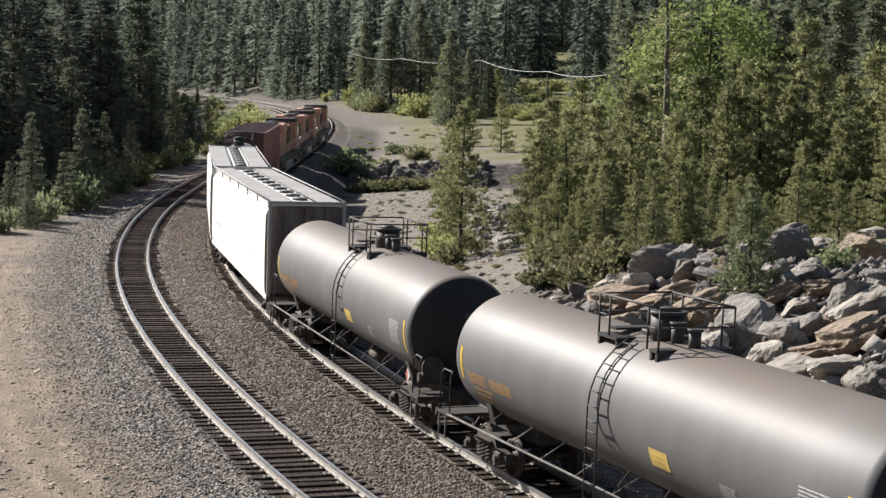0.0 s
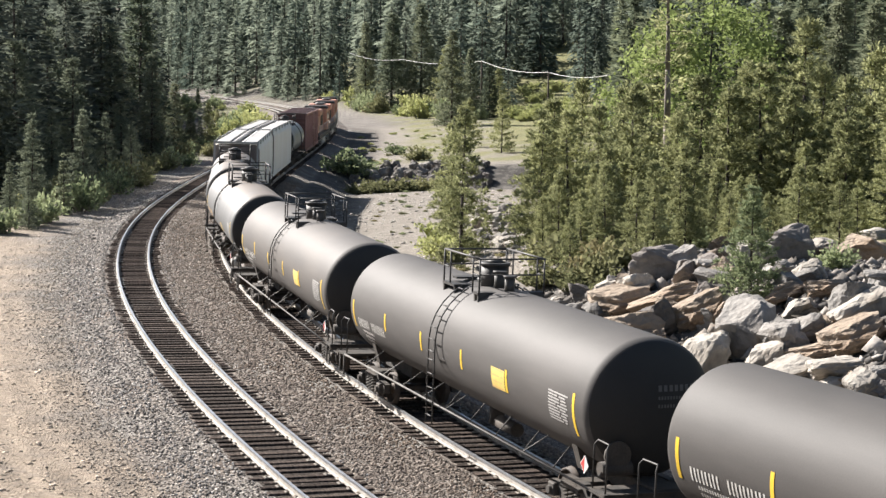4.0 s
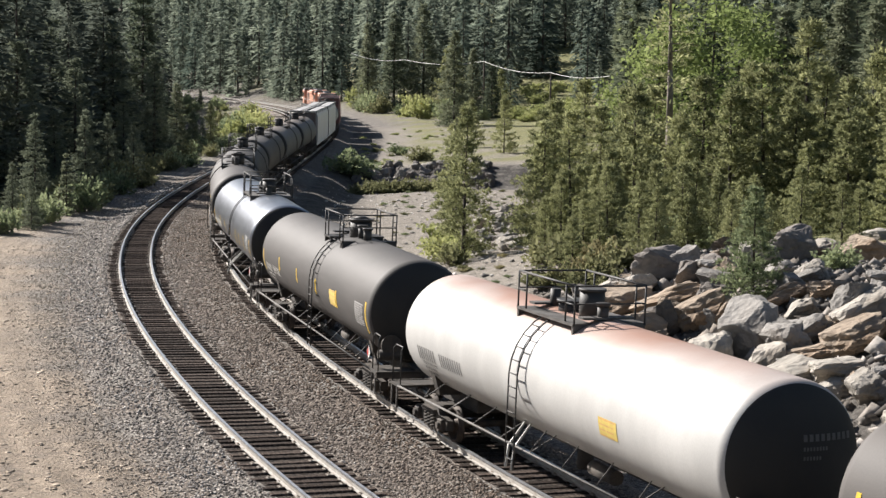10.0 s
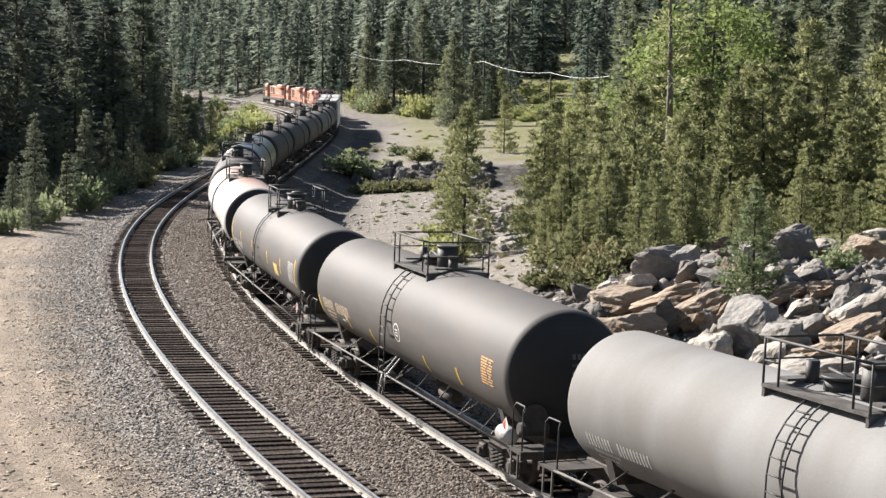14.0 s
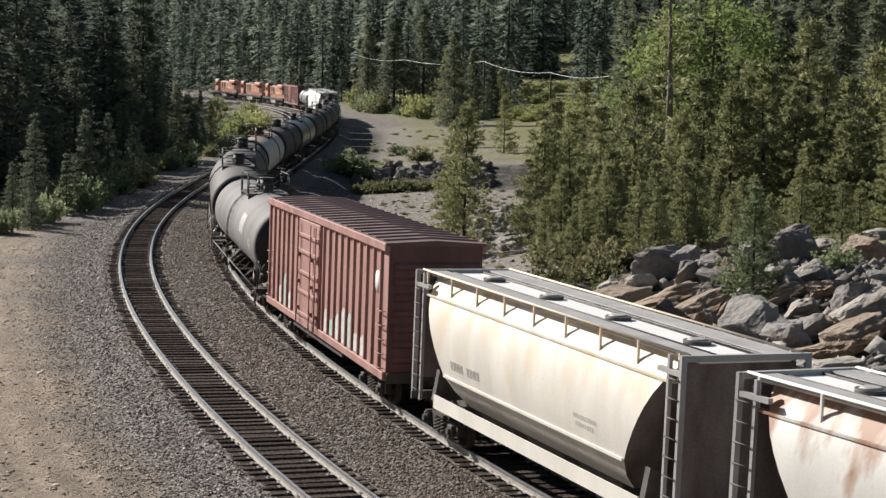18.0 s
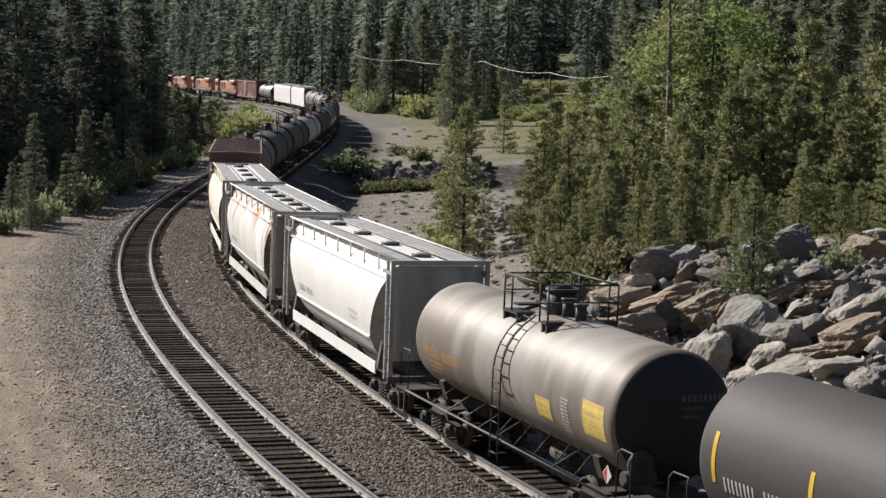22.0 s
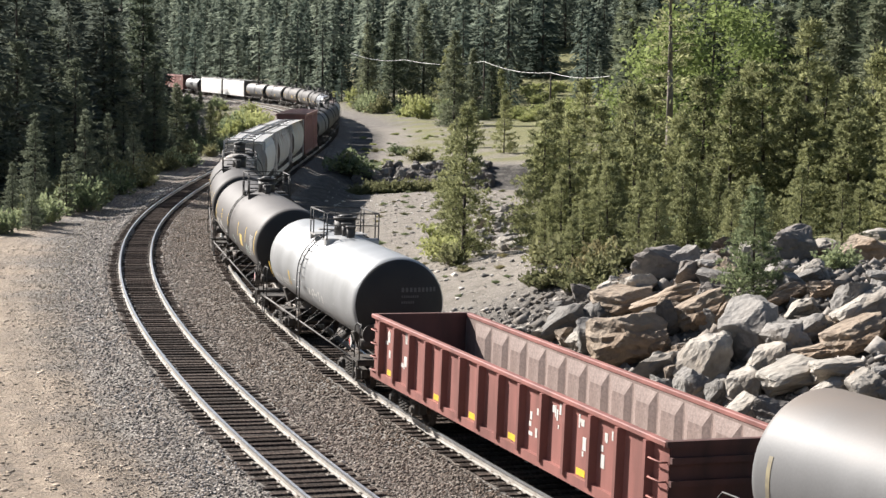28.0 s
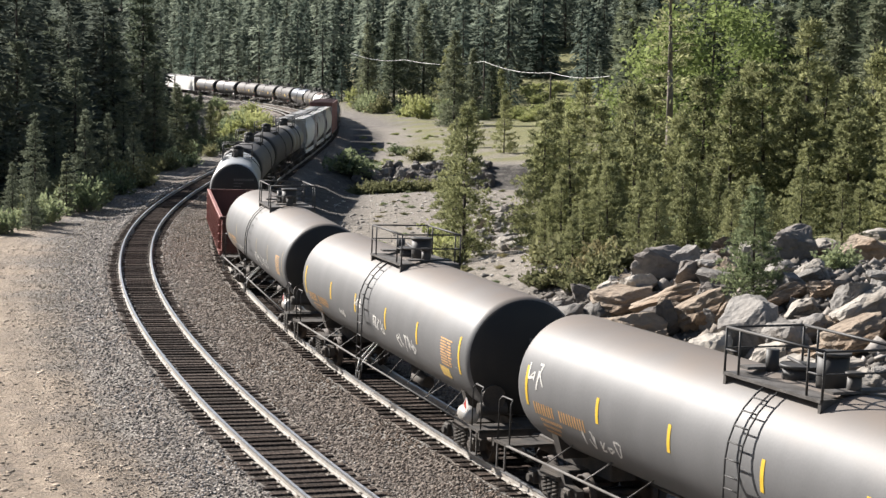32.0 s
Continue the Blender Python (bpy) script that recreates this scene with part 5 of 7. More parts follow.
def bogie_mesh(axles):
    bm = B()
    reach = 0.9 if axles == 2 else 1.9
    for y in (-1.02, 1.02):
        o = [(-reach - 0.32, 0.36), (-reach - 0.32, 0.62), (-reach + 0.25, 0.66), (-0.5, 0.88), (0.5, 0.88), (reach - 0.25, 0.66), (reach + 0.32, 0.62), (reach + 0.32, 0.36), (reach - 0.2, 0.44), (0.55, 0.2), (-0.55, 0.2), (-reach + 0.2, 0.44)]
        a = [bm.verts.new((x, y - 0.09, z)) for x, z in o]
        b = [bm.verts.new((x, y + 0.09, z)) for x, z in o]
        for i in range(len(o)):
            j = (i + 1) % len(o)
            bm.faces.new((a[i], a[j], b[j], b[i]))
        bm.faces.new(a)
        bm.faces.new(b[::-1])
        sgn = 1 if y > 0 else -1
        for k in range(axles):
            x = -reach + k * 2 * reach / (axles - 1)
            box(bm, x - 0.16, x + 0.16, min(y, y + sgn * 0.2), max(y, y + sgn * 0.2), 0.33, 0.62, 0.03)
            tube(bm, (x, y, 0.46), (x, y + sgn * 0.27, 0.46), 0.09, 10)
        for x in (-0.25, 0.0, 0.25):
            for q in range(4):
                tube(bm, (x, y + sgn * 0.12, 0.3 + q * 0.09), (x, y + sgn * 0.12, 0.34 + q * 0.09), 0.085, 8)
        box(bm, -0.42, 0.42, min(y, y + sgn * 0.2), max(y, y + sgn * 0.2), 0.68, 0.76)
    box(bm, -0.25, 0.25, -1.1, 1.1, 0.6, 0.85, 0.03)
    tube(bm, (0, 0, 0.8), (0, 0, 1.0), 0.25, 12)
    for x in (-reach, reach):
        box(bm, x * 0.55 - 0.05, x * 0.55 + 0.05, -0.9, 0.9, 0.35, 0.5)
    ob = mesh_object("bogie", bm, M["under"])
    me = ob.data
    bpy.data.objects.remove(ob)
    return me


WHEEL = {2: 0.457, 3: 0.51}
GEAR = {k: (bogie_mesh(k), wheelset_mesh(WHEEL[k])) for k in (2, 3)}
CARS = []      # thing, front of the body at 0 s, body length, bogie reach, bogies
AXLES = []     # wheelset, bogie-space x, radius


def bogie(car, x, axles=2):
    b = share("bogie", GEAR[axles][0], car, pose(x, 0, 0))
    reach = 0.9 if axles == 2 else 1.9
    for k in range(axles):
        ax = -reach + k * 2 * reach / (axles - 1)
        w = share("wheelset", GEAR[axles][1], b, pose(ax, 0, WHEEL[axles]), "rusty steel wheels with worn treads")
        AXLES.append((w, ax, WHEEL[axles]))
    return b


def coupler(car, x, sgn):
    bm = B()
    box(bm, min(x, x + sgn * 0.55), max(x, x + sgn * 0.55), -0.09, 0.09, 0.8, 0.98, 0.02)
    box(bm, min(x + sgn * 0.5, x + sgn * 0.82), max(x + sgn * 0.5, x + sgn * 0.82), -0.2, 0.17, 0.74, 1.02, 0.05)
    part("coupler", bm, M["under"], car)
    bm = B()
    pipe(bm, [(x, 0.3, 0.85), (x + sgn * 0.3, 0.32, 0.55), (x + sgn * 0.7, 0.2, 0.5)], 0.03)
    part("air_hose", bm, M["loco_black"], car)


def start_car(name, label, category, front, length, reach, group, axles=2):
    car = new(name, None)
    tagged(car, label, category, group)
    bogies = [bogie(car, reach, axles), bogie(car, -reach, axles)]
    CARS.append((car, front, length, reach, bogies))
    return car


def on_tank(x, a, r, zc):
    """A point on the tank's skin: a degrees up from its left side."""
    return Vector((x, r * math.cos(radians(a)), zc + r * math.sin(radians(a))))


def decal(bm, x0, x1, a0, a1, r, zc, side=1, n=3, slot=0):
    """A thin curved patch a few millimetres proud of the skin."""
    rr = r + 0.007
    rows = []
    for i in range(n + 1):
        a = a0 + (a1 - a0) * i / n
        rows.append([bm.verts.new((x, side * rr * math.cos(radians(a)), zc + rr * math.sin(radians(a)))) for x in (x0, x1)])
    for p, q in zip(rows, rows[1:]):
        bm.faces.new((p[0], p[1], q[1], q[0])).material_index = slot


def bars(bm, x, a, r, zc, count, size, side=1, gap=0.35, broken=None):
    """Rows of upright bars in place of a line of marks, reading from front to rear on the left side."""
    da = math.degrees(size / r)
    w = size * 0.62
    for i in range(count):
        if broken and i in broken:
            continue
        x1 = x - i * w * (1 + gap)
        if size < 0.15:
            decal(bm, x1 - w, x1, a - da / 2, a + da / 2, r, zc, side, 1)
        else:
            decal(bm, x1 - w * 0.3, x1, a - da / 2, a + da / 2, r, zc, side, 2)
            decal(bm, x1 - w, x1 - w * 0.72, a - da / 2, a + da / 2, r, zc, side, 2)


def piece(name, a, b, r, n, mat):
    """The mesh of a plain bar, to be shared."""
    ob = mesh_object(name, tube(B(), a, b, r, n), M[mat])
    me = ob.data
    bpy.data.objects.remove(ob)
    return me


PIECE = {"rung": piece("rung", (-0.23, 0, 0), (0.23, 0, 0), 0.017, 5, "loco_black"), "post": piece("post", (0, 0, 0), (0, 0, 0.88), 0.024, 6, "loco_black"),
         "mid_rail": piece("mid_rail", (0, 0, 0), (0.45, 0, 0), 0.02, 6, "loco_black")}


def tank_car(label, front, length, r, zc, mat, marks="white", stripes=(), placards=(), head=None, deck=True, dome="box", name_at=1.25, name_size=0.28, name_deg=-17, ring=None, tank_bottle=False, mid=0.75, patch=None, scrawl=(), faded=False):
    """stripes: (x from the front, degrees, height); placards: (x, degrees, width, height, material)."""
    head = head or M["end"]
    reach = length / 2 - 1.7
    car = start_car("tank_car", label, "tank car", front, length, reach, "freight cars of the train")
    h = length / 2
    bm = B()
    k = 10
    cap = [(-h + 0.62 - 0.62 * math.cos(i / k * math.pi / 2) , r * math.sin(i / k * math.pi / 2)) for i in range(k + 1)]
    cap[0] = (-h, 0.0)
    prof = cap + [(-h + 0.62 + j * (length - 1.24) / 10, r) for j in range(1, 10)] + [(-x, rr) for x, rr in reversed(cap)]
    lathe(bm, prof, 56, 0, (0, 0, zc))
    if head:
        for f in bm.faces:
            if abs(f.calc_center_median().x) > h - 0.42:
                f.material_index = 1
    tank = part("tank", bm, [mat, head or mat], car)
    mk = M[{"white": "white", "cream": "cream_mark", "orange": "orange_mark", "grey": "grey_mark"}[marks]]
    bm = B()
    bars(bm, h - name_at, name_deg, r, zc, 10, name_size, broken=(4,))
    part("lettering", bm, mk, tank, marks + " stencilled car lettering")
    bm = B()
    for j in range(3):
        bars(bm, h - name_at - 0.15, name_deg - 10 - j * 6, r, zc, 12 - 2 * j, 0.085, gap=0.6)
    part("lettering", bm, mk, tank, marks + " small stencilled lines")
    bm = B()
    for j, (count, size) in enumerate(((9, 0.13), (8, 0.07), (6, 0.07))):
        for i in range(count):
            y0, z0 = 0.05 - i * size * 1.0, 0.42 - j * 0.17
            vs = []
            for y, z in ((y0, z0), (y0 - size * 0.62, z0), (y0 - size * 0.62, z0 + size), (y0, z0 + size)):
                q = math.sqrt(1 - (y * y + z * z) / (r * r))
                vs.append(bm.verts.new((-h + 0.62 * (1 - q) - 0.012, y, zc + z)))
            bm.faces.new(vs)
    part("lettering", bm, M["dim_mark"], tank, "small dim lettering on the rear head")
    for x, a, hh in stripes:
        bm = B()
        da = math.degrees(hh / r)
        decal(bm, h - x - 0.11, h - x, a - da / 2, a + da / 2, r, zc, n=10)
        part("reflective_stripe", bm, M["faded_yellow" if faded else "yellow"], tank, "worn pale yellow stripe" if faded else "upright yellow reflective stripe")
    for x, a, w, hh, mt in placards:
        da = math.degrees(hh / r)
        if mt == "yellow":
            bm = B()
            decal(bm, h - x - w, h - x, a - da / 2, a + da / 2, r, zc, n=4)
            part("placard", bm, M["placard"], tank, "yellow warning placard")
        bm = B()
        rows = 4 if mt == "yellow" else 10
        rs = random.Random(int(x * 10 + length * 7))
        for j in range(rows):
            aa = a + da * (0.43 - 0.86 * j / (rows - 1))
            e = 0.5 if mt == "yellow" else da * 0.024
            c = rs.uniform(0.35, 0.7)
            for p, q in ((0.06, 0.94),) if j == 0 else ((0.06, c), (c + 0.07, rs.uniform(0.82, 0.94))):
                decal(bm, h - x - w * q, h - x - w * p, aa - e, aa + e, r + 0.004, zc, n=1)
        part("lettering", bm, M["panel_mark" if mt == "white" else "orange_mark"], tank, {"white": "pale data panel of small lines"}.get(mt, "orange lines of small marks"))
    if ring:
        x, a, rad = ring
        bm = B()
        for j in range(20):
            t0, t1 = 2 * math.pi * j / 20, 2 * math.pi * (j + 1) / 20
            vs = [on_tank(h - x + q * math.cos(t), a + math.degrees(q * math.sin(t) / r), r + 0.008, zc) for t, q in ((t0, rad), (t1, rad), (t1, rad - 0.035), (t0, rad - 0.035))]
            bm.faces.new([bm.verts.new(v) for v in vs])
        for j in (-1, 0, 1):
            decal(bm, h - x - rad * 0.5, h - x + rad * 0.5, a + j * 3 - 0.7, a + j * 3 + 0.7, r + 0.002, zc, n=1)
        part("round_mark", bm, M["white"], tank, "small white ring with lines in it")
    for x, a, w, hh, mt in scrawl:
        bm = B()
        rs = random.Random(int(x * 100))
        cell = 0.36
        for c in range(max(2, int(w / cell))):
            pts = [(x + (c + rs.uniform(0.0, 1.05)) * cell, a + rs.uniform(-0.95, 0.95) * hh) for _ in range(6)]
            for (p0, a0), (p1, a1) in zip(pts, pts[1:]):
                steep = abs(a1 - a0) > 4
                e, g = (0.026, 0.0) if steep else (0.0, 1.0)
                for i in range(4):
                    u, v = i / 4, (i + 1) / 4
                    x0, x1, b0, b1 = p0 + (p1 - p0) * u, p0 + (p1 - p0) * v, a0 + (a1 - a0) * u, a0 + (a1 - a0) * v
                    m1 = [on_tank(h - x0 - e, b0 - g, r + 0.007, zc), on_tank(h - x0 + e, b0 + g, r + 0.007, zc), on_tank(h - x1 + e, b1 + g, r + 0.007, zc), on_tank(h - x1 - e, b1 - g, r + 0.007, zc)]
                    bm.faces.new([bm.verts.new(v_) for v_ in m1])
        part("spray_paint", bm, M[mt], tank, "scrawled spray paint")
    if patch:
        x, a, w, hh, mt = patch
        bm = B()
        rs = random.Random(3)
        for i in range(8):
            decal(bm, h - x - w * (i + 1) / 8, h - x - w * i / 8, a - hh * rs.uniform(0.85, 1.1), a + hh * rs.uniform(0.85, 1.1), r, zc, n=6)
        part("paint_patch", bm, M[mt], tank, "faded paint patch with ragged edges")
    top = zc + r
    dark = M["loco_black"]
    # deck with fittings on top
    dl, dw = (1.5, 0.64) if dome == "drum" else (1.25, 0.64)
    fittings = []
    plate_m = (M["frame"] if dome == "drum" else dark) if deck else M["roof_grey"]
    for sgn in (-1, 1):
        for x0, x1 in ((-dl, dl),) if dome == "drum" else ((dl - 0.85, dl), (-dl, -dl + 0.3)):
            plate = part("top_walkway", box(B(), x0, x1, sgn * dw - 0.28, sgn * dw + 0.28, top - 0.12, top - 0.06), plate_m, car, "grated walkway beside the fittings")
            fittings.append(plate)
            for x in (x0, x1 - 0.08):
                part("bracket", box(B(), x, x + 0.08, sgn * dw - 0.26, sgn * dw + 0.26, top - 0.34, top - 0.12), plate_m, plate)
    for x in (-dl, dl - 0.4) if dome == "drum" else (dl - 0.3,):
        fittings.append(part("cross_walkway", box(B(), x, x + 0.3, -dw, dw, top + 0.02, top + 0.07), plate_m, car))
    for sgn in (-1, 1):
        y = sgn * (dw + 0.24)
        zr = top + 0.78
        bm = B()
        pipe(bm, [(-dl, y, zr), (dl, y, zr)], 0.028)
        rail = part("railing", bm, dark, car)
        fittings.append(rail)
        for x in (-dl, -dl + 0.45, dl - 0.45, dl):
            share("post", PIECE["post"], rail, pose(x, y, top - 0.1))
        for a in (-dl, dl - 0.45):
            share("mid_rail", PIECE["mid_rail"], rail, pose(a, y, top + 0.36))
    for x in (-dl, dl):
        bm = B()
        pipe(bm, [(x, -dw - 0.24, top + 0.78), (x, dw + 0.24, top + 0.78)], 0.024)
        rail = part("railing", bm, dark, car)
        fittings.append(rail)
        bm = B()
        pipe(bm, [(x, -dw - 0.24, top + 0.38), (x, dw + 0.24, top + 0.38)], 0.02)
        part("mid_rail", bm, dark, rail)
    bm = B()
    if dome == "box":
        tube(bm, (-0.1, 0, top - 0.1), (-0.1, 0, top + 0.5), 0.36, 20)
        tube(bm, (-0.1, 0, top + 0.5), (-0.1, 0, top + 0.58), 0.40, 20)
        tube(bm, (-0.1, 0, top + 0.58), (-0.1, 0, top + 0.66), 0.3, 16, 0, 0.12)
        tube(bm, (-0.68, 0.1, top - 0.1), (-0.68, 0.1, top + 0.36), 0.14, 12)
        tube(bm, (-0.68, 0.1, top + 0.36), (-0.68, 0.1, top + 0.42), 0.18, 12)
        box(bm, 0.3, 0.62, -0.22, 0.22, top - 0.04, top + 0.1, 0.03)
        tube(bm, (0.5, -0.2, top + 0.12), (0.72, 0.2, top + 0.34), 0.06, 8)
    else:
        tube(bm, (-0.6, 0, top - 0.1), (-0.6, 0, top + 0.56), 0.29, 24)
        tube(bm, (-0.6, 0, top + 0.56), (-0.6, 0, top + 0.62), 0.32, 24)
        tube(bm, (0.35, 0, top - 0.1), (0.35, 0, top + 0.18), 0.34, 20)
        tube(bm, (0.35, 0, top + 0.18), (0.35, 0, top + 0.24), 0.39, 20)
        tube(bm, (0.05, 0, top + 0.2), (0.75, 0, top + 0.3), 0.035, 8)
        tube(bm, (1.1, 0.1, top - 0.1), (1.1, 0.1, top + 0.4), 0.13, 12)
    fittings.append(part("manway", bm, dark, car, "black valve housing and hatch", False))
    bm = B()
    tube(bm, (-1.35, 0.1, top - 0.1), (-1.35, 0.1, top + 0.32), 0.13, 12)
    tube(bm, (-1.35, 0.1, top + 0.32), (-1.35, 0.1, top + 0.38), 0.17, 12)
    fittings.append(part("safety_valve", bm, dark, car))
    # side ladders: bowed over the tank, then straight down
    for sgn in (-1, 1):
        ladder = None
        for x in (-0.23, 0.23):
            bm = B()
            pts = [Vector((x, sgn * (r + 0.12) * math.cos(radians(a)), zc + (r + 0.12) * math.sin(radians(a)))) for a in range(62, -1, -12)]
            pts += [Vector((x, sgn * (r + 0.12), zc - 0.6)), Vector((x, sgn * (r + 0.12), 0.55))]
            pipe(bm, pts, 0.02, 5)
            if ladder is None:
                ladder = part("ladder", bm, dark, car, "black steel side ladder")
                fittings.append(ladder)
            else:
                part("stile", bm, dark, ladder)
        for a in range(58, -10, -11):
            share("rung", PIECE["rung"], ladder, pose(0, sgn * (r + 0.12) * math.cos(radians(max(a, 0))), zc + (r + 0.12) * math.sin(radians(a))))
        z = zc - 0.45
        while z > 0.5:
            share("rung", PIECE["rung"], ladder, pose(0, sgn * (r + 0.12), z))
            z -= 0.36
    if dome == "drum":
        for dx in (0.0, 0.32):
            bm = B()
            pipe(bm, [(dx + 0.3, 0.95, 1.5), (dx, 1.5, 1.02), (dx - 0.22, 1.66, 0.55)], 0.03)
            fittings.append(part("step_rail", bm, M["silver"], car, "pale sloping step rail"))
    for ob in fittings:
        ob.location.x += mid
    # sills, side pipes and struts
    for sgn in (-1, 1):
        bm = B()
        x0 = sgn * (h - 2.9)
        x1 = sgn * (h + 0.55)
        box(bm, min(x0, x1), max(x0, x1), -0.33, 0.33, 0.78, 1.16, 0.03)
        for y in (-1, 1):
            bm2 = [(y * 0.3, 1.1), (y * 0.95, 1.1), (y * 1.12, zc - 1.02), (y * 1.0, zc - r * 0.7), (y * 0.3, zc - r + 0.05)]
            prism(bm, bm2, sgn * reach - 0.14, sgn * reach + 0.14)
        part("saddle", bm, M["under"], car)
        bm = B()
        xe = sgn * (h + 0.2)
        box(bm, xe - 0.42, xe + 0.42, -1.5, 1.5, 1.02, 1.08)
        box(bm, xe + sgn * 0.38 - 0.04, xe + sgn * 0.38 + 0.04, -1.5, 1.5, 0.92, 1.10)
        part("end_platform", bm, M["under"], car)
        for y in (-1, 1):
            bm = B()
            pipe(bm, [(xe - 0.3, y * 1.42, 1.05), (xe - 0.3, y * 1.42, 2.0), (xe - 0.25, y * 1.36, 2.1), (xe + 0.25, y * 1.36, 2.1), (xe + 0.3, y * 1.42, 2.0), (xe + 0.3, y * 1.42, 1.05)], 0.02)
            part("grab_rail", bm, dark, car)
            bm = B()
            for x in (xe - 0.2, xe + 0.2):
                box(bm, x - 0.02, x + 0.02, y * 1.47 - 0.02, y * 1.47 + 0.02, 0.45, 1.05)
            box(bm, xe - 0.2, xe + 0.2, y * 1.47 - 0.05, y * 1.47 + 0.03, 0.43, 0.46)
            part("step", bm, M["frame"], car)
        coupler(car, sgn * (h + 0.45), sgn)
    bm = B()
    tube(bm, (-h + 0.15, 0.55, 1.45), (-h + 0.15, 1.25, 1.45), 0.16, 12)
    tube(bm, (-h + 0.1, 0.9, 1.75), (-h + 0.02, 0.9, 1.75), 0.3, 14)
    part("brake_gear", bm, M["under"], car)
    if tank_bottle:
        bm = B()
        lathe(bm, [(-0.36, 0.0), (-0.34, 0.12), (-0.27, 0.2), (0.27, 0.2), (0.34, 0.12), (0.36, 0.0)], 16, 0, (-h + 0.95, 1.22, 1.18))
        part("air_reservoir", bm, M["silver"], car, "pale grey air reservoir")
    bm = B()
    box(bm, -0.14, 0.14, -0.006, 0.006, -0.14, 0.14)
    board = part("hazard_placard", bm, M["white"], car, "white diamond placard with a red upper half")
    board.matrix_basis = pose(-h + 0.42, 1.47, 1.5, 0, 45, 0)
    bm = B()
    bm.faces.new([bm.verts.new(v) for v in ((-0.12, 0.01, 0.12), (0.12, 0.01, 0.12), (0.12, 0.01, -0.12))])
    part("red_half", bm, M["red"], board)
    for sgn in (-1, 1):
        bm = B()
        y = sgn * 1.48
        tube(bm, (-h + 0.1, y, 1.05), (h - 0.1, y, 1.05), 0.03, 8)
        n = 9
        for i in range(n):
            x = -h + 2.0 + i * (length - 4.0) / (n - 1)
            tube(bm, (x, y, 1.05), (x + (0.25 if i < n / 2 else -0.25), sgn * (r * 0.62), zc - r * 0.76), 0.016, 5)
            if i % 3 == 1:
                tube(bm, (x, y, 1.05), (x - 0.3, sgn * r * 0.62, zc - r * 0.76), 0.016, 5)
        part("side_pipe", bm, M["frame"], car, "dusty grey safety rail with struts")
    bm = B()
    tube(bm, (0.1, 0, zc - r + 0.02), (0.1, 0, 0.62), 0.2, 12)
    part("bottom_outlet", bm, M["under"], car)
    bm = B()
    tube(bm, (-1.2, 0.45, 0.95), (-2.3, 0.45, 0.95), 0.17, 12)
    part("brake_cylinder", bm, M["under"], car)
    bm = B()
    tube(bm, (-h + 2.5, -0.3, 0.85), (h - 2.5, -0.3, 0.85), 0.03, 6)
    part("brake_pipe", bm, M["under"], car)
    return car


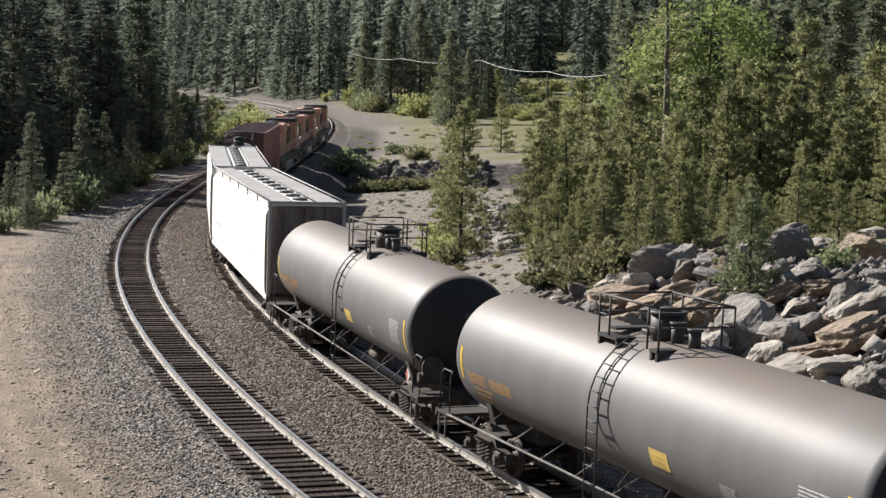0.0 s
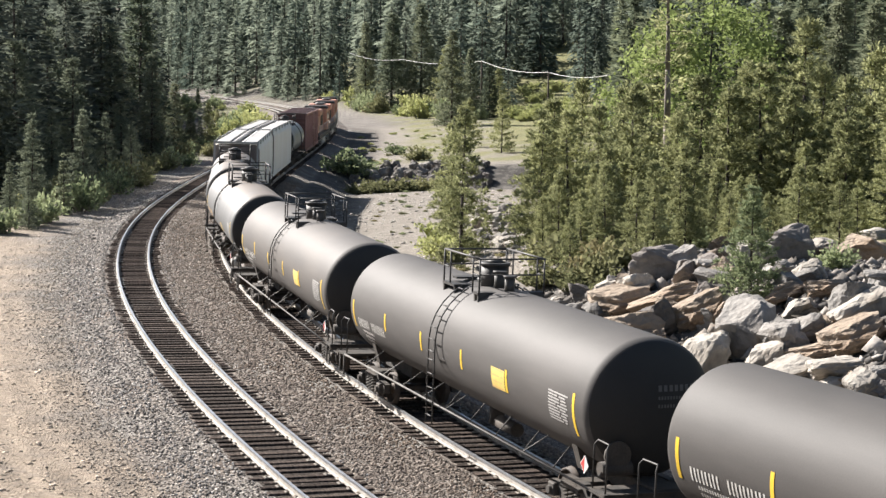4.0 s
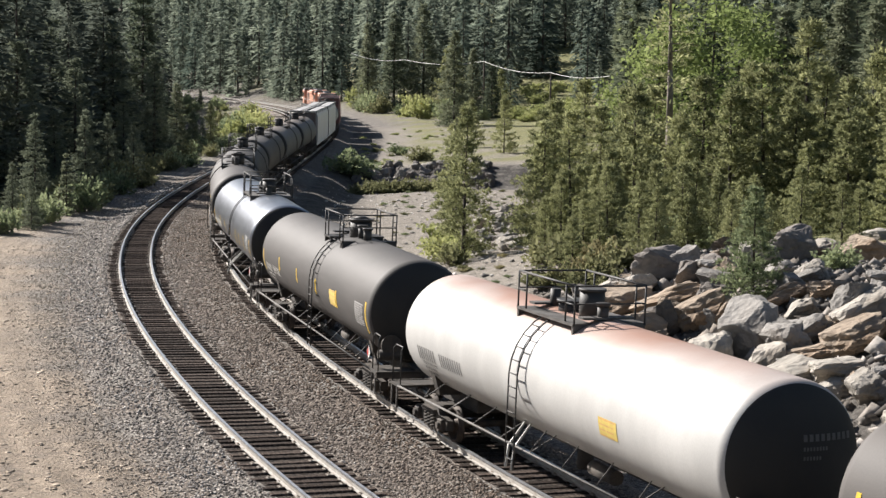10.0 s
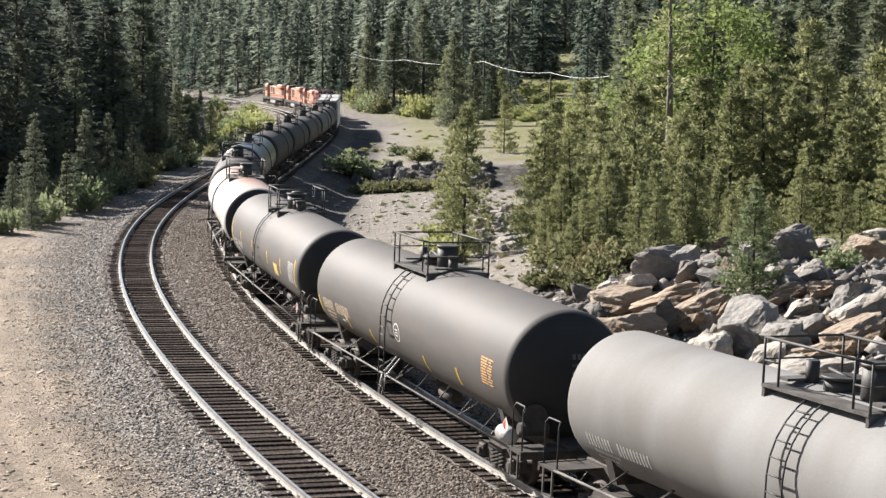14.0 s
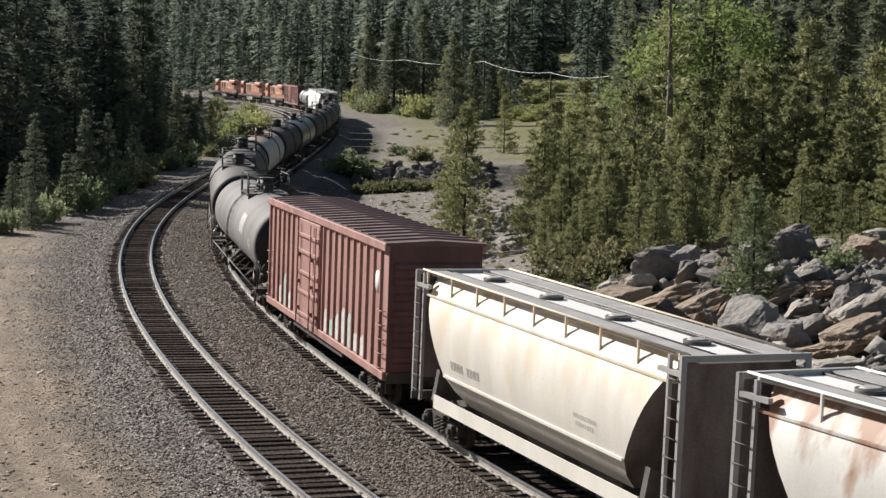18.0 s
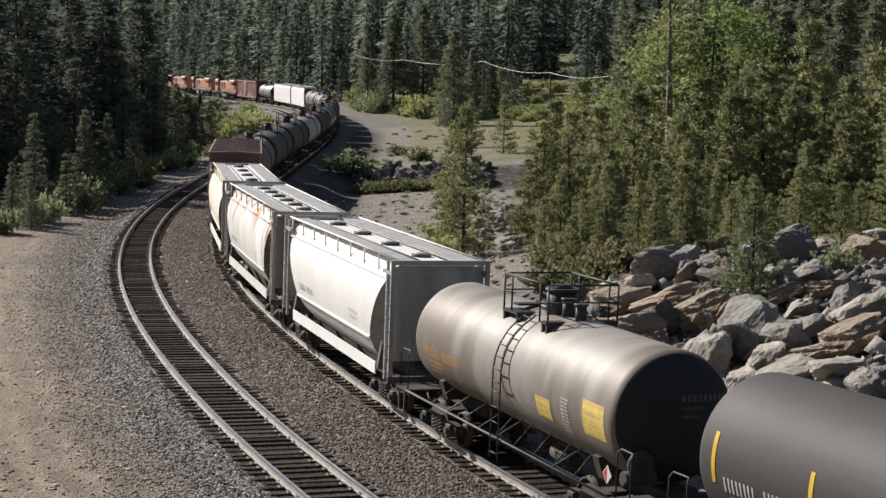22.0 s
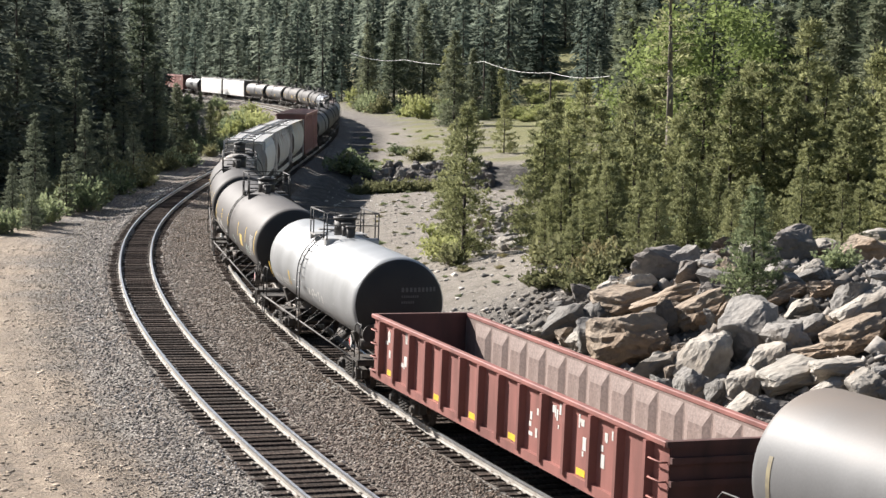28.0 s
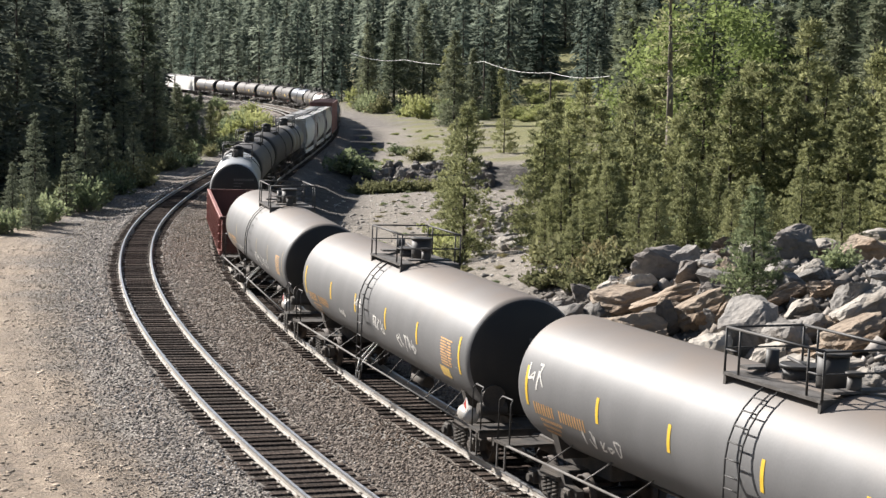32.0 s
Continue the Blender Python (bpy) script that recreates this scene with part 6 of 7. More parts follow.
def hopper_car(label, front, length, mat, top=4.35, hatches=5, slab=False, panel=None):
    """A covered hopper: a bulging body in an open end frame, or (slab) flat sides with dark ends."""
    h = length / 2
    reach = h - 1.5
    car = start_car("covered_hopper", label, "hopper car", front, length, reach, "freight cars of the train")
    trim = mat if mat == M["cream_hopper"] else M["white_hopper"]
    end = M["pale_end"] if mat == M["white_hopper"] and not slab else M["dark_end"]
    if slab:
        side = [(1.30, 1.2), (1.47, 1.25), (1.49, 1.6), (1.50, 2.4), (1.50, 3.2), (1.49, top - 0.55), (1.36, top - 0.24)]
    else:
        side = [(0.85, 1.15), (1.18, 1.5), (1.40, 1.88), (1.47, 2.2), (1.51, 2.55), (1.52, 2.85), (1.50, 3.15), (1.44, 3.45), (1.33, 3.72), (1.18, 3.98), (1.0, top - 0.16)]
    outline = side + [(-y, z) for y, z in reversed(side)]
    bm = B()
    rows = []
    nx = 14
    for i in range(nx + 1):
        f = -1 + 2 * i / nx
        rows.append([bm.verts.new((f * (h - 0.42 if slab else h - 2.75 + 2.15 * (z - 1.15) / (top - 1.31)), y, z)) for y, z in outline])
    n = len(outline)
    for a, b in zip(rows, rows[1:]):
        for i in range(n):
            fc = bm.faces.new((a[i], a[(i + 1) % n], b[(i + 1) % n], b[i]))
            fc.smooth = not slab and i not in (n - 1, n // 2 - 1)
    for f in (bm.faces.new(rows[0]), bm.faces.new(rows[-1][::-1])):
        f.material_index = 1
        for e in f.edges:
            e.smooth = False
    if not slab:
        for e in bm.edges:
            if all(abs(v.co.z - 1.88) < 0.01 for v in e.verts):
                e.smooth = False
    body = part("body", bm, [mat, end], car)
    zs, yw = [z for y, z in side], [y for y, z in side]

    def on_side(bm, x0, x1, z0, z1, n=1, out=0.012):
        for i in range(n):
            za, zb = z0 + (z1 - z0) * i / n, z0 + (z1 - z0) * (i + 1) / n
            bm.faces.new([bm.verts.new((p, float(np.interp(z, zs, yw)) + out, z)) for p, z in ((x0, za), (x1, za), (x1, zb), (x0, zb))])

    def sign(x0, n, size, z0, gap, skip=()):
        bm = B()
        for i in range(n):
            if i in skip:
                continue
            x = x0 - i * size * gap
            on_side(bm, x - size * 0.14, x, z0, z0 + size)
            on_side(bm, x - size * 0.55, x - size * 0.41, z0, z0 + size)
        part("lettering", bm, M["grey_mark"], body, "faded grey stencilled lettering")

    sign(h - 2.9, 9, 0.22, 2.15, 0.95, (4,))
    sign(-h + 4.4, 10, 0.10, 2.35, 1.1)
    sign(-h + 4.3, 8, 0.10, 2.18, 1.1)
    if panel:
        bm = B()
        on_side(bm, panel[0], panel[0] + panel[1], 1.75, top - 0.3, 40, 0.012)
        part("paint_patch", bm, M["white_hopper"], body, "fresh white paint over the rust")
    if slab:
        for i in range(11):
            x = -h + 1.2 + i * (length - 2.4) / 10
            bm = B()
            on_side(bm, x - 0.015, x + 0.015, 1.25, top - 0.5, 4, 0.014)
            part("weld_seam", bm, M["white"], body)
    # roof: two grey walkways, a pale trough with hatches between
    bm = B()
    rw = 1.33 if slab else 1.0
    box(bm, -h + 0.15, h - 0.15, -rw, rw, top - 0.17, top - 0.1)
    part("roof", bm, M["white_hopper"], car)
    for sgn in (-1, 1):
        bm = B()
        y0, y1 = sorted((sgn * (0.5 if slab else 0.62), sgn * (1.3 if slab else 1.2)))
        box(bm, -h + 0.1, h - 0.1, y0, y1, top - 0.07, top - 0.03)
        part("running_board", bm, M["roof_grey"], car, "grey grated running board")
        bm = B()
        tube(bm, (-h + 0.2, sgn * 0.43, top - 0.08), (h - 0.2, sgn * 0.43, top - 0.08), 0.03, 6)
        part("hatch_rail", bm, M["frame"], car)
        bm = B()
        y = sgn * (1.40 if slab else 1.24)
        zr = top + (0.02 if slab else 0.0)
        m_ = 7 if slab else 9
        pipe(bm, [(-h + 0.15, y, zr), (h - 0.15, y, zr)], 0.03)
        for i in range(m_):
            x = -h + 0.5 + i * (length - 1.0) / (m_ - 1)
            box(bm, x - 0.025, x + 0.025, y - 0.025, y + 0.025, top - (0.3 if slab else 0.6), zr)
        part("roof_rail", bm, M["roof_grey"] if slab else trim, car)
        if not slab:
            bm = B()
            box(bm, -h + 0.6, h - 0.6, min(sgn * 1.22, sgn * 1.36), max(sgn * 1.22, sgn * 1.36), top - 0.62, top - 0.57)
            part("roof_ledge", bm, mat, car)
            bm = B()
            box(bm, -h + 2.27, h - 2.27, min(sgn * 1.39, sgn * 1.435), max(sgn * 1.39, sgn * 1.435), 1.85, 1.91)
            part("chine_ledge", bm, mat, car)
    for i in range(hatches):
        x = h - 2.0 - i * (length - 4.0) / (hatches - 1)
        bm = B()
        tube(bm, (x, 0, top - 0.12), (x, 0, top - 0.02), 0.29, 18)
        hatch = part("hatch", bm, M["frame"], car, "round roof hatch with a domed lid")
        bm = B()
        tube(bm, (x, 0, top - 0.025), (x, 0, top + 0.02), 0.235, 18, 0, 0.16)
        part("hatch_lid", bm, M["roof_grey"], hatch)
    for sgn in (-1, 1):
        x = sgn * (h - 0.12)
        for y in (-1.38, 1.38):
            bm = B()
            box(bm, x - 0.045, x + 0.045, y - 0.06, y + 0.06, 0.95, top)
            if not slab:
                box(bm, x - sgn * 0.5 - 0.04, x - sgn * 0.5 + 0.04, y - 0.04, y + 0.04, 0.95, top - 0.05)
                box(bm, min(x, x - sgn * 0.9), max(x, x - sgn * 0.9), y - 0.05, y + 0.05, top - 0.42, top - 0.32)
            part("end_post", bm, M["roof_grey"], car)
        bm = B()
        box(bm, x - 0.06, x + 0.06, -1.4, 1.4, top - 0.12, top)
        part("end_beam", bm, M["roof_grey"], car)
        bm = B()
        box(bm, min(x - sgn * 0.2, x - sgn * 0.26), max(x - sgn * 0.2, x - sgn * 0.26), -1.25, 1.25, 1.5, top - 0.2)
        for y in (-0.75, 0.0, 0.75) if slab else ():
            box(bm, min(x - sgn * 0.08, x - sgn * 0.2), max(x - sgn * 0.08, x - sgn * 0.2), y - 0.05, y + 0.05, 1.5, top - 0.2)
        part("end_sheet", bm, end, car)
        for y in (-1, 1):
            bm = B()
            for k in range(8):
                z = 1.2 + k * 0.38
                tube(bm, (x, y * 1.45, z), (x - sgn * (0.42 if slab else 0.48), y * 1.45, z), 0.016, 5)
            part("ladder", bm, M["frame"], car)
        bm = B()
        box(bm, min(x, x - sgn * 3), max(x, x - sgn * 3), -0.3, 0.3, 0.78, 1.12)
        box(bm, x - 0.05, x + 0.05, -1.45, 1.45, 0.9, 1.1)
        for y in (-1, 1):
            bm2 = [(y * 0.25, 1.1), (y * 1.38, 1.1), (y * 1.25, 1.9), (y * 0.25, 1.5)]
            prism(bm, bm2, sgn * reach - 0.1, sgn * reach + 0.1)
        part("end_sill", bm, M["frame"], car)
        coupler(car, sgn * (h - 0.1), sgn)
    for sgn in (-1, 1):
        bm = B()
        y0, y1 = sorted((sgn * 1.38, sgn * 1.46))
        if slab:
            box(bm, -h + 0.1, h - 0.1, y0, y1, 0.98, 1.19, 0.02)
        else:
            prism(bm, [(sgn * 1.36, 0.92), (sgn * 1.40, 0.92), (sgn * 1.40, 1.27), (sgn * 1.36, 1.27)], -h + 1.6, h - 1.6)
        part("side_sill", bm, mat, car)
    for i in range(3):
        x = (i - 1) * (length - 7.0) / 2.6
        bm = B()
        vs = [bm.verts.new((x + a * w, b * d, z)) for z, w, d in ((1.25, 1.2, 0.9), (0.5, 0.45, 0.5)) for a, b in ((-1, -1), (1, -1), (1, 1), (-1, 1))]
        for i2 in range(4):
            j2 = (i2 + 1) % 4
            bm.faces.new((vs[i2], vs[j2], vs[4 + j2], vs[4 + i2]))
        bm.faces.new(vs[4:])
        bm.faces.new(vs[:4])
        part("outlet_gate", bm, M["frame"], car)
    return car


def boxcar(label, front, length, top=4.55):
    h = length / 2
    reach = h - 2.2
    car = start_car("boxcar", label, "boxcar", front, length, reach, "freight cars of the train")
    mat = M["brown_car"]
    w = 1.37
    bm = B()
    box(bm, -h, h, -w, w, 1.05, top - 0.12, 0.02)
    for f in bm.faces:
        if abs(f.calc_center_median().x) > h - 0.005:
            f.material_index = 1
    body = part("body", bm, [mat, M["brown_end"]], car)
    dx0, dx1 = -0.2, 2.9
    for sgn in (-1, 1):
        x = h - 0.12
        me = None
        while x > -h:
            if not dx0 - 0.15 < x < dx1 + 0.15:
                if me is None:
                    bm = B()
                    o = [(-0.085, 0), (-0.05, 0.075), (0.05, 0.075), (0.085, 0)]
                    a = [bm.verts.new((p, sgn * (w - 0.005 + q), 1.12)) for p, q in o]
                    b = [bm.verts.new((p, sgn * (w - 0.005 + q), top - 0.3)) for p, q in o]
                    for i in range(3):
                        bm.faces.new((a[i], a[i + 1], b[i + 1], b[i]))
                    bm.faces.new(a)
                    bm.faces.new(b[::-1])
                    ob = part("side_rib", bm, mat, body)
                    me = ob.data
                    ob.location.x = x
                else:
                    share("side_rib", me, body, pose(x, 0, 0))
            x -= 0.78
        bm = B()
        box(bm, -h - 0.02, h + 0.02, sgn * (w + 0.06) - 0.07, sgn * (w + 0.06) + 0.07, top - 0.3, top - 0.06, 0.02)
        box(bm, -h, h, sgn * (w + 0.04) - 0.06, sgn * (w + 0.04) + 0.06, 0.92, 1.16, 0.02)
        part("side_plate", bm, mat, body)
        bm = B()
        y0, y1 = sorted((sgn * (w + 0.02), sgn * (w + 0.11)))
        box(bm, dx0, dx1, y0, y1, 1.15, top - 0.34, 0.02)
        yo = sgn * (w + 0.13)
        door = part("sliding_door", bm, mat, body, "ribbed sliding door")
        for z in (1.35, 2.1, 2.75, 3.45, 4.0):
            bm = B()
            box(bm, dx0, dx1, yo - 0.04, yo + 0.05, z - 0.06, z + 0.06, 0.015)
            part("crossbar", bm, mat, door)
        for x in (dx0 + 0.2, dx0 + 0.95, dx1 - 0.25):
            bm = B()
            tube(bm, (x, sgn * (w + 0.2), 1.0), (x, sgn * (w + 0.2), top - 0.4), 0.025)
            for z in (1.5, 2.4, 3.3):
                box(bm, x - 0.06, x + 0.06, sgn * (w + 0.16) - 0.05, sgn * (w + 0.16) + 0.05, z - 0.06, z + 0.06)
            part("lock_rod", bm, mat, door)
        for xx in (-h + 0.15, h - 0.15):
            bm = B()
            for k in range(5):
                z = 1.25 + k * 0.4
                s2 = 0.5 if xx < 0 else -0.5
                pipe(bm, [(xx, sgn * (w + 0.02), z), (xx, sgn * (w + 0.13), z), (xx + s2, sgn * (w + 0.13), z), (xx + s2, sgn * (w + 0.02), z)], 0.018, 5)
            part("ladder", bm, mat, body)
    bm = B()
    lathe(bm, [(0, 0.0), (0, 0.32), (0.012, 0.32), (0.012, 0.0)], 20)
    bmesh.ops.transform(bm, matrix=Matrix.Translation((h - 0.12 - 0.78 * 19.5, w + 0.006, 3.6)) @ Matrix.Rotation(radians(90), 4, "Z"), verts=bm.verts)
    part("round_emblem", bm, M["white"], body, "worn white disc on the side")
    rs = random.Random(8)
    for k in range(10):
        bm = B()
        x = h - 0.12 - 0.39 - 0.78 * (2 + k if k < 3 else 8 + k)
        hh = rs.uniform(0.5, 1.15)
        vs = [bm.verts.new((x + a * 0.25 + rs.uniform(-0.06, 0.06), w + 0.008, 1.18 + b * hh)) for a, b in ((-1, 0), (1, 0), (1, 0.8), (0.2, 1), (-1, 0.9))]
        bm.faces.new(vs)
        part("spray_paint", bm, M["blue"] if k % 3 == 1 else M["white"], body, "flaking pale spray paint")
    # roof with raised cross ribs
    bm = B()
    prism(bm, [(w + 0.08, top - 0.14), (w + 0.08, top - 0.06), (0, top + 0.02), (-w - 0.08, top - 0.06), (-w - 0.08, top - 0.14)], -h - 0.03, h + 0.03)
    roof = part("roof", bm, M["brown_roof"], car)
    me = None
    for i in range(19):
        x = -h + 0.6 + i * (length - 1.2) / 18
        if me is None:
            bm = B()
            for y0, z0, y1, z1 in ((w, top - 0.055, 0.0, top + 0.02), (0.0, top + 0.02, -w, top - 0.055)):
                a = [bm.verts.new((p, y0, z0 + q)) for p, q in ((-0.09, 0), (-0.05, 0.05), (0.05, 0.05), (0.09, 0))]
                b = [bm.verts.new((p, y1, z1 + q)) for p, q in ((-0.09, 0), (-0.05, 0.05), (0.05, 0.05), (0.09, 0))]
                for q in range(3):
                    bm.faces.new((a[q], a[q + 1], b[q + 1], b[q]))
            ob = part("roof_rib", bm, M["brown_rib"], roof)
            me = ob.data
            ob.location.x = x
        else:
            share("roof_rib", me, roof, pose(x, 0, 0))
    for sgn in (-1, 1):
        bm = B()
        for k in range(7):
            z = 1.35 + k * 0.44
            prism(bm, [(-w + 0.02, z - 0.07), (-w + 0.02, z + 0.37), (w - 0.02, z + 0.37), (w - 0.02, z - 0.07)], sgn * h, sgn * (h + 0.012))
            a = [bm.verts.new((sgn * (h + q), y, z + p)) for y in (-w + 0.15, w - 0.15) for p, q in ((0.02, 0.013), (0.1, 0.09), (0.2, 0.09), (0.28, 0.013))]
            for q in range(3):
                bm.faces.new((a[q], a[q + 1], a[5 + q], a[4 + q]))
        part("end_corrugations", bm, M["brown_end"], body, "corrugated end, its brown darkened for shade")
        bm = B()
        x = sgn * (h + 0.06)
        box(bm, x - 0.07, x + 0.07, -w, w, 0.85, 1.15)
        box(bm, min(x, x - sgn * 3.4), max(x, x - sgn * 3.4), -0.3, 0.3, 0.75, 1.08)
        part("end_sill", bm, M["under"], car)
        coupler(car, sgn * (h + 0.1), sgn)
    bm = B()
    box(bm, -h + 3.5, h - 3.5, -0.25, 0.25, 0.62, 1.05)
    for y in (-1.3, 1.3):
        prism(bm, [(y - 0.04, 1.05), (y + 0.04, 1.05), (y + 0.04, 0.7), (y - 0.04, 0.7)], -3.0, 4.0)
    part("centre_sill", bm, M["under"], car)
    return car


def gondola(label, front, length, top=2.55):
    h = length / 2
    car = start_car("gondola_car", label, "gondola", front, length, h - 2.0, "freight cars of the train")
    mat = M["red_car"]
    w = 1.40
    for sgn in (-1, 1):
        bm = B()
        y0, y1 = sorted((sgn * (w - 0.03), sgn * w))
        box(bm, -h, h, y0, y1, 0.95, top)
        for f in bm.faces:
            if abs(f.calc_center_median().y) < w - 0.02:
                f.material_index = 1
        sd = part("side", bm, [mat, M["inside"]], car)
        me = None
        for i in range(13):
            x = h - 0.75 - (i + 0.5) * (length - 1.5) / 13
            if me is None:
                bm = B()
                y0, c = sgn * (w - 0.032), (length - 1.5) / 26 - 0.04
                lo = [bm.verts.new((p, y0, z)) for p, z in ((-c, 1.15), (c, 1.15), (c, top - 0.06), (-c, top - 0.06))]
                hi = [bm.verts.new((p * 0.55, y0 - sgn * 0.07, z)) for p, z in ((-c, 1.5), (c, 1.5), (c, top - 0.4), (-c, top - 0.4))]
                for a in range(4):
                    b = (a + 1) % 4
                    bm.faces.new((lo[a], lo[b], hi[b], hi[a]))
                bm.faces.new(hi)
                ob = part("dented_panel", bm, M["inside"], sd, "bulged and scraped inner panel")
                me = ob.data
                ob.location.x = x
            else:
                share("dented_panel", me, sd, pose(x, 0, 0))
        bm = B()
        box(bm, -h - 0.02, h + 0.02, min(sgn * (w - 0.05), sgn * (w + 0.12)), max(sgn * (w - 0.05), sgn * (w + 0.12)), top, top + 0.12, 0.02)
        part("top_rail", bm, mat, sd)
        bm = B()
        box(bm, -h, h, min(sgn * w, sgn * (w + 0.1)), max(sgn * w, sgn * (w + 0.1)), 0.88, 1.1)
        part("side_sill", bm, mat, sd)
        me = None
        n = 14
        for i in range(n):
            x = h - 0.75 - i * (length - 1.5) / (n - 1)
            if me is None:
                bm = B()
                o = [(-0.12, 0), (-0.06, 0.16), (0.06, 0.16), (0.12, 0)]
                a = [bm.verts.new((p, sgn * (w + q), 1.02)) for p, q in o]
                b = [bm.verts.new((p, sgn * (w + q), top)) for p, q in o]
                for q in range(3):
                    bm.faces.new((a[q], a[q + 1], b[q + 1], b[q]))
                bm.faces.new(a)
                bm.faces.new(b[::-1])
                ob = part("side_rib", bm, mat, sd)
                me = ob.data
                ob.location.x = x
            else:
                share("side_rib", me, sd, pose(x, 0, 0))
        if sgn > 0:
            for i in (0, 3, 5, 7, 10):
                x = h - 0.75 - (i + 0.5) * (length - 1.5) / (n - 1)
                bm = B()
                box(bm, x - 0.22, x + 0.2, w + 0.003, w + 0.009, 1.12, 1.27)
                part("reflective_stripe", bm, M["yellow"], sd, "yellow reflective plate")
            rs = random.Random(5)
            for i in (0, 1, 8, 9, 10, 11):
                x = h - 0.75 - (i + 0.5) * (length - 1.5) / (n - 1)
                bm = B()
                for q in range(5):
                    xx, zz = x + rs.uniform(-0.25, 0.2), rs.uniform(1.4, 2.25)
                    box(bm, xx, xx + rs.uniform(0.06, 0.22), w + 0.003, w + 0.008, zz, zz + rs.uniform(0.08, 0.3))
                part("worn_lettering", bm, M["white"], sd, "scraped white lettering")
        for xx in (-h + 0.1, h - 0.1):
            bm = B()
            for k in range(4):
                z = 1.1 + k * 0.38
                s2 = 0.5 if xx < 0 else -0.5
                pipe(bm, [(xx, sgn * w, z), (xx, sgn * (w + 0.14), z), (xx + s2, sgn * (w + 0.14), z), (xx + s2, sgn * w, z)], 0.02, 5)
            part("ladder", bm, mat, sd)
    for sgn in (-1, 1):
        bm = B()
        x0, x1 = sorted((sgn * (h - 0.04), sgn * h))
        box(bm, x0, x1, -w, w, 0.95, top)
        for z in (1.4, 1.85, 2.3):
            box(bm, min(sgn * h, sgn * (h + 0.1)), max(sgn * h, sgn * (h + 0.1)), -w, w, z - 0.06, z + 0.06)
        box(bm, x0 - 0.05, x1 + 0.05, -w - 0.1, w + 0.1, top + 0.002, top + 0.122)
        part("end_wall", bm, M["red_end"], car)
        bm = B()
        box(bm, min(sgn * (h - 3.2), sgn * (h + 0.15)), max(sgn * (h - 3.2), sgn * (h + 0.15)), -0.3, 0.3, 0.72, 0.94)
        part("end_sill", bm, M["under"], car)
        coupler(car, sgn * (h + 0.1), sgn)
    bm = B()
    box(bm, -h, h, -w + 0.03, w - 0.03, 0.95, 1.05)
    part("deck", bm, M["inside"], car, "scraped empty steel floor")
    bm = B()
    box(bm, -h + 3.0, h - 3.0, -0.28, 0.28, 0.6, 0.945)
    part("centre_sill", bm, M["under"], car)
    return car


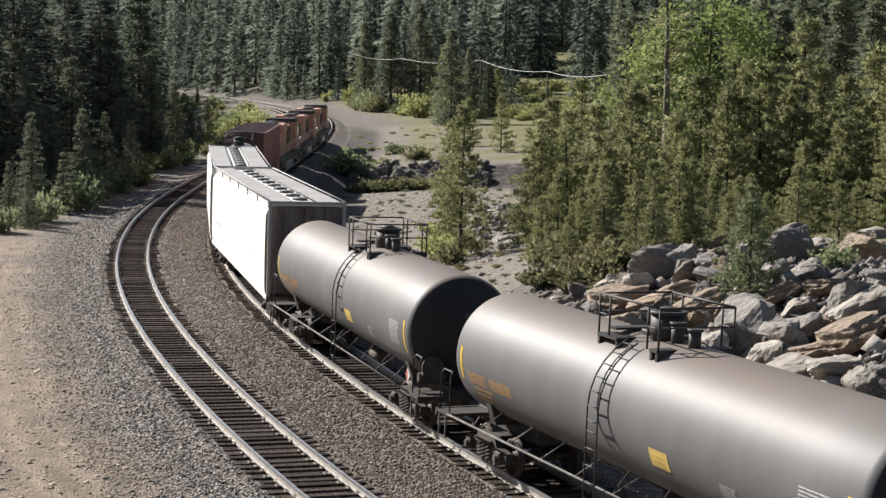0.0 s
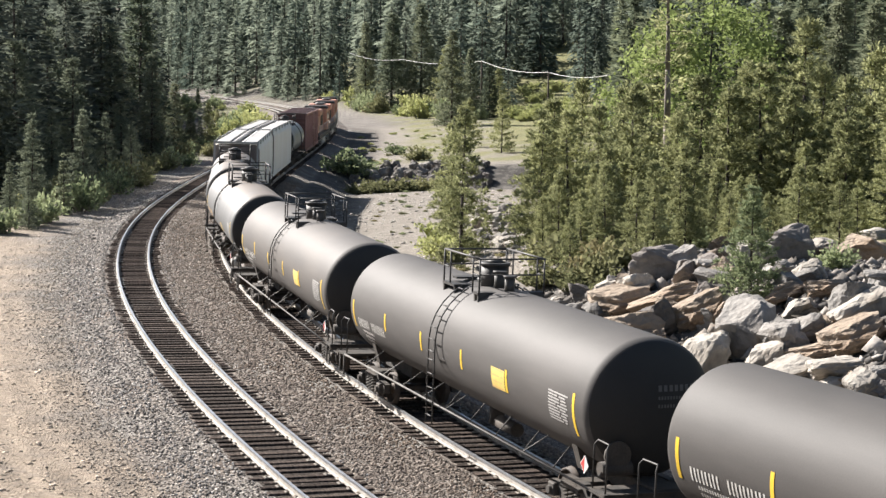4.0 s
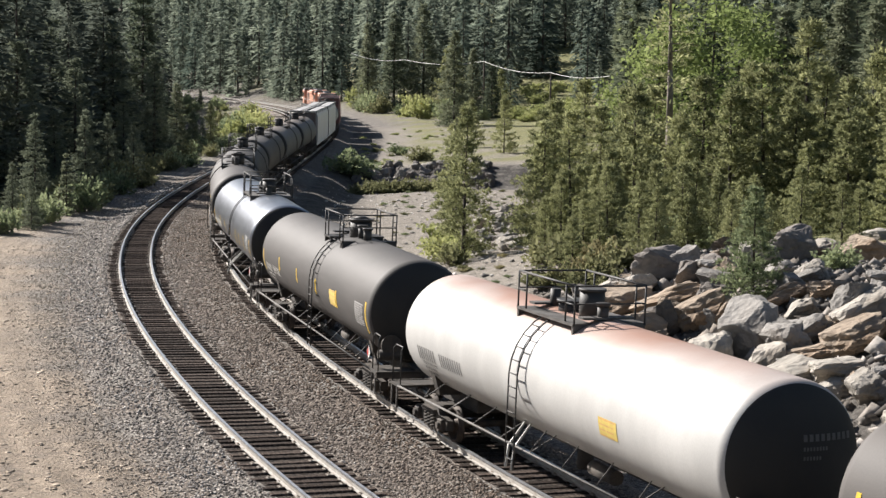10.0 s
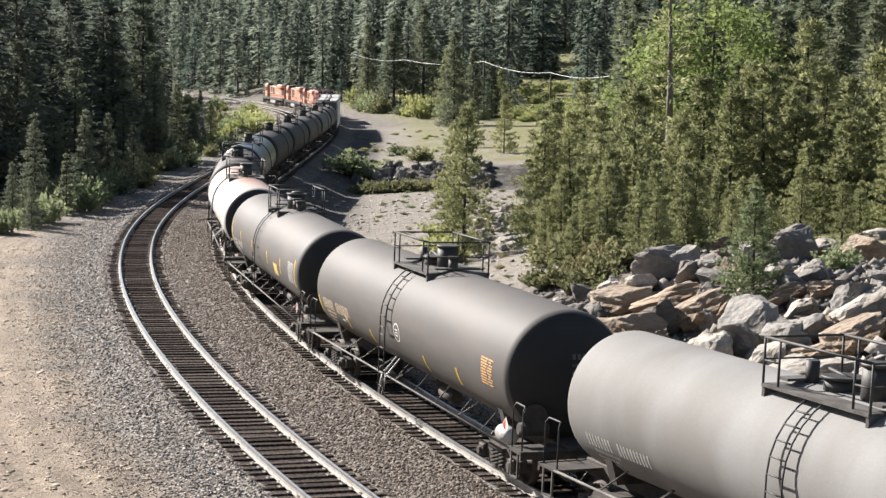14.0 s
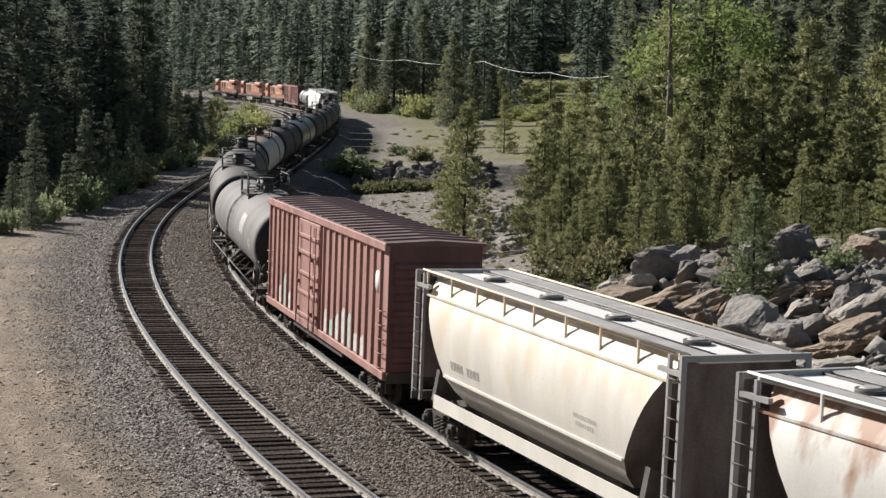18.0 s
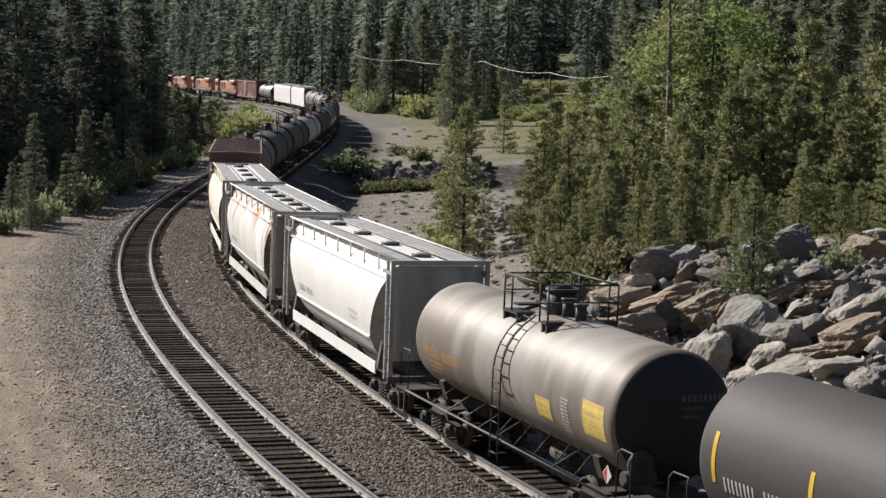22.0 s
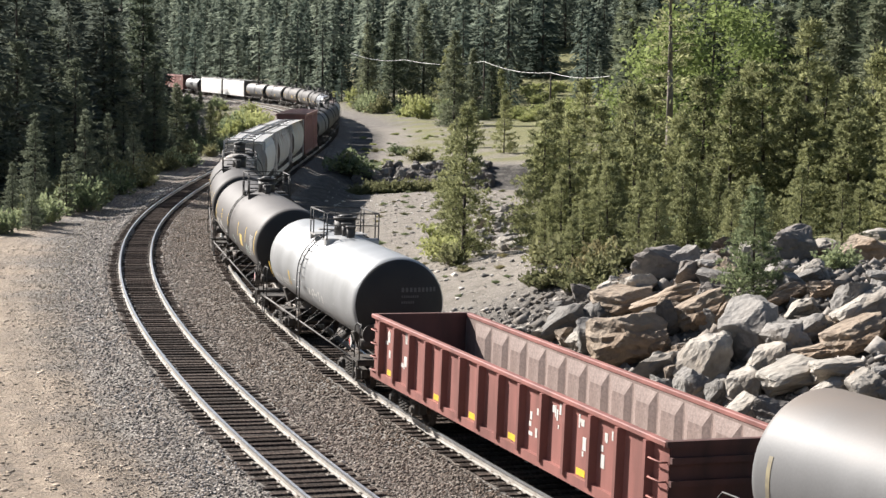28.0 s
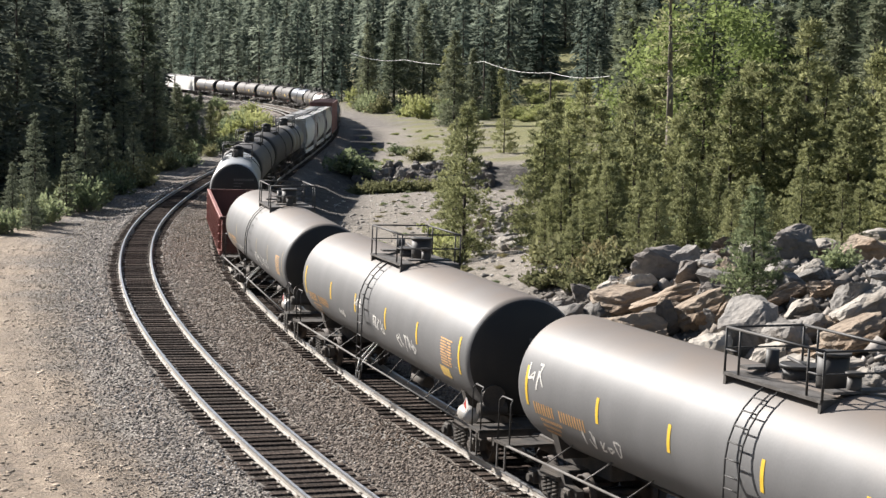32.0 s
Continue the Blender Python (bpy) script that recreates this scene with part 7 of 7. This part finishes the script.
def locomotive(label, front, length=21.8):
    h = length / 2
    car = start_car("diesel_locomotive", label, "locomotive", front, length, h - 4.2, "locomotives of the train", 3)
    o, k, sv = M["orange"], M["loco_black"], M["silver"]
    bm = B()
    box(bm, -h, h, -1.5, 1.5, 1.15, 1.6, 0.03)
    part("underframe", bm, k, car)
    bm = B()
    box(bm, -h + 1.2, h - 5.2, -0.95, 0.95, 1.6, 4.0, 0.08)
    hood = part("long_hood", bm, o, car, "orange engine hood with dark doors")
    for i in range(9):
        x = -h + 2.2 + i * 1.45
        for sgn in (-1, 1):
            bm = B()
            box(bm, x, x + 0.04, min(sgn * 0.94, sgn * 0.965), max(sgn * 0.94, sgn * 0.965), 1.9, 3.7)
            part("door_gap", bm, k, hood)
    for x0, x1 in ((-h + 1.5, -h + 3.2), (h - 8.2, h - 7.0), (0.6, 1.8)):
        for sgn in (-1, 1):
            bm = B()
            y0, y1 = sorted((sgn * 0.95, sgn * 0.99))
            box(bm, x0, x1, y0, y1, 2.3, 3.9)
            for q in range(8):
                box(bm, x0, x1, min(sgn * 0.98, sgn * 1.02), max(sgn * 0.98, sgn * 1.02), 2.4 + q * 0.18, 2.46 + q * 0.18)
            part("grille", bm, k, hood)
    bm = B()
    box(bm, -h + 1.3, -h + 6.2, -1.45, 1.45, 3.75, 4.45, 0.12)
    part("radiator_housing", bm, o, car)
    for i in range(3):
        bm = B()
        tube(bm, (-h + 2.2 + i * 1.6, 0, 4.4), (-h + 2.2 + i * 1.6, 0, 4.6), 0.62, 20)
        part("roof_fan", bm, k, car)
    bm = B()
    box(bm, -1.0, 2.6, -0.8, 0.8, 4.0, 4.3, 0.08)
    box(bm, -3.2, -2.2, -0.4, 0.4, 4.0, 4.6, 0.05)
    part("exhaust_stack", bm, k, car)
    bm = B()
    box(bm, h - 5.2, h - 2.6, -1.45, 1.45, 1.6, 4.25, 0.12)
    cab = part("cab", bm, o, car, "orange cab")
    bm = B()
    prism(bm, [(-1.45, 4.2), (-1.2, 4.5), (1.2, 4.5), (1.45, 4.2)], h - 5.25, h - 2.4)
    part("cab_roof", bm, k, cab)
    for sgn in (-1, 1):
        for a, b in ((h - 4.9, h - 4.1), (h - 3.9, h - 3.1)):
            bm = B()
            box(bm, a, b, min(sgn * 1.44, sgn * 1.47), max(sgn * 1.44, sgn * 1.47), 2.95, 3.75)
            part("side_window", bm, M["glass"], cab)
    bm = B()
    for y in (-0.75, 0.75):
        box(bm, h - 2.62, h - 2.57, y - 0.5, y + 0.5, 3.2, 3.85)
    part("windscreen", bm, M["glass"], cab)
    bm = B()
    box(bm, h - 2.6, h - 0.9, -0.95, 0.95, 1.6, 3.05, 0.12)
    part("short_hood", bm, o, car)
    bm = B()
    box(bm, -2.9, 2.6, -1.42, 1.42, 0.35, 1.15, 0.15)
    part("fuel_tank", bm, sv, car, "silver fuel tank under the frame")
    for sgn in (-1, 1):
        bm = B()
        y = sgn * 1.45
        pipe(bm, [(-h + 0.3, y, 2.65), (h - 5.3, y, 2.65)], 0.025)
        for i in range(11):
            x = -h + 0.3 + i * (length - 5.6) / 10
            tube(bm, (x, y, 1.6), (x, y, 2.65), 0.02, 5)
        part("handrail", bm, sv, car)
        bm = B()
        pipe(bm, [(h - 2.4, y, 2.65), (h - 0.3, y, 2.65)], 0.025)
        for x in (h - 2.4, h - 1.3, h - 0.3):
            tube(bm, (x, y, 1.6), (x, y, 2.65), 0.02, 5)
        part("handrail", bm, sv, car)
        for xe in (-h, h):
            for q in range(4):
                bm = B()
                box(bm, xe - 0.25, xe + 0.25, y - 0.2, y + 0.1, 0.4 + q * 0.3, 0.44 + q * 0.3)
                part("step", bm, k, car)
        coupler(car, sgn * h, sgn)
    bm = B()
    prism(bm, [(-1.4, 0.2), (-1.4, 1.1), (1.4, 1.1), (1.4, 0.2)], h - 0.05, h + 0.25)
    part("pilot", bm, sv, car)
    return car


def build_train():
    for f, w in ((185.0, "leading"), (160.8, "middle"), (136.6, "rear")):
        locomotive("orange and black diesel locomotive, " + w + " of three", f)
    boxcar("faded brown boxcar behind the locomotives", 112.8, 17.8, 4.75)
    tank_car("short pale tank car between the boxcar and white hoppers", 92.3, 12.6, 1.45, 2.65, M["silver_tank"], "grey")
    hopper_car("tall white covered hopper ahead of the tank cars", 76.0, 20.3, M["white_hopper"], 4.65, 10, True)
    hopper_car("tall white covered hopper coupled to a grey tank car", 54.8, 20.3, M["white_hopper"], 4.65, 10, True)
    gp = [(9.9, -20, 0.7, 0.4, "yellow"), (12.4, -24, 0.6, 0.35, "white"), (14.9, -8, 1.0, 0.7, "white")]
    tank_car("oil-stained grey tank car with orange lettering", 33.08, 17.2, 1.5, 2.65, M["grime_tank"], "orange", [(0.8, -6, 0.8), (16.3, -8, 0.9)], gp, mid=-0.7)
    tank_car("greasy grey tank car with orange lettering", 13.4, 17.2, 1.5, 2.65, M["grime_tank"], "orange", [(0.8, -6, 0.8), (16.3, -8, 0.9)], gp, tank_bottle=True)
    std = [(0.8, -9, 0.8), (3.7, -4, 0.5), (6.65, -6, 0.5), (9.6, -6, 0.5), (12.5, -7, 0.55), (16.2, -9, 0.95)]
    pl = [(11.65, -8, 0.8, 0.5, "yellow"), (14.9, -8, 1.15, 0.7, "white")]
    tank_car("dull black tank car with yellow stripes", -6.3, 17.3, 1.5, 2.65, M["black"], "white", std, pl)
    tank_car("faded black tank car with yellow stripes and placard", -25.6, 17.3, 1.5, 2.65, M["matt"], "white", std, pl)
    tank_car("faded black tank car with yellow placard", -45.05, 16.9, 1.5, 2.65, M["matt"], "white", std, pl)
    tank_car("shiny dark tank car with white lettering and yellow stripes", -64.25, 17.2, 1.5, 2.65, M["gloss"], "white", [(0.8, -14, 0.75), (3.8, -12, 0.55), (5.9, -13, 0.6), (8.3, -14, 0.6), (10.9, -13, 0.6), (12.4, -13, 0.6), (14.2, -10, 0.6), (16.4, -14, 0.85)], [(15.1, -5, 1.0, 0.6, "white"), (14.8, -31, 0.6, 0.35, "white")], dome="drum", name_at=1.15, name_size=0.32, mid=-1.1)
    tank_car("matt black tank car with yellow stripes and placard", -83.55, 17.1, 1.5, 2.65, M["matt"], "white", std, pl, mid=-0.95)
    tank_car("white tank car with rust-brown dust along its top", -102.95, 17.2, 1.5, 2.65, M["rust_top_tank"], "grey", (), [(11.9, -11, 0.8, 0.4, "yellow")], dome="drum", name_at=1.4, name_size=0.36)
    tank_car("dusty black tank car with yellow stripes", -122.37, 17.2, 1.5, 2.65, M["black"], "white", [(0.9, -3, 0.85), (3.4, -4, 0.5), (6.5, -7, 0.5), (10.2, -7, 0.5), (13.2, -7, 0.55), (16.2, -3, 0.95)], [(11.7, -16, 0.8, 0.45, "yellow"), (14.9, -5, 1.2, 0.75, "white")])
    tank_car("black tank car with orange-white lettering", -141.62, 17.6, 1.52, 2.65, M["black"], "cream", [(0.7, -22, 0.6), (3.6, -29, 0.5), (6.0, -32, 0.5), (10.9, -31, 0.5), (13.6, -25, 0.5)], [(15.5, -4, 0.9, 0.7, "lines")], dome="drum", name_at=1.2, name_size=0.34, scrawl=[(3.0, -27, 0.5, 9, "white")], ring=(8.9, -10, 0.27), tank_bottle=True)
    tank_car("pale grey tank car with a faded white patch", -161.25, 17.6, 1.5, 2.65, M["light_tank"], "white", (), [(15.0, -6, 1.0, 0.5, "white")], dome="drum", name_at=1.2, name_size=0.3, name_deg=-26, patch=(11.6, 17, 1.4, 16, "panel_mark"))
    boxcar("faded brown ribbed boxcar with a worn white disc", -181.6, 16.4, 4.85)
    hopper_car("cream-stained covered hopper behind the boxcar", -200.25, 14.3, M["cream_hopper"], 4.35, 4)
    hopper_car("white covered hopper streaked with rust", -216.05, 14.7, M["rust_hopper"], 4.35, 6, panel=(-5.0, 1.5))
    hopper_car("clean white covered hopper", -232.75, 13.9, M["white_hopper"], 4.35, 4)
    tank_car("short brown-stained tank car", -248.1, 12.4, 1.42, 2.6, M["brown_tank"], "orange", (), [(8.2, -16, 0.75, 0.5, "yellow"), (9.5, -14, 0.45, 0.85, "white"), (10.6, -7, 1.0, 0.75, "yellow"), (10.0, -45, 0.4, 0.4, "white")], name_deg=-11, mid=-0.1)
    q = [(0.9, 2, 0.95), (3.65, 4, 0.55), (6.3, 2, 0.55), (10.6, 3, 0.6), (13.4, 5, 0.6), (16.5, 5, 0.95)]
    tank_car("dull black tank car with pink spray paint", -262.85, 17.4, 1.5, 2.65, M["matt"], "white", q, [(11.7, -11, 0.8, 0.45, "yellow"), (15.0, -5, 1.1, 0.8, "white")], name_deg=-15, scrawl=[(7.4, -18, 1.7, 10, "pink"), (13.2, -18, 1.7, 10, "pink"), (4.4, -25, 1.8, 6, "white")], mid=-0.7)
    tank_car("dusty black tank car with yellow placards", -282.28, 17.3, 1.5, 2.65, M["dusty_black"], "white", q, [(11.4, -10, 0.8, 0.5, "yellow"), (15.0, -3, 1.1, 0.8, "white")], name_deg=-14, scrawl=[(3.6, -21, 2.8, 7, "white"), (8.1, -20, 1.4, 9, "blue"), (13.4, -17, 1.5, 9, "blue")])
    tank_car("short silver tank car with a black rear head", -301.5, 13.9, 1.42, 2.6, M["silver_tank"], "white", [(0.35, -20, 0.6), (3.9, -15, 0.5)], (), head=M["end"], deck=False, name_at=1.4, name_deg=-25, scrawl=[(7.0, -18, 2.2, 9, "white")])
    gondola("empty faded red gondola with black rib shadows", -317.3, 17.35)
    g = [(0.9, -1, 0.9), (4.1, 0, 0.55), (6.9, 0, 0.55), (10.0, -1, 0.6), (12.9, 0, 0.6), (16.3, -1, 0.95)]
    tank_car("greasy grey tank car with orange lettering behind the gondola", -336.75, 17.3, 1.5, 2.65, M["grime_tank"], "orange", g, [(14.9, -6, 0.95, 0.75, "lines")], dome="drum", name_deg=-18, tank_bottle=True, scrawl=[(4.1, -28, 1.5, 9, "white"), (9.1, -19, 3.7, 10, "white")], faded=True)
    tank_car("greasy grey tank car with white spray paint", -356.15, 17.4, 1.5, 2.65, M["grime_tank"], "orange", g, [(14.9, -4, 1.0, 0.75, "lines"), (14.7, -26, 0.7, 0.3, "yellow")], dome="drum", name_deg=-20, tank_bottle=True, scrawl=[(6.9, 3, 0.6, 7, "white"), (8.8, -12, 1.4, 9, "white"), (11.0, -17, 2.0, 10, "white"), (4.9, -21, 0.8, 6, "white")])
    tank_car("greasy grey tank car with orange lettering and spray paint", -375.5, 17.6, 1.5, 2.65, M["grime_tank"], "orange", g, (), dome="drum", name_deg=-18, scrawl=[(1.0, 7, 0.5, 15, "white"), (3.2, -28, 1.9, 10, "white")], mid=-0.5)


build_train()


# ---- the train runs along the line at a steady speed ----
def motions():
    for car, front, length, reach, bogies in CARS:
        rows, turns = [], ([], [])
        for i in range(0, 65):
            t = i * 0.5
            s = front - length / 2 + SPEED * t
            m = car_pose(s, reach)
            rows.append((t, m))
            inv = m.inverted()
            for k, sg in ((0, 1), (1, -1)):
                a, b = inv @ on_line(s + sg * reach - 0.9), inv @ on_line(s + sg * reach + 0.9)
                turns[k].append((t, pose(sg * reach, (a.y + b.y) / 2, 0, 0, 0, math.degrees(math.atan2(b.y - a.y, b.x - a.x)))))
        walk(car, rows)
        for k in (0, 1):
            walk(bogies[k], turns[k][::2])
    done = {}
    for w, x, r in AXLES:
        key = (round(x, 2), r)
        if key not in done:
            walk(w, [(i / 30, pose(x, 0, r, 0, math.degrees(SPEED * i / 30 / r), 0)) for i in range(0, 961)])
            done[key] = w.animation_data
        else:
            w.rotation_mode = "QUATERNION"
            ad = w.animation_data_create()
            ad.action = done[key].action
            ad.action_slot = done[key].action_slot


motions()
